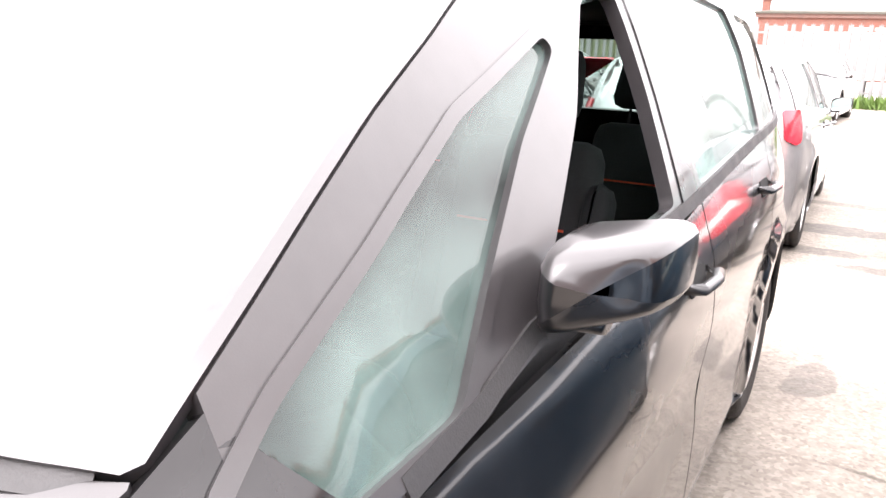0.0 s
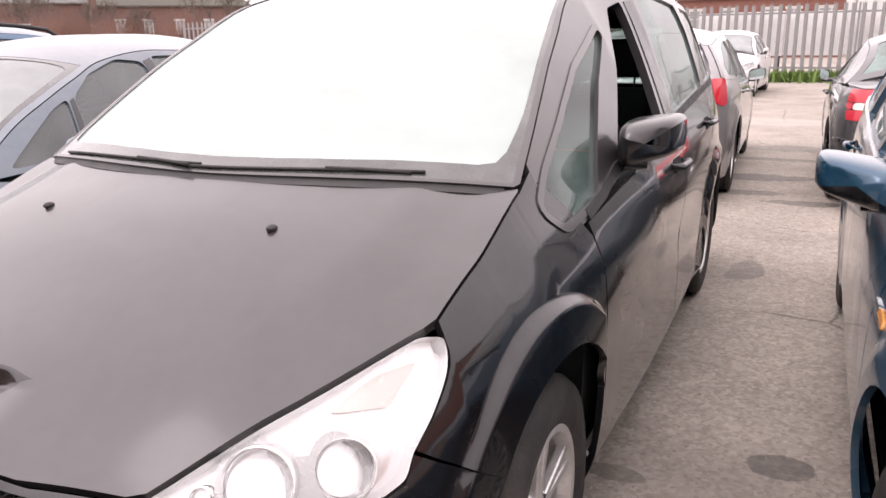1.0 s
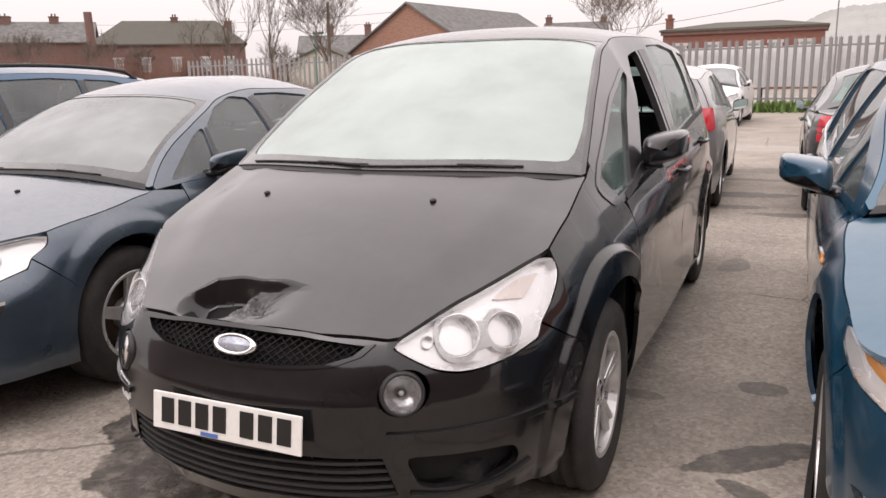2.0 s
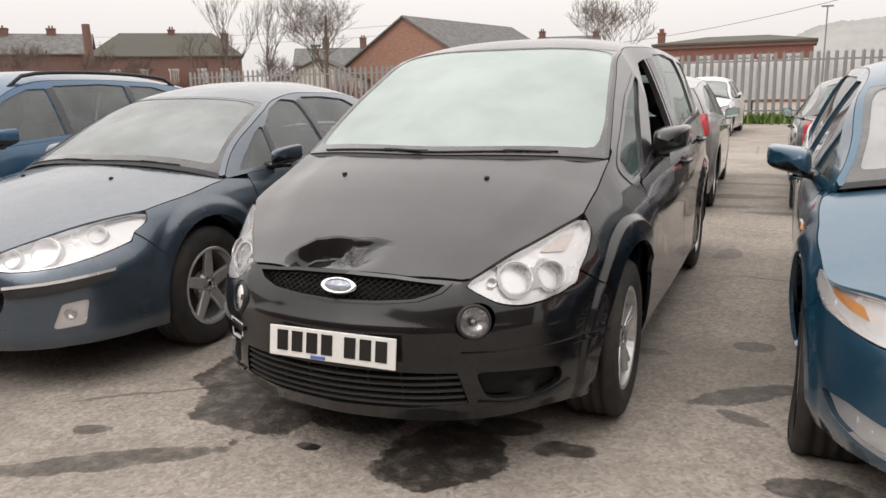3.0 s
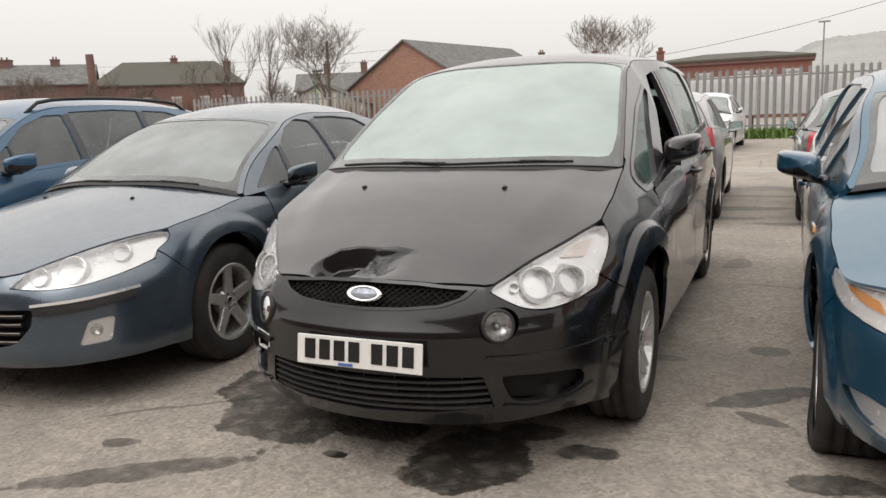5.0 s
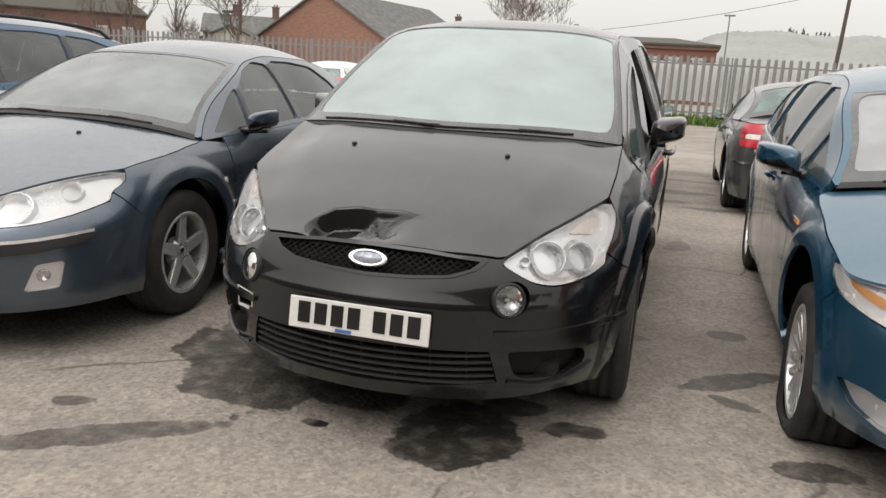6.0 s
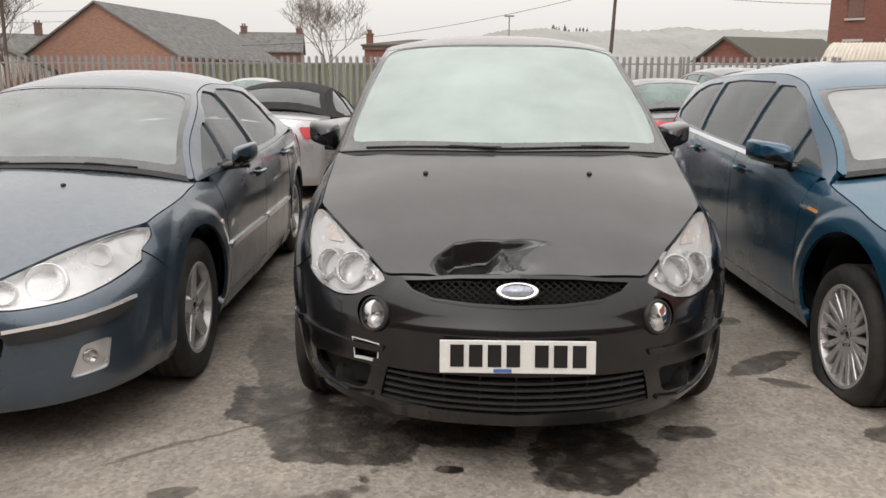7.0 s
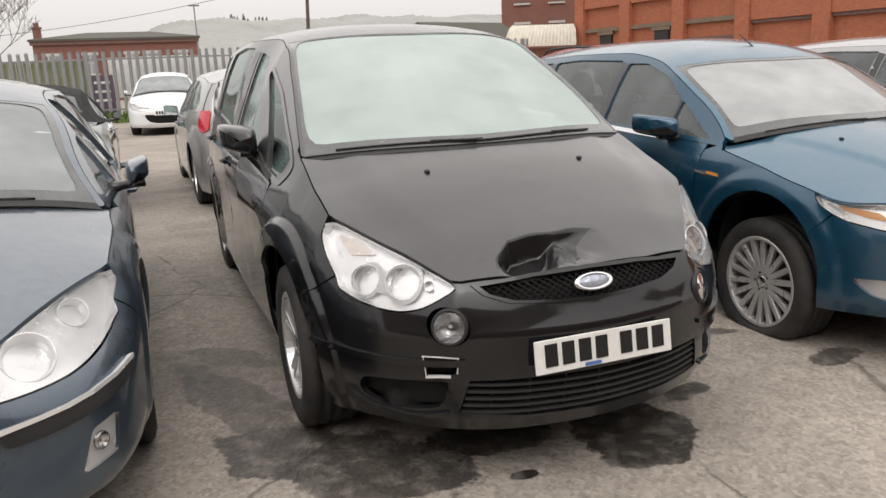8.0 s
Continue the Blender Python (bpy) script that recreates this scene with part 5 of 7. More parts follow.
for g in (1, -1):
    fog = disc("fog_lamp", B1, g * 0.496, 0.569, [(0.051, 0.002), (0.054, 0.006), (0.060, 0.003), (0.063, -0.006), (0.064, -0.03)], M_TRIM, carrier, 32)
    disc("fog_reflector", B1, g * 0.496, 0.569, [(0.0, -0.038), (0.022, -0.032), (0.042, -0.014), (0.052, 0.0)], M_FOG, fog, 32)
    disc("fog_lens", B1, g * 0.496, 0.569, [(0.0, 0.012), (0.024, 0.010), (0.042, 0.005), (0.052, 0.0)], G_LENS, fog, 32)
    disc("fog_bulb", B1, g * 0.496, 0.569, [(0.0, -0.012), (0.006, -0.014), (0.008, -0.026)], M_BEZEL, fog, 12)
    ol = [(0.455, 0.462), (0.60, 0.459), (0.75, 0.462), (0.86, 0.470), (0.865, 0.452), (0.75, 0.440), (0.60, 0.436), (0.46, 0.440)]
    panel("bumper_fold", rnd(B1.front(ol if g > 0 else flip(ol)), 0.006, 2), B1.side, M_CHAR, bump1, cell=0.04, lift=0.010, depth=0.014)
    ol = [(0.50, 0.262), (0.60, 0.238), (0.70, 0.250), (0.765, 0.285), (0.765, 0.305), (0.70, 0.268), (0.60, 0.256), (0.505, 0.276)]
    panel("intake_lip", rnd(B1.front(ol if g > 0 else flip(ol)), 0.006, 2), B1.side, M_CHAR, bump1, cell=0.04, lift=0.010, depth=0.014)
    # frame of the small fixed window and the edge of the wheel arch
    qo = rnd(B1.flank(Q1["windows"][0], 1), 0.022)
    big = grown(qo, 0.02)
    panel("quarter_window_frame", [(g * s, z) for s, z in big], B1.side, M_DEW, carrier, holes=[[(g * s, z) for s, z in qo]], cell=0.03, lift=0.004, depth=0.012)
    yy = np.linspace(1.30, 4.3, 20)
    panel("belt_seal", B1.flank([(y, Q1["belt"](y) + 0.002) for y in yy] + [(y, Q1["belt"](y) + 0.028) for y in yy[::-1]], g), B1.side, M_TRIM, carrier, cell=0.08, lift=0.006, depth=0.01)
jets(carrier, B1, [(-0.34, 0.705), (0.33, 0.705)])
for a, b, w2 in (((-0.578, 0.470), (-0.474, 0.466), 0.004), ((-0.476, 0.466), (-0.480, 0.413), 0.004), ((-0.57, 0.399), (-0.50, 0.402), 0.008), ((-0.575, 0.470), (-0.568, 0.400), 0.003)):
    v, f = ribbon([a, ((a[0] + b[0]) / 2, (a[1] + b[1]) / 2 + 0.002), b], B1, w2, 0.003, 0.01, abs(a[0] - b[0]) > 0.03)
    part("chipped_edge", v, f, M_BARE, bump1, "white chipped edge of a broken-out socket", smooth=False)
number_plate(carrier, 7, 0, -0.014, 0.466)
bm = bmesh.new()
box(bm, (0, 0.03, 0.05), (0.07, 0.05, 0.10), Matrix.Translation((0, 1.86, 1.47)), 0.015)
box(bm, (0, 0.14, 0.0), (0.22, 0.02, 0.06), Matrix.Translation((0, 1.86, 1.46)), 0.008)
bpart("rear_view_mirror", bm, M_TRIM, carrier)


def under_bonnet(x, y):
    p = B1.bonnet(x, y)
    p[..., 2] -= 0.03
    return p


panel("crumpled_metal", DENT, B1.bonnet, M_CHAR, carrier, holes=[DENT_SHADE_HOLE], cell=0.010, depth=0, lines=Q1["hood_lines"], label="crumpled glossy black edge of the bonnet")
# Near-black sheet below the hole gives the dent its shade by colour.
panel("dent_shade_sheet", [(-0.26, 0.17), (-0.26, 0.262), (-0.05, 0.262), (-0.05, 0.18)], under_bonnet, M_DARK, carrier, cell=0.02, depth=0)


# ---- slate-blue saloon ----
def saloon_body(dz=0.0):
    return Body(
        plan=[(0, 0), (0.3, 0.022), (0.52, 0.08), (0.66, 0.155), (0.765, 0.28), (0.835, 0.47), (0.875, 0.75), (0.895, 1.1), (0.905, 1.6), (0.905, 2.2), (0.89, 3.4), (0.84, 4.2), (0.72, 4.55), (0.4, 4.66), (0, 4.676)],
        stations=[(None, [(0.18, 0.06), (0.26, 0.0), (0.45, 0.0), (0.53, 0.012), (0.62, 0.07), (0.70, 0.15), (0.9, 0.4)]),
                  (0.25, [(0.18, 0.05), (0.26, 0.0), (0.48, 0.0), (0.57, 0.015), (0.66, 0.08), (0.75, 0.18), (0.9, 0.36)]),
                  (0.60, [(0.18, 0.05), (0.28, 0.01), (0.5, 0.0), (0.65, 0.01), (0.74, 0.04), (0.80, 0.08), (0.9, 0.19), (1.0, 0.32)]),
                  (1.28, [(0.18, 0.06), (0.3, 0.02), (0.5, 0.0), (0.7, 0.008), (0.80, 0.04), (0.88, 0.095), (1.0, 0.19), (1.2, 0.36)]),
                  (2.05, [(0.18, 0.06), (0.3, 0.02), (0.5, 0.006), (0.7, 0.0), (0.85, 0.015), (0.92, 0.04), (1.1, 0.15), (1.30, 0.32), (1.45, 0.5)]),
                  (3.0, [(0.18, 0.06), (0.3, 0.02), (0.5, 0.006), (0.72, 0.0), (0.88, 0.015), (0.96, 0.045), (1.1, 0.125), (1.32, 0.27), (1.45, 0.42)]),
                  (4.0, [(0.18, 0.06), (0.3, 0.02), (0.6, 0.0), (0.85, 0.02), (0.98, 0.07), (1.1, 0.18), (1.4, 0.42)]),
                  (4.66, [(0.18, 0.10), (0.35, 0.0), (0.7, 0.01), (0.9, 0.05), (1.0, 0.10), (1.3, 0.4)])],
        hood=([(0.0, 0.60), (0.08, 0.643), (0.3, 0.735), (0.6, 0.838), (0.9, 0.918), (1.15, 0.968), (1.4, 1.0)], [(0.0, 0.10), (0.3, 0.09), (0.65, 0.115), (1.0, 0.17), (1.31, 0.18)]),
        top=([(1.05, 0.935), (1.15, 0.985), (1.4, 1.115), (1.7, 1.252), (1.95, 1.345), (2.2, 1.40), (2.6, 1.44), (2.95, 1.445), (3.35, 1.40), (3.7, 1.285), (4.0, 1.13), (4.2, 1.02), (4.6, 0.8)], [(1.1, 0.33), (1.4, 0.32), (2.08, 0.33), (3.2, 0.33), (4.0, 0.22)]),
        cowl=(1.12, 0.29), head=(1.93, 0.45), wheels=(1.06, 3.785, 0.333), arch=0.372, flare=0.012,
        boot=([(3.9, 1.085), (4.1, 1.065), (4.4, 1.04), (4.6, 1.0), (4.7, 0.96)], [(3.9, 0.12), (4.6, 0.10)], 4.04))


def saloon_q(paint, **kw):
    q = dict(paint=paint, screen=G_SCREEN, glass=G_SIDE, pillar_w=0.035, frit=0.06, frit_side=0.03, sill=0.19, lip=0.185, seam=150,
             lamp_low=[(0.36, 0.588), (0.50, 0.572), (0.64, 0.582), (0.745, 0.614), (0.798, 0.655)], lamp_back=[(0.575, 0.69), (0.645, 0.735), (0.665, 0.768)],
             d0=1.50, d1=2.46, d2=3.36, belt=pchip([(1.2, 0.868), (1.5, 0.885), (2.4, 0.925), (3.3, 0.965), (4.2, 1.0)]), a_seam=1.33, tail_y=4.45, frame_end=3.98,
             bumper_holes=[], windows=[[(1.45, 0.905), (1.79, 0.925), (1.865, 1.155), (1.775, 1.118)], [(1.835, 0.930), (2.42, 0.955), (2.43, 1.30), (2.28, 1.315), (2.05, 1.25), (1.90, 1.16)],
                                       [(2.50, 0.96), (3.18, 0.985), (3.50, 1.06), (3.34, 1.19), (3.05, 1.30), (2.75, 1.325), (2.50, 1.325)]],
             pillars=[[(2.425, 0.955), (2.495, 0.96), (2.495, 1.315), (2.437, 1.30)], [(1.795, 0.927), (1.83, 0.93), (1.895, 1.155), (1.87, 1.145)]],
             tyre_w=0.215, spokes=(5, "broad"), mirror=(1.72, 0.975, 0.89, 0.995), mirror_h=0.115, mirror_mat=paint, rows=[(2.2, 0.45), (3.05, 0.47)], dash=0.90,
             backlight=(3.42, 3.96), tail_lamps=[([(4.30, 0.93), (4.52, 0.93), (4.58, 0.72), (4.36, 0.72)], M_REDLENS)])
    q.update(kw)
    return q


B2 = saloon_body()
B2.set_edge([(-0.1, 0.06), (0.0, 0.06), (0.30, 0.078), (0.39, 0.12), (0.505, 0.27), (0.63, 0.45), (0.785, 0.665), (0.812, 1.08), (0.80, 1.28), (0.79, 1.5)], 1.2)
MOUTH = rnd([(-0.485, 0.485), (0.485, 0.485), (0.465, 0.40), (0.38, 0.32), (0.2, 0.285), (-0.2, 0.285), (-0.38, 0.32), (-0.465, 0.40)], 0.03)
FOGP = rnd([(0.655, 0.298), (0.752, 0.308), (0.765, 0.425), (0.695, 0.415)], 0.012, 2)
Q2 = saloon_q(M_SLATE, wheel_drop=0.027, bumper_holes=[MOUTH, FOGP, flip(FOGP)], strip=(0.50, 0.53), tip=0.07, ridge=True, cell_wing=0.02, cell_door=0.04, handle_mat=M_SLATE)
saloon, bump2 = make_car("saloon_car", "slate-blue saloon car, wet and dusty, with a dented wing", "car", B2, Q2, pose(-2.262, -0.06, 0, 0, 0, 3.3))
for g, poly in B2.lamps:
    lamp_unit(saloon, B2, g, poly, [(0.56, 0.648, 0.066), (0.45, 0.628, 0.04), (0.68, 0.705, 0.042)], silver=M_LAMP)
backing("opening_shade_back", MOUTH, B2, 0.05, M_DARK, bump2)
for k in range(4):
    z0 = 0.325 + 0.042 * k
    v, f = ribbon([(x, z0) for x in np.linspace(-0.40 - 0.01 * k, 0.40 + 0.01 * k, 13)], B2, 0.012, -0.004, 0.03)
    part("grille_slat", v, f, M_TRIM, bump2, smooth=False)
    v, f = ribbon([(x, z0 + 0.008) for x in np.linspace(-0.40 - 0.01 * k, 0.40 + 0.01 * k, 13)], B2, 0.004, 0.0, 0.01)
    part("slat_edge", v, f, M_CHROME, bump2, smooth=False)
for g in (1, -1):
    P2 = FOGP if g > 0 else flip(FOGP)
    fog = panel("fog_lamp", B2.front(P2), B2.side, M_LAMP, saloon, cell=0.03, lift=-0.010, depth=0, label="chrome fog lamp")
    disc("fog_bulb", B2, g * 0.715, 0.365, [(0.0, -0.008), (0.014, -0.006), (0.022, -0.001), (0.026, 0.002), (0.029, -0.008)], M_REFLECT, fog, 24)
    panel("fog_cover", B2.front(P2), B2.side, G_LENS, fog, cell=0.04, lift=0.002, depth=0.02).visible_shadow = False
    ol = [(0.475, 0.505), (0.58, 0.512), (0.70, 0.522), (0.81, 0.542), (0.81, 0.500), (0.70, 0.470), (0.58, 0.458), (0.485, 0.455)]
    st = panel("bumper_strip", rnd(B2.front(ol if g > 0 else flip(ol)), 0.015, 2), B2.side, M_TRIM, bump2, cell=0.04, lift=0.012, depth=0.02)
    v, f = ribbon([(g * x, z) for x, z in ((0.475, 0.500), (0.53, 0.504), (0.58, 0.508), (0.64, 0.513), (0.70, 0.520), (0.76, 0.530), (0.81, 0.541))], B2, 0.014, 0.020, 0.02)
    part("chrome_strip", v, f, M_LAMP, st, "bright chrome strip", smooth=False)
    s0 = g * B2.at_y(1.40, 0.66)
    panel("side_repeater", circle(s0, 0.66, 0.016, 12), B2.side, M_PALEAMBER, saloon, cell=0.02, lift=0.006, depth=0.008)
jets(saloon, B2, [(-0.33, 0.93), (0.33, 0.93)])
bm = bmesh.new()
box(bm, (0, 2.02, 1.29), (0.24, 0.02, 0.07), None, 0.01)
bpart("rear_view_mirror", bm, M_TRIM, saloon)


# ---- deep-blue estate car ----
def estate_body():
    return Body(
        plan=[(0, 0), (0.3, 0.03), (0.56, 0.12), (0.75, 0.29), (0.86, 0.52), (0.91, 0.82), (0.932, 1.25), (0.943, 2.2), (0.935, 3.6), (0.88, 4.4), (0.75, 4.72), (0.4, 4.81), (0, 4.83)],
        stations=[(None, [(0.18, 0.06), (0.28, 0.0), (0.5, 0.0), (0.62, 0.03), (0.72, 0.09), (0.8, 0.16), (1.0, 0.4)]),
                  (0.28, [(0.18, 0.05), (0.28, 0.0), (0.52, 0.0), (0.64, 0.025), (0.73, 0.085), (0.82, 0.17), (1.0, 0.36)]),
                  (0.58, [(0.18, 0.05), (0.28, 0.01), (0.5, 0.0), (0.68, 0.012), (0.78, 0.055), (0.85, 0.115), (1.0, 0.28)]),
                  (1.30, [(0.18, 0.06), (0.3, 0.02), (0.5, 0.0), (0.7, 0.005), (0.82, 0.04), (0.93, 0.125), (1.05, 0.21), (1.2, 0.32)]),
                  (2.0, [(0.18, 0.06), (0.3, 0.02), (0.5, 0.006), (0.7, 0.0), (0.86, 0.012), (0.96, 0.05), (1.1, 0.12), (1.33, 0.26), (1.5, 0.40)]),
                  (3.2, [(0.18, 0.06), (0.3, 0.02), (0.5, 0.006), (0.74, 0.0), (0.92, 0.015), (1.01, 0.05), (1.2, 0.13), (1.38, 0.23), (1.5, 0.34)]),
                  (4.4, [(0.18, 0.06), (0.3, 0.02), (0.6, 0.0), (0.92, 0.02), (1.06, 0.06), (1.2, 0.12), (1.36, 0.22), (1.5, 0.36)]),
                  (4.80, [(0.18, 0.10), (0.35, 0.0), (0.7, 0.01), (0.95, 0.06), (1.2, 0.20), (1.4, 0.36), (1.5, 0.5)])],
        hood=([(0.0, 0.655), (0.08, 0.70), (0.3, 0.79), (0.6, 0.88), (0.9, 0.955), (1.15, 1.005), (1.4, 1.04)], [(0.0, 0.13), (0.3, 0.16), (0.6, 0.195), (1.0, 0.19), (1.31, 0.185)]),
        top=([(1.05, 0.965), (1.16, 1.015), (1.4, 1.137), (1.7, 1.283), (1.95, 1.395), (2.2, 1.462), (2.6, 1.51), (3.1, 1.522), (3.8, 1.502), (4.4, 1.44), (4.85, 1.35)], [(1.1, 0.33), (1.4, 0.30), (2.0, 0.24), (4.5, 0.24)]),
        cowl=(1.12, 0.33), head=(1.86, 0.36), wheels=(0.97, 3.82, 0.335), arch=0.378, flare=0.014)


def estate_q(paint, **kw):
    q = dict(paint=paint, screen=G_SCREEN, glass=G_SIDE, pillar_w=0.035, frit=0.07, frit_side=0.03, sill=0.19, lip=0.185, seam=146,
             lamp_low=[(0.42, 0.607), (0.55, 0.588), (0.67, 0.590), (0.78, 0.607), (0.842, 0.632)], lamp_back=[(0.555, 0.655), (0.625, 0.692), (0.66, 0.728)],
             d0=1.46, d1=2.50, d2=3.46, belt=pchip([(1.2, 0.885), (1.5, 0.91), (2.4, 0.955), (3.4, 1.005), (4.5, 1.06)]), a_seam=1.36, tail_y=4.5, frame_end=4.5,
             bumper_holes=[], windows=[[(1.47, 0.93), (1.78, 0.955), (1.78, 1.135)], [(1.80, 0.955), (2.47, 0.985), (2.47, 1.36), (2.28, 1.355), (1.98, 1.268), (1.80, 1.150)],
                                       [(2.56, 0.99), (3.40, 1.03), (3.42, 1.38), (3.1, 1.395), (2.56, 1.38)], [(3.50, 1.04), (4.25, 1.09), (4.33, 1.15), (4.10, 1.31), (3.85, 1.365), (3.50, 1.38)]],
             pillars=[[(1.782, 0.957), (1.798, 0.957), (1.798, 1.142), (1.782, 1.132)], [(2.476, 0.987), (2.554, 0.99), (2.554, 1.37), (2.476, 1.355)], [(3.408, 1.033), (3.494, 1.04), (3.494, 1.37), (3.426, 1.372)]],
             tyre_w=0.225, spokes=(18, "thin"), rim=0.73, corner=0.016, mirror=(1.71, 1.0, 0.885, 1.085), mirror_h=0.13, rows=[(2.2, 0.45), (3.1, 0.48)], dash=0.93,
             tail_holes=[[(-0.55, 1.05), (0.55, 1.05), (0.48, 1.33), (-0.48, 1.33)]], tail_lamps=[([(4.52, 1.12), (4.66, 1.12), (4.70, 0.80), (4.52, 0.80)], M_REDLENS)])
    q.update(kw)
    return q


B3 = estate_body()


def hood_lines(x, y):
    """Two raised lines that run from the windscreen towards the grille."""
    xc = 0.30 + 0.22 * np.clip(y, 0, 1.4)
    return -0.012 * sstep(xc - 0.02, xc + 0.06, np.abs(x)) * sstep(0.15, 0.5, y)


B3.crease = hood_lines
MOUTH3 = rnd([(-0.50, 0.46), (0.50, 0.46), (0.42, 0.24), (-0.42, 0.24)], 0.06)
FOG3 = rnd([(0.58, 0.252), (0.66, 0.256), (0.73, 0.274), (0.80, 0.305), (0.838, 0.372), (0.77, 0.380), (0.68, 0.358), (0.59, 0.345)], 0.012, 2)
Q3 = estate_q(M_BLUE, screen=G_PALE, wheel_drop=0.027, flat={-1: 0.252}, flat_drop={-1: 0.105}, ridge=True, cell_wing=0.02, cell_hood=0.025, hood_mat=M_BLUETOP, roof_mat=M_BLUETOP, bumper_holes=[MOUTH3, FOG3, flip(FOG3)], belt_trim=(1.75, 4.3))
estate, bump3 = make_car("estate_car", "deep-blue estate car with multi-spoke alloy wheels and chrome window line", "car", B3, Q3, pose(2.43, 0.03, 0, 0, 0, 0.5))
for g, poly in B3.lamps:
    lamp_unit(estate, B3, g, poly, [(0.60, 0.665, 0.046), (0.50, 0.66, 0.042)], amber=[(0.75, 0.645), (0.80, 0.655), (0.845, 0.676), (0.852, 0.700), (0.815, 0.695), (0.762, 0.684)])
backing("opening_shade_back", MOUTH3, B3, 0.05, M_DARK, bump3)
for k in range(4):
    z0 = 0.275 + 0.045 * k
    v, f = ribbon([(x, z0) for x in np.linspace(-0.43 - 0.015 * k, 0.43 + 0.015 * k, 13)], B3, 0.012, -0.004, 0.03)
    part("grille_slat", v, f, M_TRIM, bump3, smooth=False)
for g in (1, -1):
    P3 = FOG3 if g > 0 else flip(FOG3)
    fog = panel("fog_lamp", B3.front(P3), B3.side, M_LAMP, estate, cell=0.03, lift=-0.02, depth=0, label="bright fog lamp strip")
    panel("fog_cover", B3.front(P3), B3.side, G_LENS, fog, cell=0.04, lift=0.002, depth=0.02).visible_shadow = False
    panel("side_repeater", rnd(B3.flank([(1.27, 0.748), (1.37, 0.756), (1.37, 0.771), (1.28, 0.765)], g), 0.008), B3.side, M_AMBER, estate, cell=0.03, lift=0.006, depth=0.008, label="amber side repeater in a chrome vent")
    panel("repeater_trim", rnd(B3.flank([(1.375, 0.750), (1.46, 0.757), (1.46, 0.770), (1.375, 0.768)], g), 0.005), B3.side, M_CHROME, estate, cell=0.03, lift=0.006, depth=0.008)
jets(estate, B3, [(-0.4, 0.96), (0.4, 0.96)])
bm = bmesh.new()
tube(bm, [(0, 2.05, 1.41), (0, 2.22, 1.52)], 0.006, 0.003, 6)
bpart("aerial", bm, M_TRIM, estate)
bm = bmesh.new()
box(bm, (0, 1.95, 1.30), (0.24, 0.02, 0.07), None, 0.01)
bpart("rear_view_mirror", bm, M_TRIM, estate)


# ---- other parked cars ----
def simple_front(car, B, bump, bowls, amber=None, mouth=None):
    for g, poly in B.lamps:
        lamp_unit(car, B, g, poly, bowls, amber)
    if mouth:
        backing("opening_shade_back", mouth, B, 0.05, M_DARK, bump)
        for k in range(3):
            z0 = min(p[1] for p in mouth) + 0.045 + 0.05 * k
            v, f = ribbon([(x, z0) for x in np.linspace(-0.36, 0.36, 7)], B, 0.012, -0.004, 0.03)
            part("grille_slat", v, f, M_TRIM, bump, smooth=False)


def sized(m, sx, sy, sz):
    return m @ Matrix.Diagonal((sx, sy, sz, 1))


DETAIL[0] = 1.7
LAMPS3 = [(0.60, 0.665, 0.046), (0.50, 0.66, 0.042)]
LAMPS2 = [(0.56, 0.655, 0.055), (0.68, 0.71, 0.035)]
B4 = estate_body()
car4, bp4 = make_car("estate_car", "mid-blue tall estate car with black roof rails", "car", B4, estate_q(M_BLUE2, wheel_drop=0.027, bumper_holes=[MOUTH3], spokes=(5, "broad"), rim=0.67, mirror=(1.66, 1.0, 0.93, 1.08)), sized(pose(-5.0, 0.2, 0, 0, 0, 3.0), 0.95, 0.93, 1.05))
simple_front(car4, B4, bp4, LAMPS3, None, MOUTH3)
roof_rails(car4, B4, 2.15, 4.3, 0.06, 0.045)

B5 = estate_body()
car5, bp5 = make_car("estate_car", "silver-grey hatchback with red corner tail lamps", "car", B5, estate_q(M_SILVER, glass=G_GREEN, spokes=(5, "broad"), rim=0.67, bumper_holes=[MOUTH3],
                     tail_lamps=[([(4.45, 1.07), (4.64, 1.07), (4.68, 0.88), (4.58, 0.84), (4.50, 0.86)], M_REDLENS)], tail_holes=[[(-0.56, 1.07), (0.56, 1.07), (0.48, 1.36), (-0.48, 1.36)]]), sized(pose(-0.33, 10.55, 0, 0, 0, 182.2), 0.90, 0.93, 0.98))
simple_front(car5, B5, bp5, LAMPS3, None, MOUTH3)

B6 = saloon_body()
car6, bp6 = make_car("saloon_car", "dark grey saloon car with wide red tail lamps", "car", B6, saloon_q(M_DGREY, glass=G_GREEN, bumper_holes=[MOUTH], tail_lamps=[([(4.36, 0.97), (4.56, 0.97), (4.64, 0.95), (4.645, 0.875), (4.40, 0.875)], M_REDLENS), ([(4.40, 0.87), (4.50, 0.87), (4.50, 0.82), (4.43, 0.82)], M_REDLENS), ([(4.505, 0.87), (4.645, 0.87), (4.645, 0.82), (4.505, 0.82)], M_PALEAMBER), ([(4.43, 0.815), (4.645, 0.815), (4.64, 0.73), (4.46, 0.74)], M_REDLENS)]), sized(pose(2.20, 10.85, 0, 0, 0, 180.6), 0.98, 1.0, 1.0))
simple_front(car6, B6, bp6, LAMPS2, None, MOUTH)
for g in (1, -1):
    pts = [(B6.at_y(y, z), z) for y, z in ((4.25, 0.56), (4.66, 0.56), (4.66, 0.585), (4.25, 0.585))]
    panel("bumper_strip", pts if g > 0 else [(2 * B6.end - s, z) for s, z in pts], B6.tail, M_CHROME, car6, cell=0.06, lift=0.014, depth=0.016)

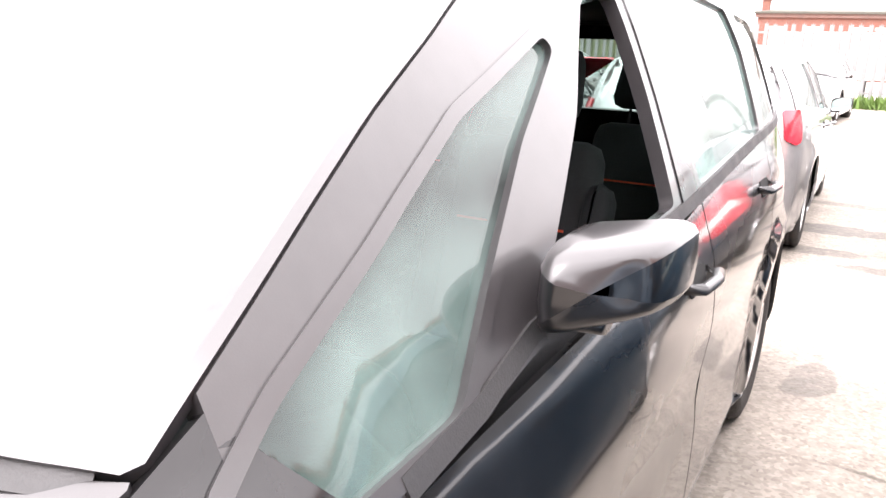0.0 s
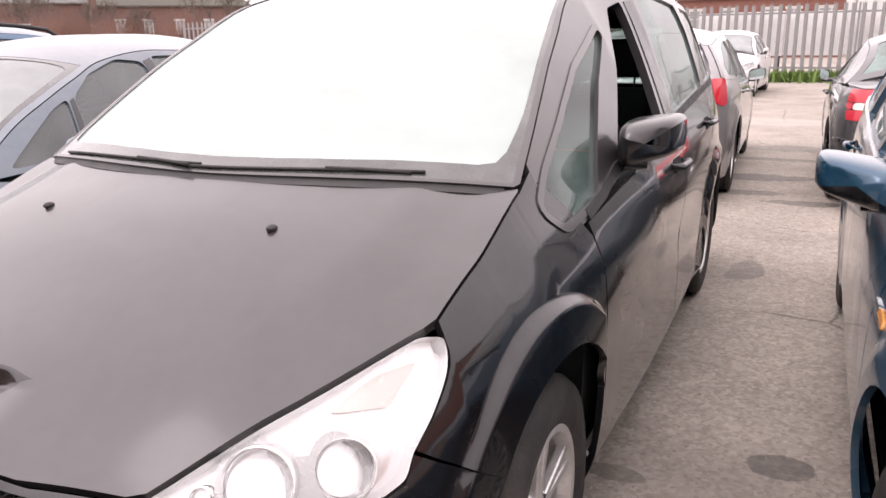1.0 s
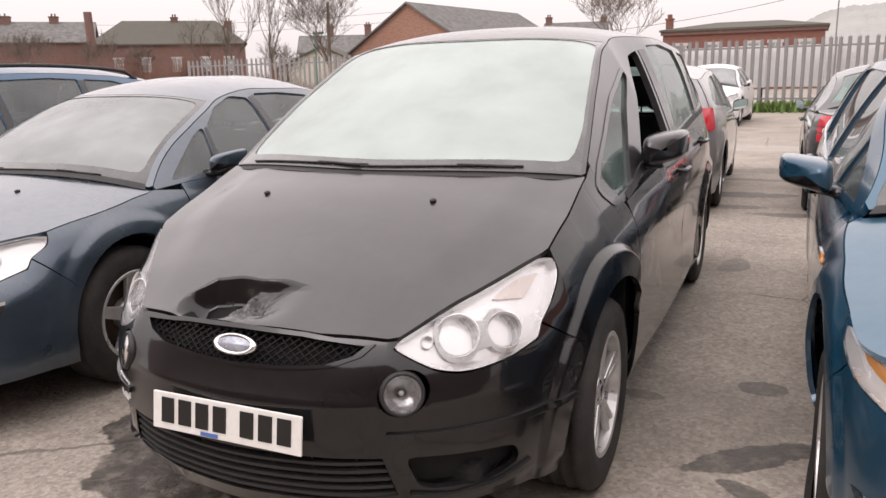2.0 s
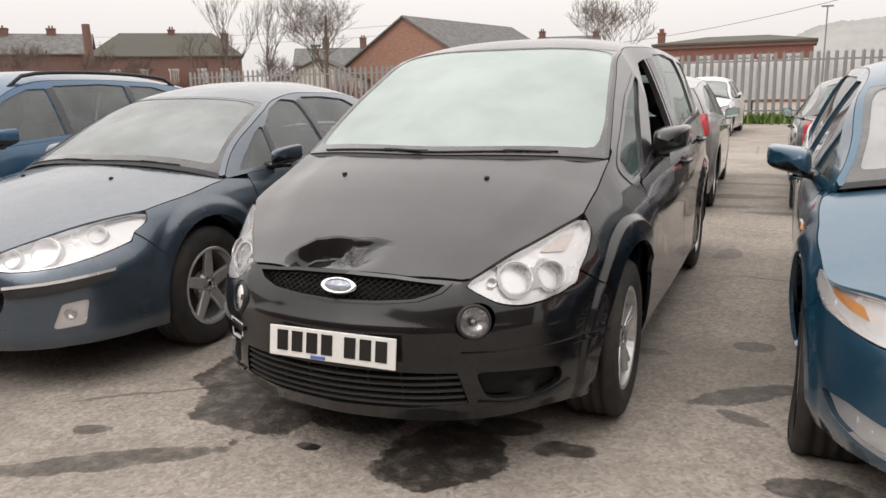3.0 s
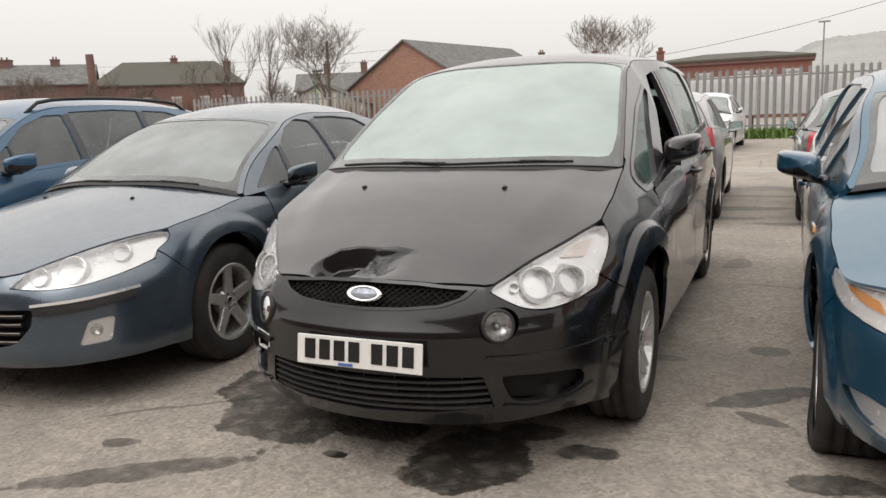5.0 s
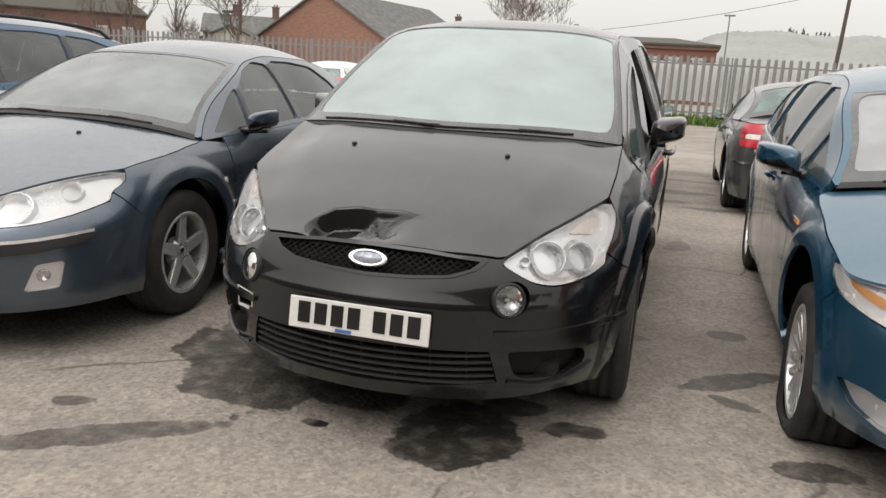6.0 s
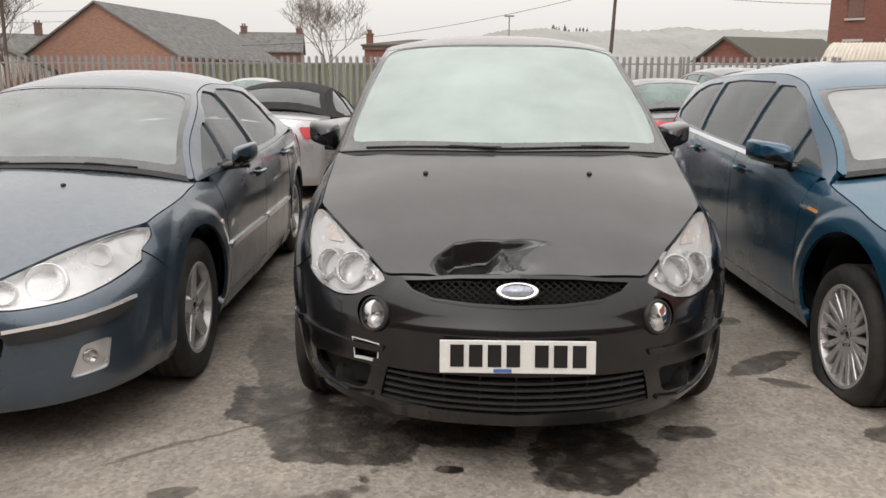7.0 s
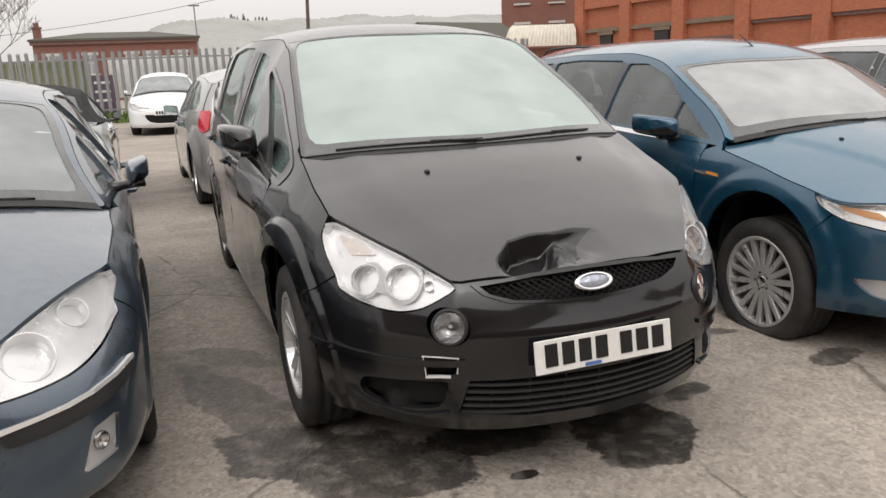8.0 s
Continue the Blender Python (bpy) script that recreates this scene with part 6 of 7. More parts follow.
B7 = saloon_body()
car7, bp7 = make_car("convertible_car", "silver convertible car with a black canvas soft top", "car", B7, saloon_q(M_SILVER2, tail_lamps=[([(4.48, 0.90), (4.60, 0.90), (4.62, 0.76), (4.50, 0.76)], M_REDLENS)], glass=G_SIDE, roof_mat=M_CANVAS, roof_name="soft_top", pillar=M_CANVAS, bumper_holes=[MOUTH], spokes=(5, "star"), backlight=(3.5, 3.9)), sized(pose(-2.80, 11.05, 0, 0, 0, 181.8), 0.96, 1.0, 0.96))
simple_front(car7, B7, bp7, LAMPS2, None, MOUTH)

B8 = saloon_body()
car8, bp8 = make_car("saloon_car", "white saloon car facing the yard with a dark grille", "car", B8, saloon_q(M_WHITE, bumper_holes=[MOUTH], glass=G_SIDE), sized(pose(-1.15, 18.7, 0, 0, 0, -2), 1.05, 1.0, 1.09))
simple_front(car8, B8, bp8, LAMPS2, None, MOUTH)
number_plate(car8, 7, 0, -0.01, 0.52)

DETAIL[0] = 2.4
B9 = estate_body()
car9, bp9 = make_car("estate_car", "pale silver-green hatchback beside the blue estate", "car", B9, estate_q(M_SILVER, wheel_drop=0.02, bumper_holes=[MOUTH3], spokes=(5, "broad"), rim=0.67), sized(pose(5.15, 0.7, 0, 0, 0, 0), 0.93, 0.9, 0.99))
simple_front(car9, B9, bp9, LAMPS3, None, MOUTH3)
B10 = estate_body()
car10, bp10 = make_car("estate_car", "red estate car with dark roof rails, mostly hidden", "car", B10, estate_q(M_RED, bumper_holes=[MOUTH3], spokes=(5, "broad"), rim=0.67), sized(pose(5.0, 11.2, 0, 0, 0, 180), 0.97, 0.97, 1.06))
simple_front(car10, B10, bp10, LAMPS3, None, MOUTH3)
roof_rails(car10, B10, 2.2, 4.3, 0.06, 0.05)
B11 = estate_body()
car11, bp11 = make_car("off_road_car", "dark off-road estate car, tall, with pale misted glass", "car", B11, estate_q(M_DGREY, glass=G_GREEN, bumper_holes=[MOUTH3], spokes=(5, "broad"), rim=0.67), sized(pose(4.9, 17.4, 0, 0, 0, 185), 0.98, 0.9, 1.14))
simple_front(car11, B11, bp11, LAMPS3, None, MOUTH3)
B12 = saloon_body()
car12, bp12 = make_car("saloon_car", "silver saloon car with misted glass by the fence", "car", B12, saloon_q(M_SILVER, glass=G_GREEN, screen=G_MIST, bumper_holes=[MOUTH]), sized(pose(-5.2, 17.6, 0, 0, 0, 184), 0.97, 1.0, 1.03))
simple_front(car12, B12, bp12, LAMPS2, None, MOUTH)
B13 = estate_body()
car13, bp13 = make_car("small_car", "small white hatchback with misted green glass", "car", B13, estate_q(M_WHITE, glass=G_GREEN, bumper_holes=[MOUTH3], spokes=(5, "broad"), rim=0.67), sized(pose(-7.6, 17.6, 0, 0, 0, 186), 0.88, 0.78, 0.95))
simple_front(car13, B13, bp13, LAMPS3, None, MOUTH3)
DETAIL[0] = 1.0


# ---- ground ----
def ground_material():
    m = mat("worn_concrete", (0.345, 0.305, 0.262), 0.85, 0, 0.26, 1.4, 0.8, 42, dirt=(0.17, 0.15, 0.13), dscale=0.45, damt=0.5)
    n, l = m.node_tree.nodes, m.node_tree.links
    b = n["Principled BSDF"]
    base = b.inputs["Base Color"].links[0].from_socket
    co = n.new("ShaderNodeTexCoord")
    # fine stones in the worn surface
    vo = n.new("ShaderNodeTexVoronoi")
    vo.inputs["Scale"].default_value = 62
    l.new(co.outputs["Object"], vo.inputs["Vector"])
    vr = n.new("ShaderNodeMapRange")
    vr.inputs["From Min"].default_value, vr.inputs["From Max"].default_value = 0.0, 1.0
    vr.inputs["To Min"].default_value, vr.inputs["To Max"].default_value = 0.55, 1.5
    l.new(vo.outputs["Color"], vr.inputs["Value"])
    mx = n.new("ShaderNodeMix")
    mx.data_type, mx.blend_type = "RGBA", "MULTIPLY"
    mx.inputs["Factor"].default_value = 0.62
    l.new(base, mx.inputs["A"])
    l.new(vr.outputs["Result"], mx.inputs["B"])
    base = mx.outputs["Result"]
    # uneven edges for the dark patches
    w1, w2 = n.new("ShaderNodeTexNoise"), n.new("ShaderNodeTexNoise")
    w1.inputs["Scale"].default_value, w1.inputs["Detail"].default_value = 3.2, 7
    w1.inputs["Roughness"].default_value = 0.62
    l.new(co.outputs["Object"], w1.inputs["Vector"])
    w2.inputs["Scale"].default_value, w2.inputs["Detail"].default_value = 14, 4
    l.new(co.outputs["Object"], w2.inputs["Vector"])
    total = None
    # oil and water stains, then painted shade: x, y, half length, half width, turn, strength
    stains_and_shade = [(-0.80, 0.48, 0.52, 0.25, -46, 0.9), (-0.58, 0.30, 0.26, 0.17, -20, 0.9), (-1.13, 1.22, 0.50, 0.16, -68, 0.65), (-0.20, 0.47, 0.26, 0.16, 0, 1.0), (0.31, 0.27, 0.25, 0.30, 0, 1.0),
              (0.45, 0.62, 0.14, 0.10, 0, 0.9), (0.69, 0.485, 0.14, 0.085, 14, 0.9), (-0.23, 0.135, 0.065, 0.042, 0, 1.1), (-0.92, -0.29, 0.44, 0.085, 36, 0.75), (-1.18, -0.08, 0.09, 0.05, 20, 0.7),
              (1.31, 1.31, 0.30, 0.085, 36, 0.85), (1.33, 1.05, 0.13, 0.05, -25, 0.75), (1.32, 2.0, 0.10, 0.07, 15, 0.7), (1.62, 0.53, 0.17, 0.09, 5, 0.85), (0.85, 7.85, 0.50, 0.20, 4, 0.75), (0.72, 6.95, 0.42, 0.13, 5, 0.7), (1.27, 6.6, 0.36, 0.12, 5, 0.7), (0.95, 9.2, 0.7, 0.12, 0, 0.5), (1.0, 4.3, 0.10, 0.22, 0, 0.5), (-1.15, 3.4, 0.12, 0.5, 10, 0.5),
              (-1.10, 1.80, 0.30, 0.10, -50, 0.6), (-1.62, 2.70, 0.14, 0.16, 0, 0.7), (0.82, 1.75, 0.10, 0.05, 0, 0.5), (-1.05, 5.6, 0.5, 0.2, 20, 0.5), (-1.0, 8.2, 0.6, 0.25, 0, 0.5), (0.9, 10.2, 0.9, 0.3, 0, 0.45),
              # Under the near cars and in the lane between: shade painted dark.
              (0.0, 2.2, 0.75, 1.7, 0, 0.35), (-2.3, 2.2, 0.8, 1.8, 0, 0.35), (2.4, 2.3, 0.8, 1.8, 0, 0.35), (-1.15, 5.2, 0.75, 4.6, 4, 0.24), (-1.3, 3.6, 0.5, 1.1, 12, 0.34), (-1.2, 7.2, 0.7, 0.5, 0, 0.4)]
    for x, y, rx, ry, turn, amt in stains_and_shade:
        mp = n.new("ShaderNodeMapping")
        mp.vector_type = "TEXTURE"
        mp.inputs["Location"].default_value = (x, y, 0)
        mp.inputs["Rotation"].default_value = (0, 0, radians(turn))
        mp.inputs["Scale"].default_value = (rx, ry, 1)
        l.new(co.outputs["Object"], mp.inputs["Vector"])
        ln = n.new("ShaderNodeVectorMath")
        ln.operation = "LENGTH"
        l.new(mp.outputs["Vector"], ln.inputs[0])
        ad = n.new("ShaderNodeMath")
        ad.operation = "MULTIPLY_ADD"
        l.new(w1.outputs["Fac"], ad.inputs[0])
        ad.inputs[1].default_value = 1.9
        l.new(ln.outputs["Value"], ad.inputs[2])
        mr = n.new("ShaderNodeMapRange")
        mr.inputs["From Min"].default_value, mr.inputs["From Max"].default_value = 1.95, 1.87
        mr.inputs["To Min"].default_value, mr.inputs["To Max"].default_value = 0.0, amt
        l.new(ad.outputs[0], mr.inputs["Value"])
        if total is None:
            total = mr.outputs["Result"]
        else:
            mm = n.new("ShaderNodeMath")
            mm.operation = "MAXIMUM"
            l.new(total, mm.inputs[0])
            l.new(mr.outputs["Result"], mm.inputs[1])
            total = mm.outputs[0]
    # scattered pale chips, a pale streak across the lane and hairline cracks
    def blend(value, base, rgb):
        k = n.new("ShaderNodeMix")
        k.data_type = "RGBA"
        k.inputs["B"].default_value = (*rgb, 1)
        l.new(value, k.inputs["Factor"])
        l.new(base, k.inputs["A"])
        return k.outputs["Result"]

    def ranged(value, a, b, lo, hi):
        k = n.new("ShaderNodeMapRange")
        k.inputs["From Min"].default_value, k.inputs["From Max"].default_value = a, b
        k.inputs["To Min"].default_value, k.inputs["To Max"].default_value = lo, hi
        l.new(value, k.inputs["Value"])
        return k.outputs["Result"]

    def times(a, b):
        k = n.new("ShaderNodeMath")
        k.operation = "MULTIPLY"
        l.new(a, k.inputs[0])
        l.new(b, k.inputs[1])
        return k.outputs[0]
    v2, w3 = n.new("ShaderNodeTexVoronoi"), n.new("ShaderNodeTexNoise")
    v2.inputs["Scale"].default_value = 21
    w3.inputs["Scale"].default_value, w3.inputs["Detail"].default_value = 0.9, 5
    l.new(co.outputs["Object"], v2.inputs["Vector"])
    l.new(co.outputs["Object"], w3.inputs["Vector"])
    base = blend(times(ranged(v2.outputs["Distance"], 0.16, 0.10, 0.0, 0.75), ranged(w3.outputs["Fac"], 0.45, 0.6, 0.0, 1.0)), base, (0.42, 0.39, 0.35))
    base = blend(ranged(w3.outputs["Fac"], 0.50, 0.34, 0.0, 0.45), base, (0.12, 0.107, 0.093))
    mp = n.new("ShaderNodeMapping")
    mp.vector_type = "TEXTURE"
    mp.inputs["Location"].default_value, mp.inputs["Scale"].default_value = (0.4, 13.7, 0), (1.7, 0.75, 1)
    l.new(co.outputs["Object"], mp.inputs["Vector"])
    ln = n.new("ShaderNodeVectorMath")
    ln.operation = "LENGTH"
    l.new(mp.outputs["Vector"], ln.inputs[0])
    base = blend(ranged(ln.outputs["Value"], 1.0, 0.6, 0.0, 0.55), base, (0.40, 0.37, 0.33))
    v3 = n.new("ShaderNodeTexVoronoi")
    v3.feature = "DISTANCE_TO_EDGE"
    v3.inputs["Scale"].default_value = 0.55
    wob = n.new("ShaderNodeMix")
    wob.data_type = "VECTOR"
    wob.inputs["Factor"].default_value = 0.12
    l.new(co.outputs["Object"], wob.inputs["A"])
    l.new(w1.outputs["Color"], wob.inputs["B"])
    l.new(wob.outputs["Result"], v3.inputs["Vector"])
    base = blend(times(ranged(v3.outputs["Distance"], 0.006, 0.002, 0.0, 0.6), ranged(w3.outputs["Fac"], 0.48, 0.56, 0.0, 1.0)), base, (0.05, 0.043, 0.036))
    sp = n.new("ShaderNodeMapRange")
    sp.inputs["From Min"].default_value, sp.inputs["From Max"].default_value = 0.30, 0.55
    sp.inputs["To Min"].default_value, sp.inputs["To Max"].default_value = 0.55, 1.0
    l.new(w2.outputs["Fac"], sp.inputs["Value"])
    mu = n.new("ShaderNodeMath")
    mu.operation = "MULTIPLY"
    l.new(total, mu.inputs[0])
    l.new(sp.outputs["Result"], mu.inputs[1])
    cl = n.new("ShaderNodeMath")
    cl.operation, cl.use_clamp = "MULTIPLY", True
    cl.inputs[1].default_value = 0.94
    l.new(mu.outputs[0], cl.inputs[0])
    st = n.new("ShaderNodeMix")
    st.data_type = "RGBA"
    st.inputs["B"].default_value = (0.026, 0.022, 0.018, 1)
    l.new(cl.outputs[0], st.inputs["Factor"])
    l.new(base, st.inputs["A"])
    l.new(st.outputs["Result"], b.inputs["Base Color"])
    rr = n.new("ShaderNodeMapRange")
    rr.inputs["To Min"].default_value, rr.inputs["To Max"].default_value = 0.85, 0.45
    l.new(cl.outputs[0], rr.inputs["Value"])
    l.new(rr.outputs["Result"], b.inputs["Roughness"])
    return m


M_GROUND = ground_material()
DIP = ((-300, -0.028), (0.5, -0.028), (1.2, -0.026), (2.4, -0.008), (3.4, 0.0), (1500, 0.0))
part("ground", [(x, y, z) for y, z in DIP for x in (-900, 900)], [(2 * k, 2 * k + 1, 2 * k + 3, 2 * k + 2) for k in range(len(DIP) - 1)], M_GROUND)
tagged(bpy.data.objects["ground"], "worn grey oil-stained concrete yard with painted shade under and between cars", "ground", kind="structure")

# ---- fence ----
M_GALV = mat("galvanised_steel", (0.25, 0.25, 0.252), 0.6, 0.15, 0.2, 6, dirt=(0.2, 0.19, 0.17), damt=0.4)
M_BOARD = mat("white_boards", (0.82, 0.82, 0.81), 0.6, 0, 0.08, 1.5, dirt=(0.55, 0.53, 0.48), damt=0.3)
M_MOSSY = mat("mossy_boards", (0.25, 0.28, 0.165), 0.8, 0, 0.25, 2.5, 0.2, 30, dirt=(0.30, 0.31, 0.25), damt=0.6, dscale=1.5)
M_GREEN = mat("weeds", (0.10, 0.17, 0.035), 0.7, 0, 0.4, 3)
FY, FH = 27.4, 2.44
fence = tagged(new("palisade_fence", None), "galvanised steel palisade fence with pointed pales", "fence")
fence.matrix_basis = pose(0, FY, 0)


def pale_mesh():
    me = bpy.data.meshes.new("pale")
    w = 0.06
    V, F = [], []
    for z in (0.06, FH - 0.16):
        V += [(-w, 0.0, z), (-w * 0.4, -0.018, z), (w * 0.4, -0.018, z), (w, 0.0, z)]
    V += [(-w * 0.95, -0.004, FH - 0.04), (0, -0.018, FH), (w * 0.95, -0.004, FH - 0.04), (-w * 0.35, -0.018, FH - 0.09), (w * 0.35, -0.018, FH - 0.09)]
    F += [(0, 1, 5, 4), (1, 2, 6, 5), (2, 3, 7, 6), (4, 11 - 0, 8, 8)[:3], (5, 6, 12, 11), (11, 12, 9), (7, 10, 12), (4, 5, 11), (6, 7, 12)]
    me.from_pydata(V, [], [f for f in F if len(set(f)) == len(f)])
    me.materials.append(M_GALV)
    return me


pm = pale_mesh()
for x in np.arange(-25.4, 13.2, 0.262):
    o = new("pale", pm)
    o.parent = fence
    o.location = (float(x), 0, random.uniform(-0.012, 0.012))
    o.rotation_euler = (0, random.uniform(-0.012, 0.012), 0)
for z in (0.42, FH - 0.32):
    bm = bmesh.new()
    box(bm, (-6.15, 0.025, z), (38.7, 0.04, 0.06), None, 0.006)
    bpart("rail", bm, M_GALV, fence)
for x in np.arange(-25.5, 13.2, 2.75):
    bm = bmesh.new()
    box(bm, (float(x), 0.07, FH / 2 - 0.03), (0.06, 0.09, FH - 0.04), None, 0.006)
    bpart("post", bm, M_GALV, fence)


def boards(name, x0, x1, z0, z1, y, step, material, label):
    th = tagged(new(name, None), label, "boarding")
    th.matrix_basis = pose(0, y, 0)
    x = x0
    while x < x1:
        bm = bmesh.new()
        box(bm, (x + step / 2, random.uniform(-0.01, 0.01), (z0 + z1) / 2), (step - 0.012, 0.025, z1 - z0 + random.uniform(-0.04, 0.04)), None, 0.004)
        bpart("board", bm, material, th)
        x += step
    for xx in np.arange(x0 + 0.2, x1, 2.4):
        bm = bmesh.new()
        box(bm, (float(xx), 0.06, z1 / 2), (0.08, 0.08, z1), None, 0.005)
        bpart("board_post", bm, M_TRIM, th)
    return th


boards("white_boarding", -2.8, 11.5, 0.80, 2.17, FY + 0.4, 0.9, M_BOARD, "white boarding behind the steel fence")
boards("wooden_boarding", -10.9, -3.45, 0.05, 2.12, FY + 0.16, 0.22, M_MOSSY, "green-stained wooden boarding behind the fence")
# things against the fence
bm = bmesh.new()
box(bm, (-3.8, FY - 0.6, 0.22), (0.55, 0.4, 0.44), None, 0.03, (1.08, 1.08))
tagged(bpart("plastic_crate", bm, mat("blue_plastic", (0.03, 0.2, 0.4), 0.5, 0, 0.2, 5)), "blue plastic crate on the ground by the fence", "crate")

bm = bmesh.new()
box(bm, (-3.05, FY + 0.14, 0.85), (0.75, 0.04, 1.5), None, 0.01)
sg = tagged(bpart("notice_board", bm, mat("faded_mauve_board", (0.13, 0.09, 0.125), 0.6, 0, 0.3, 8)), "faded mauve notice board behind the fence", "sign")
for k in range(3):
    bm = bmesh.new()
    box(bm, (-3.05, FY + 0.112, 0.75 + 0.3 * k), (0.5, 0.01, 0.08), None, 0.0)
    bpart("text_bar", bm, M_BOARD, sg)

# weeds along the fence foot
bm = bmesh.new()
for i in range(2600):
    x = random.gauss(-0.6, 2.2) if i % 4 else random.uniform(-14, 12)
    y = FY - abs(random.gauss(0.0, 0.45)) - 0.05
    h = random.uniform(0.08, 0.34) * (1.25 if -3.5 < x < 2.5 else 0.5)
    a = random.uniform(0, 6.28)
    w, ln = random.uniform(0.015, 0.05), random.uniform(0.0, 0.16)
    dx, dy = math.cos(a), math.sin(a)
    v = [bm.verts.new(p) for p in ((x - dy * w, y + dx * w, 0), (x + dy * w, y - dx * w, 0), (x + dx * ln + dy * w * 0.7, y + dy * ln - dx * w * 0.7, h * 0.7), (x + dx * ln * 1.6, y + dy * ln * 1.6, h), (x + dx * ln - dy * w * 0.7, y + dy * ln + dx * w * 0.7, h * 0.7))]
    bm.faces.new(v)
tagged(bpart("weeds", bm, M_GREEN), "bright green weeds along the fence foot", "weeds", kind="stuff")


# ---- unseen wall added on the near side to darken reflections ----
# Stands behind the camera; added so bumpers and paint mirror something dark.
unseen_wall = bmesh.new()
box(unseen_wall, (0, -9.0, 2.6), (60, 0.4, 5.2), None, 0.02)
box(unseen_wall, (0, -9.0, 5.28), (60.2, 0.55, 0.16), None, 0.03)


# ---- buildings ----
def brick_mat(name, c1, c2, mortar, dirt):
    m = mat(name, c1, 0.9, 0, 0.25, 0.6, 0.2, 20, dirt=dirt, dscale=0.6, damt=0.6)
    n, l = m.node_tree.nodes, m.node_tree.links
    b = n["Principled BSDF"]
    base = b.inputs["Base Color"].links[0].from_socket
    co, br = n.new("ShaderNodeTexCoord"), n.new("ShaderNodeTexBrick")
    mp = n.new("ShaderNodeMapping")
    mp.inputs["Rotation"].default_value = (radians(90), 0, 0)
    l.new(co.outputs["Object"], mp.inputs["Vector"])
    l.new(mp.outputs["Vector"], br.inputs["Vector"])
    br.inputs["Scale"].default_value = 1.0
    br.inputs["Brick Width"].default_value, br.inputs["Row Height"].default_value, br.inputs["Mortar Size"].default_value = 0.225, 0.075, 0.01
    br.inputs["Color1"].default_value, br.inputs["Color2"].default_value, br.inputs["Mortar"].default_value = (1, 1, 1, 1), (*[a / b2 for a, b2 in zip(c2, c1)], 1), (*[a / b2 for a, b2 in zip(mortar, c1)], 1)
    mx = n.new("ShaderNodeMix")
    mx.data_type, mx.blend_type = "RGBA", "MULTIPLY"
    mx.inputs["Factor"].default_value = 1
    l.new(base, mx.inputs["A"])
    l.new(br.outputs["Color"], mx.inputs["B"])
    l.new(mx.outputs["Result"], b.inputs["Base Color"])
    return m


M_BRICK = brick_mat("orange_brick", (0.44, 0.195, 0.115), (0.33, 0.135, 0.082), (0.30, 0.25, 0.21), (0.22, 0.13, 0.10))
M_BRICKR = brick_mat("red_brick", (0.266, 0.078, 0.052), (0.207, 0.059, 0.041), (0.207, 0.148, 0.118), (0.148, 0.074, 0.059))
M_BRICKP = brick_mat("brown_brick", (0.200, 0.096, 0.074), (0.163, 0.074, 0.059), (0.192, 0.148, 0.126), (0.118, 0.074, 0.067))
M_BRICKB = brick_mat("bright_red_brick", (0.444, 0.130, 0.056), (0.385, 0.104, 0.048), (0.370, 0.178, 0.111), (0.333, 0.104, 0.052))
tagged(bpart("wall_south_unseen", unseen_wall, M_BRICKP), "unseen dark brown-brick wall added behind the camera to darken reflections", "wall", kind="structure")
M_SLATE_ROOF = mat("mossy_slate", (0.105, 0.103, 0.10), 0.85, 0, 0.4, 1.6, 0.6, 12, dirt=(0.24, 0.235, 0.22), dscale=2.2, damt=0.75)
M_ROOFG = mat("greenish_roof", (0.092, 0.088, 0.072), 0.85, 0, 0.25, 1.0, 0.3, 10)
M_STAIN = mat("weathered_stone_band", (0.17, 0.135, 0.10), 0.85, 0, 0.3, 2.0, dirt=(0.24, 0.15, 0.09), dscale=1.0, damt=0.5)
M_STONE = mat("pale_stone", (0.5, 0.485, 0.45), 0.8, 0, 0.12, 3)
M_PANE = mat("dull_pane", (0.30, 0.32, 0.33), 0.15, 0, 0.3, 1)
M_CREAM = mat("cream_sheeting", (0.62, 0.59, 0.50), 0.7, 0, 0.2, 3, 0.3, 6)
M_POLE = mat("weathered_pole", (0.10, 0.075, 0.06), 0.85, 0, 0.25, 4)


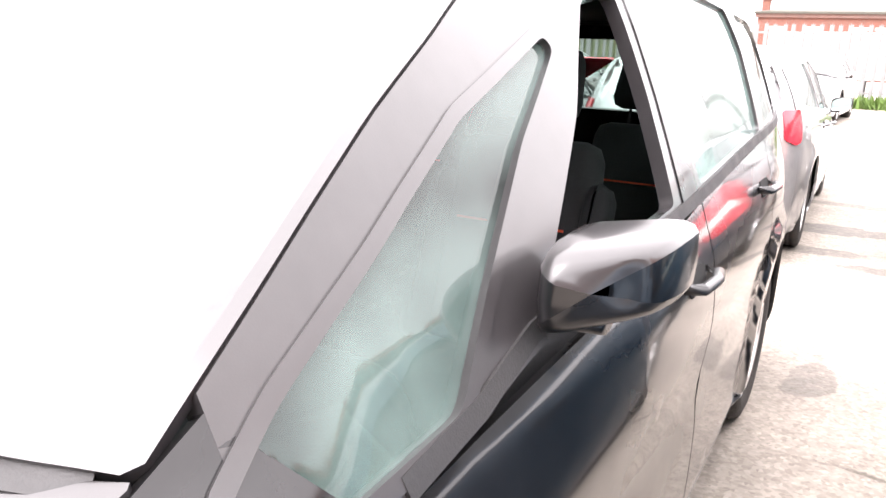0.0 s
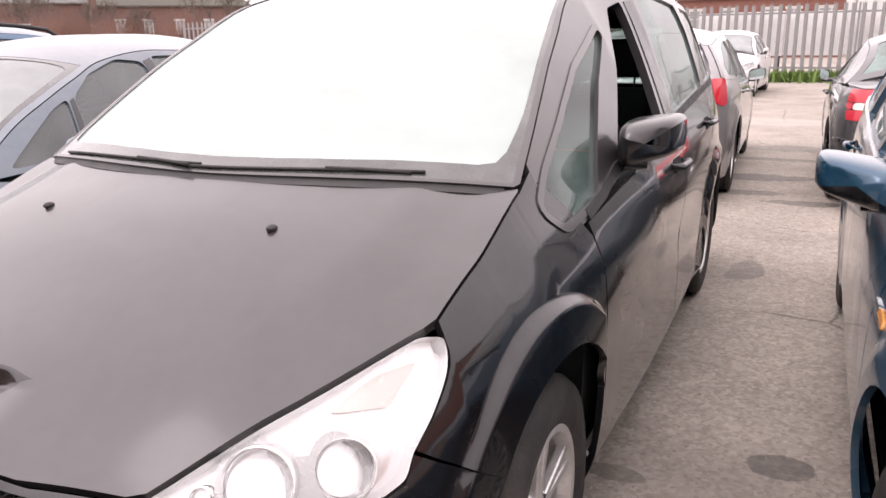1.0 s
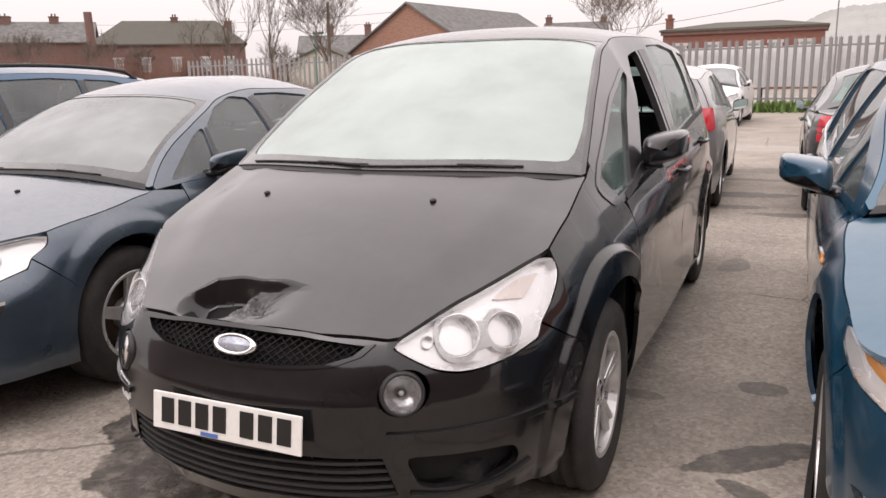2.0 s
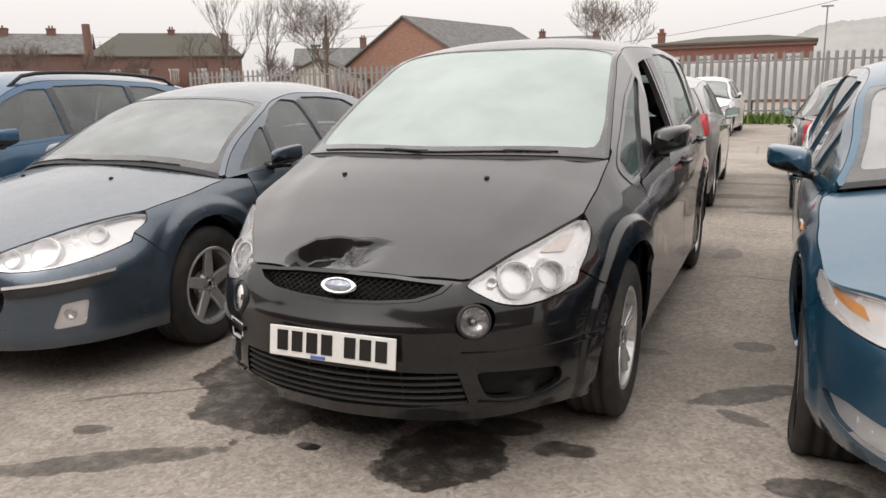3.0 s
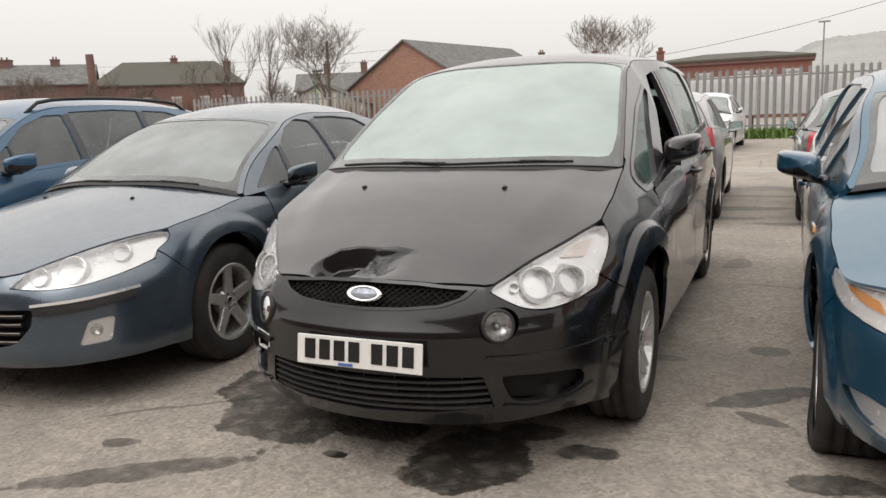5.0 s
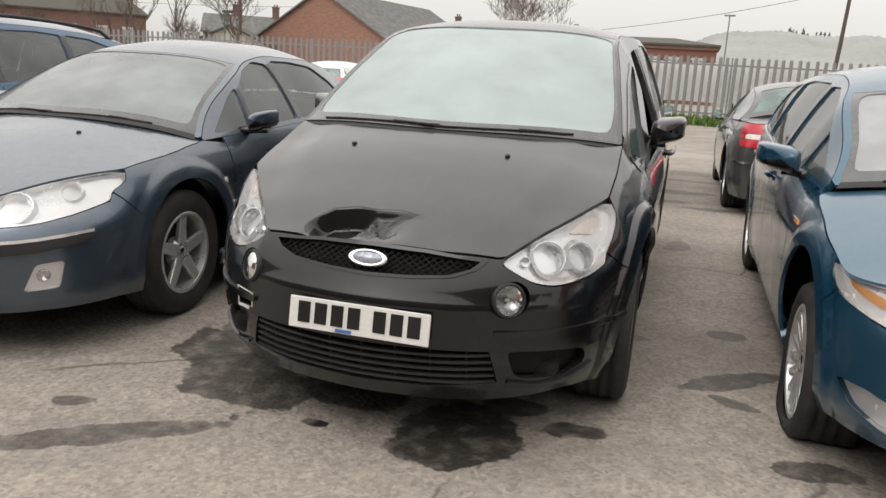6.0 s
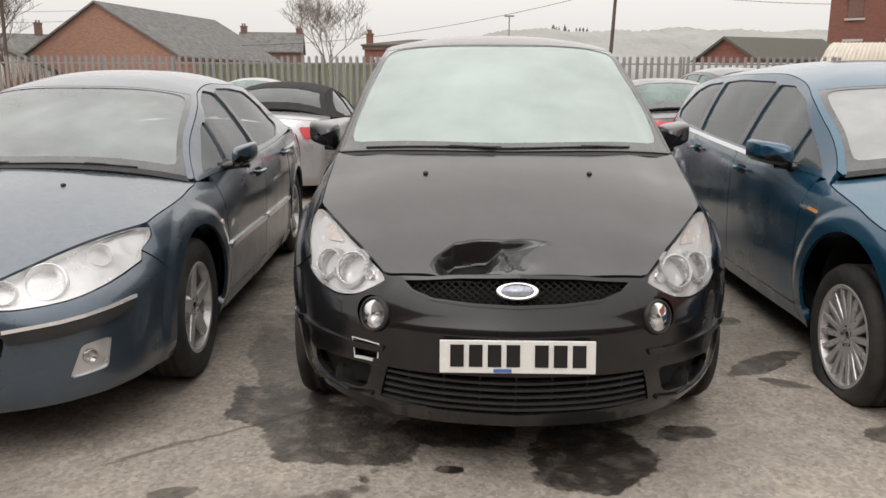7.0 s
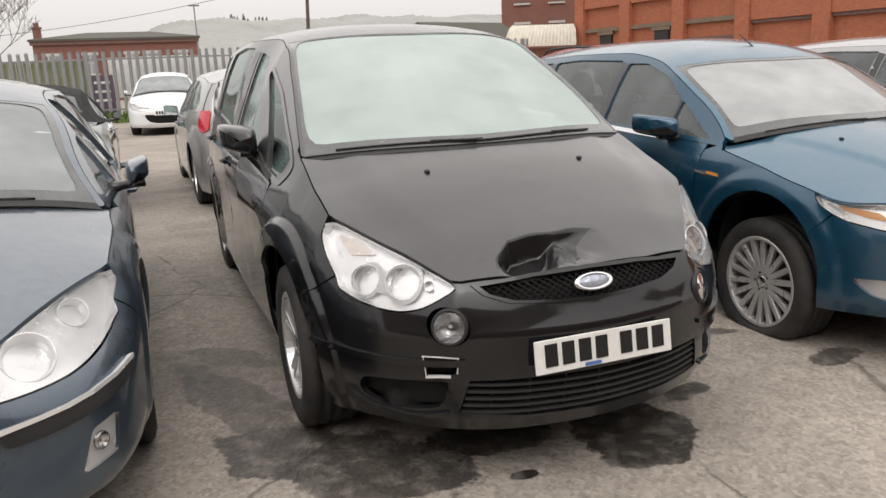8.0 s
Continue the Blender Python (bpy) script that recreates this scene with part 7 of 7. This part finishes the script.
def house(name, label, x, y, turn, w, d, eave, ridge, wall, roof, hip=0.0, windows=(), chimneys=(), gable_front=False):
    """A house with its front along local x; the ridge runs along x, or along y with its gable to the front."""
    h = tagged(new(name, None), label, "building")
    h.matrix_basis = pose(x, y, 0, 0, 0, turn)
    t = 0.3
    bm = bmesh.new()
    for c, s in (((0, t / 2, eave / 2), (w, t, eave)), ((0, d - t / 2, eave / 2), (w, t, eave)), ((-w / 2 + t / 2, d / 2, eave / 2), (t, d - 2 * t, eave)), ((w / 2 - t / 2, d / 2, eave / 2), (t, d - 2 * t, eave))):
        box(bm, c, s)
    def prism(pts, y0, y1, axis):
        a = [bm.verts.new((p[0], y0, p[1]) if axis == "y" else (y0, p[0], p[1])) for p in pts]
        b = [bm.verts.new((p[0], y1, p[1]) if axis == "y" else (y1, p[0], p[1])) for p in pts]
        bm.faces.new(a)
        bm.faces.new(b[::-1])
        for i in range(len(pts)):
            bm.faces.new((a[i], b[i], b[(i + 1) % len(pts)], a[(i + 1) % len(pts)]))
    if gable_front:
        for y0 in (0, d - t):
            prism([(-w / 2, eave), (w / 2, eave), (0, ridge)], y0, y0 + t, "y")
    elif not hip and ridge > eave + 0.3:
        for x0 in (-w / 2, w / 2 - t):
            prism([(0, eave), (d, eave), (d / 2, ridge)], x0, x0 + t, "x")
    bmesh.ops.recalc_face_normals(bm, faces=bm.faces)
    bpart("wall", bm, wall, h)
    bm = bmesh.new()
    o, th = 0.25, 0.14
    if gable_front:
        k = (ridge - eave) / (w / 2)
        e = [(-w / 2 - o, eave - k * o), (0, ridge), (w / 2 + o, eave - k * o)]
        slopes = [((e[0][0], -o, e[0][1]), (0, -o, ridge), (0, d + o, ridge), (e[0][0], d + o, e[0][1])), ((0, -o, ridge), (e[2][0], -o, e[2][1]), (e[2][0], d + o, e[2][1]), (0, d + o, ridge))]
    else:
        k = (ridge - eave) / (d / 2)
        ze = eave - k * o
        slopes = [((-w / 2 - o, -o, ze), (w / 2 + o, -o, ze), (w / 2 + o - hip, d / 2, ridge), (-w / 2 - o + hip, d / 2, ridge)), ((w / 2 + o, d + o, ze), (-w / 2 - o, d + o, ze), (-w / 2 - o + hip, d / 2, ridge), (w / 2 + o - hip, d / 2, ridge))]
        if hip:
            slopes += [((w / 2 + o, -o, ze), (w / 2 + o, d + o, ze), (w / 2 + o - hip, d / 2, ridge)), ((-w / 2 - o, d + o, ze), (-w / 2 - o, -o, ze), (-w / 2 - o + hip, d / 2, ridge))]
    for q in slopes:
        top = [bm.verts.new((p[0], p[1], p[2] + th)) for p in q]
        low = [bm.verts.new(p) for p in q]
        bm.faces.new(top)
        bm.faces.new(low[::-1])
        for i in range(len(q)):
            bm.faces.new((top[i], low[i], low[(i + 1) % len(q)], top[(i + 1) % len(q)]))
    bmesh.ops.recalc_face_normals(bm, faces=bm.faces)
    bpart("roof", bm, roof, h)
    for wx, wz, ww, wh in windows:
        bm = bmesh.new()
        box(bm, (wx, 0.0, wz), (ww, 0.03, wh))
        f = bpart("window", bm, M_PANE, h, "window with pale stone surround")
        for nm, c, s in (("lintel", (wx, -0.02, wz + wh / 2 + 0.09), (ww + 0.3, 0.12, 0.2)), ("sill", (wx, -0.04, wz - wh / 2 - 0.05), (ww + 0.24, 0.16, 0.12)), ("jamb", (wx - ww / 2, -0.01, wz), (0.1, 0.1, wh)), ("jamb", (wx + ww / 2, -0.01, wz), (0.1, 0.1, wh)), ("mullion", (wx, -0.01, wz), (0.07, 0.08, wh)), ("transom", (wx, -0.01, wz + 0.1), (ww, 0.08, 0.07))):
            bm = bmesh.new()
            box(bm, c, s)
            bpart(nm, bm, M_STONE, f)
    for cx, cy, cz, s, hh in chimneys:
        bm = bmesh.new()
        box(bm, (cx, cy, cz + hh / 2), (s, s, hh))
        box(bm, (cx, cy, cz + hh - 0.06), (s + 0.12, s + 0.12, 0.12))
        for px in (-0.18, 0.18):
            box(bm, (cx + px * s, cy, cz + hh + 0.15), (0.16, 0.16, 0.3))
        bpart("chimney", bm, wall, h)
    return h


house("brick_barn", "old orange-brick building with a mossy slate roof and gable end", -26.9, 52.8, -10, 12.5, 16.5, 3.2, 6.85, M_BRICK, M_SLATE_ROOF, gable_front=True)
depot = house("brick_depot", "long low red-brick building with pale window surrounds", -3.6, 60, 0, 11.0, 9.0, 4.3, 4.9, M_BRICKR, M_ROOFG, hip=3.5, windows=[(-4.2, 2.6, 0.8, 1.3), (-1.9, 2.6, 0.8, 1.3), (0.9, 2.6, 0.8, 1.3), (2.35, 2.6, 0.8, 1.3), (4.3, 2.6, 0.8, 1.3)], chimneys=[(-5.2, 1.0, 4.2, 0.5, 1.1)])
bm = bmesh.new()
box(bm, (0, -0.03, 4.15), (11.3, 0.25, 0.28))
bpart("cornice", bm, M_BRICKP, depot)
house("terraced_houses", "row of brown-brick terraced houses with slate roofs", -58.6, 60.7, 41, 15, 8, 5.3, 7.7, M_BRICKP, M_ROOFG, hip=3.0, windows=[(-5, 3.2, 0.8, 1.2), (-2.4, 3.2, 0.8, 1.2), (0.6, 3.2, 0.8, 1.2), (3.4, 3.2, 0.8, 1.2), (5.8, 3.2, 0.8, 1.2)], chimneys=[(0.5, 4, 7.4, 0.7, 0.8), (6, 4, 6.6, 0.8, 1.2)])
house("terraced_houses", "brown-brick terraced houses with two chimneys", -47, 78, 30, 13, 8, 4.4, 6.4, M_BRICKP, M_SLATE_ROOF, windows=[(-3, 3.0, 0.8, 1.2), (0, 3.0, 0.8, 1.2), (3, 3.0, 0.8, 1.2)], chimneys=[(-3, 4, 6.2, 0.8, 1.5), (1.5, 4, 6.2, 0.8, 1.5)])
house("terraced_houses", "far brown-brick houses with slate roofs", -75, 55, 45, 16, 8, 5.9, 8.1, M_BRICKP, M_SLATE_ROOF, windows=[(-4, 3.0, 0.9, 1.2), (1, 3.0, 0.9, 1.2)], chimneys=[(-1, 4, 7.8, 1.4, 1.0), (4, 4, 7.8, 0.9, 1.0)])
house("brick_house", "distant brick house with chimneys and a slate roof", -24, 88, 10, 7, 7, 5.0, 7.2, M_BRICKP, M_SLATE_ROOF, chimneys=[(-3.2, 3.5, 6.0, 0.7, 2.0), (3.2, 3.5, 6.0, 0.7, 1.8)])
house("brick_house", "distant low brick house with a slate roof", -31, 92, 5, 8, 7, 4.6, 6.4, M_BRICKP, M_SLATE_ROOF, chimneys=[(-3.4, 3.5, 5.6, 0.7, 1.6)])
house("brick_shed", "brick shed with a dark felt roof", 17.4, 41, 22, 6.4, 5.0, 2.7, 3.85, M_BRICKR, M_ROOFG)
house("brick_outhouse", "long low brick outhouse with a dark roof", -33, 50, 20, 7, 5, 2.2, 3.8, M_CREAM, M_ROOFG, gable_front=True)

# tall works with piers and recessed panels
works = tagged(new("brick_works", None), "tall red-brick works with piers and recessed panels", "building")
works.matrix_basis = pose(21.3, 37.4, 0, 0, 0, -84)
L, H = 42.0, 8.5
bm = bmesh.new()
box(bm, (L / 2 - 0.4, 6.2, H / 2), (L, 12, H))
bpart("wall", bm, M_BRICKB, works)
for k in range(11):
    bm = bmesh.new()
    box(bm, (3.9 * k, 0.06, H / 2), (0.78, 0.34, H), None, 0.01)
    bpart("pier", bm, M_BRICKB, works)
    mid = 3.9 * k + 1.95
    bm = bmesh.new()
    box(bm, (mid, 0.10, 5.9), (3.12, 0.24, 3.5 if k < 3 else 6.2), None, 0.01)
    bpart("upper_panel", bm, M_BRICKB, works)
    if k < 3:
        # stained band and a ledge below it
        bm = bmesh.new()
        box(bm, (mid, 0.13, 2.98), (3.12, 0.20, 0.20), None, 0.01)
        bpart("string_course", bm, M_STAIN, works)
        bm = bmesh.new()
        box(bm, (mid, 0.15, 2.18), (3.12, 0.16, 0.15), None, 0.01)
        bpart("ledge", bm, M_BRICKP, works)
    else:
        bm = bmesh.new()
        box(bm, (mid, 0.16, 2.74), (3.12, 0.22, 0.16), None, 0.01)
        bpart("ledge", bm, M_BRICKP, works)
    if k < 2:
        at = 3.9 * k + (2.15, 2.6)[k]
        bm = bmesh.new()
        box(bm, (at, 0.17, 2.32), (1.0, 0.16, 0.78), None, 0.01)
        w9 = bpart("window", bm, M_TRIM, works)
        bm = bmesh.new()
        box(bm, (at, 0.14, 2.79), (1.3, 0.22, 0.16), None, 0.01)
        bpart("lintel", bm, M_STAIN, w9)
bm = bmesh.new()
box(bm, (L / 2, 6.1, H + 0.15), (L + 0.4, 12.6, 0.3), None, 0.02)
bpart("roof", bm, M_ROOFG, works)
tower = tagged(new("brick_tower_house", None), "tall red-brick house with bricked-up windows and pale sills", "building")
tower.matrix_basis = pose(23.1, 52.0, 0, 0, 0, -28)
bm = bmesh.new()
box(bm, (4.2, 4, 5.4), (8.4, 8, 10.8))
bpart("wall", bm, M_BRICKR, tower)
bm = bmesh.new()
box(bm, (4.2, 4, 10.95), (8.9, 8.5, 0.3), None, 0.03)
bpart("roof", bm, M_ROOFG, tower)
for wx in (1.5, 4.0, 6.5):
    for wz in (3.6, 6.3, 8.8):
        bm = bmesh.new()
        box(bm, (wx, -0.02, wz), (0.9, 0.1, 1.2), None, 0.01)
        w9 = bpart("window", bm, M_BRICKP, tower)
        bm = bmesh.new()
        box(bm, (wx, -0.08, wz + 0.68), (1.2, 0.12, 0.16))
        bpart("lintel", bm, M_STONE, w9)
        bm = bmesh.new()
        box(bm, (wx, -0.08, wz - 0.68), (1.2, 0.14, 0.12))
        bpart("sill", bm, M_STONE, w9)
# sloping roof of cream sheeting
lean = tagged(new("lean_to", None), "brick lean-to with a sloping roof of crumpled cream sheeting", "shed")
lean.matrix_basis = pose(16.6, 37.6, 0, 0, 0, -10)
V, F = [], []
nu, nv = 60, 10
for i in range(nu + 1):
    for j in range(nv + 1):
        a = radians(12 + 90 * j / nv)
        r = 1.35 + 0.035 * math.sin(i * 2.1)
        V.append((1.1 * j / nv + i * (4.2 - 0.8 * j / nv) / nu, 1.3 - 1.3 * math.cos(a) * r / 1.35 + 0.04 * math.sin(i * 0.9 + j * 1.7), 1.98 + (r + 0.15) * math.sin(a)))
for i in range(nu):
    for j in range(nv):
        a = i * (nv + 1) + j
        F.append((a, a + nv + 1, a + nv + 2, a + 1))
part("roof_sheet", V, F, M_CREAM, lean)
bm = bmesh.new()
box(bm, (2.1, 1.3, 1.1), (3.9, 1.9, 2.2))
bpart("wall", bm, M_BRICKR, lean)

# chimney stack, poles and wires
bm = bmesh.new()
tube(bm, [(-60.2, 52.5, 0), (-60.4, 52.5, 8.0)], 0.45, 0.36, 16)
tagged(bpart("factory_chimney", bm, M_BRICKP), "tall dark brick chimney stack", "chimney")
bm = bmesh.new()
tube(bm, [(9.1, 55, 0), (9.35, 55, 4.5), (9.5, 55, 8.3)], 0.15, 0.11, 8)
pole = tagged(bpart("telegraph_pole", bm, M_POLE), "weathered wooden telegraph pole", "pole")
for i, (a, b, s) in enumerate((((9.5, 55, 8.0), (-22, 66, 4.6), 1.0), ((9.5, 55, 8.1), (45, 60, 8.6), 1.2), ((-95, 70, 9.6), (-40, 76, 8.4), 0.8), ((-95, 70, 8.6), (-40, 76, 7.4), 0.8))):
    bm = bmesh.new()
    tube(bm, [tuple(np.array(a) * (1 - t) + np.array(b) * t - np.array((0, 0, 4 * s * t * (1 - t)))) for t in np.linspace(0, 1, 14)], 0.02, 0.02, 4)
    tagged(bpart("overhead_wire", bm, M_TRIM), "thin dark overhead wire", "wire", "overhead wires")
bm = bmesh.new()
tube(bm, [(2.9, 78, 0), (2.9, 78, 8.0)], 0.08, 0.06, 8)
box(bm, (2.9, 78, 8.05), (1.0, 0.3, 0.14), None, 0.03)
tagged(bpart("street_lamp", bm, M_GALV), "tall grey street lamp", "street lamp", "street lamps")
bm = bmesh.new()
tube(bm, [(-31.5, 47, 0), (-31.5, 47, 4.6)], 0.07, 0.05, 8)
box(bm, (-31.2, 47, 4.65), (0.9, 0.25, 0.16), None, 0.05)
tagged(bpart("street_lamp", bm, mat("green_lamp", (0.1, 0.25, 0.2), 0.5, 0, 0.1, 3)), "street lamp with a green lantern", "street lamp", "street lamps")

# ---- trees ----
M_BARK = mat("bare_bark", (0.15, 0.12, 0.10), 0.95, 0, 0.3, 3)


def bare_tree(x, y, height, spread, seed, label, limbs=3, deep=6, fine=0.010):
    """A leafless tree: trunk, forking limbs and many fine twigs."""
    rng = random.Random(seed)
    tree = tagged(new("tree", None), label, "tree", "bare trees beyond the fence")
    tree.matrix_basis = pose(x, y, 0)
    trunk, crown = bmesh.new(), bmesh.new()

    def grow(p, d, ln, r, depth):
        pts, q = [p], p
        wob = 0.04 if depth == 0 else 0.13
        for _ in range(3):
            d = (d + Vector((rng.gauss(0, wob), rng.gauss(0, wob), 0.05))).normalized()
            q = q + d * ln / 3
            pts.append(q)
        tube(trunk if depth < 2 else crown, pts, r, r * 0.6, 6 if depth < 2 else 3)
        if depth < deep:
            for _ in range(limbs if depth == 0 else 3):
                a = rng.uniform(0, 6.28)
                s = rng.uniform(0.4, 0.8) * spread
                nd = (d + Vector((math.cos(a) * s, math.sin(a) * s, rng.uniform(0.0, 0.35)))).normalized()
                grow(pts[rng.choice((2, 3, 3))], nd, ln * rng.uniform(0.66, 0.88), max(r * 0.56, fine), depth + 1)
    grow(Vector((0, 0, 0)), Vector((0, 0, 1)), height * 0.27, height * 0.013, 0)
    bpart("trunk", trunk, M_BARK, tree)
    bpart("crown", crown, M_BARK, tree)
    return tree


for i, (x, y, h, s, lb, dp) in enumerate(((-29.6, 46, 8.8, 1.35, 6, 6), (-38.2, 46, 10.2, 0.6, 3, 5), (-36.1, 48, 10.6, 0.55, 3, 5), (-40.8, 46, 7.2, 0.8, 3, 5), (-9.6, 47.5, 7.6, 1.25, 4, 6), (-46, 44, 4.6, 1.1, 3, 6), (-52, 46, 5.4, 1.0, 3, 6), (-62, 48, 6.4, 0.9, 3, 6), (-66, 49, 6.0, 1.0, 3, 6), (-33.5, 45, 5.0, 1.3, 5, 5), (-31.4, 43, 4.2, 1.3, 5, 5), (-44, 52, 7.6, 0.8, 3, 5))):
    bare_tree(x, y, h, s, 10 + i, "leafless tree with fine bare twigs beyond the fence", lb, dp)
bm = bmesh.new()
tube(bm, [(-28.4, 44, 0), (-28.3, 44, 6.4)], 0.12, 0.10, 8)
tagged(bpart("telegraph_pole", bm, M_POLE), "short dark wooden pole in front of a bare tree", "pole")

# russet shrubs
bm = bmesh.new()
rs = random.Random(5)
for i in range(14000):
    x = rs.uniform(-70, -23)
    y = 43 + rs.gauss(0, 1.2) + abs(x + 30) * 0.05
    h = (1.5 + 0.7 * math.sin(x * 0.9) + 0.5 * math.sin(x * 2.3) + (1.2 if x < -40 else 0)) * rs.uniform(0.4, 1.25)
    lean, a = rs.uniform(0, 0.5), rs.uniform(0, 6.28)
    q = Vector((x + lean * math.cos(a), y, max(h, 0.3)))
    z0 = rs.uniform(0, 0.5) * q.z
    v = [bm.verts.new(p) for p in ((x - 0.02, y, z0), (x + 0.02, y, z0), q)]
    bm.faces.new(v)
tagged(bpart("hedge", bm, mat("russet_shrubs", (0.17, 0.09, 0.065), 0.9, 0, 0.4, 0.6)), "russet bare shrubs beyond the fence", "hedge", kind="stuff")

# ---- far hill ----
# The hill's pale grey has the haze of distance mixed into its colour.
M_FAR = mat("haze_pale_hillside", (0.285, 0.285, 0.268), 1.0, 0, 0.18, 0.03, dirt=(0.38, 0.38, 0.365), dscale=0.012, damt=0.8)
V, F = [], []
rs = random.Random(3)
n, k = 420, 16
for i in range(n + 1):
    x = -320 + 820 * i / n
    h = 13 + 30.0 * float(sstep(-70, 30, x)) - 3.0 * float(sstep(220, 360, x)) + 1.0 * math.sin(x * 0.05) + 0.7 * math.sin(x * 0.13 + 1)
    for j in range(k + 1):
        t = j / k
        wood = rs.uniform(-0.8, 0.8) if 0 < j < k - 2 else rs.uniform(-0.35, 0.35)
        V.append((x + rs.uniform(-0.8, 0.8), 400 + 300 * t, -0.5 + h * min(1.0, 1.12 * math.sin(t * math.pi * 0.5)) + (wood if j else 0)))
for i in range(n):
    for j in range(k):
        a = i * (k + 1) + j
        F.append((a, a + k + 1, a + k + 2, a + 1))
tagged(part("backdrop", V, F, M_FAR), "wooded hillside with distance haze in its colour", "backdrop", kind="structure")
bm = bmesh.new()
rs = random.Random(8)
for i in range(19):
    x = rs.uniform(50, 66) if i < 9 else rs.uniform(66, 84) if i < 15 else rs.uniform(84, 130)
    y = rs.uniform(610, 625)
    h, z0 = rs.uniform(6, 10) * (1 if i < 15 else 0.6), 36.0
    for j in range(40):
        zz = z0 + h * j / 40
        r = 1.3 * math.sin(math.pi * (0.15 + 0.8 * j / 40)) + 0.2
        a = rs.uniform(0, 6.28)
        v = [bm.verts.new((x + r * math.cos(a + q * 2.1), y + r * math.sin(a + q * 2.1), zz + rs.uniform(-0.5, 1.6))) for q in range(3)]
        bm.faces.new(v)
# Poplars paled in the same way, with haze in their base colour.
tagged(bpart("far_poplars", bm, mat("haze_pale_trees", (0.22, 0.22, 0.205), 1.0, 0, 0.2, 0.05)), "far row of poplars on the hill", "trees", kind="stuff")
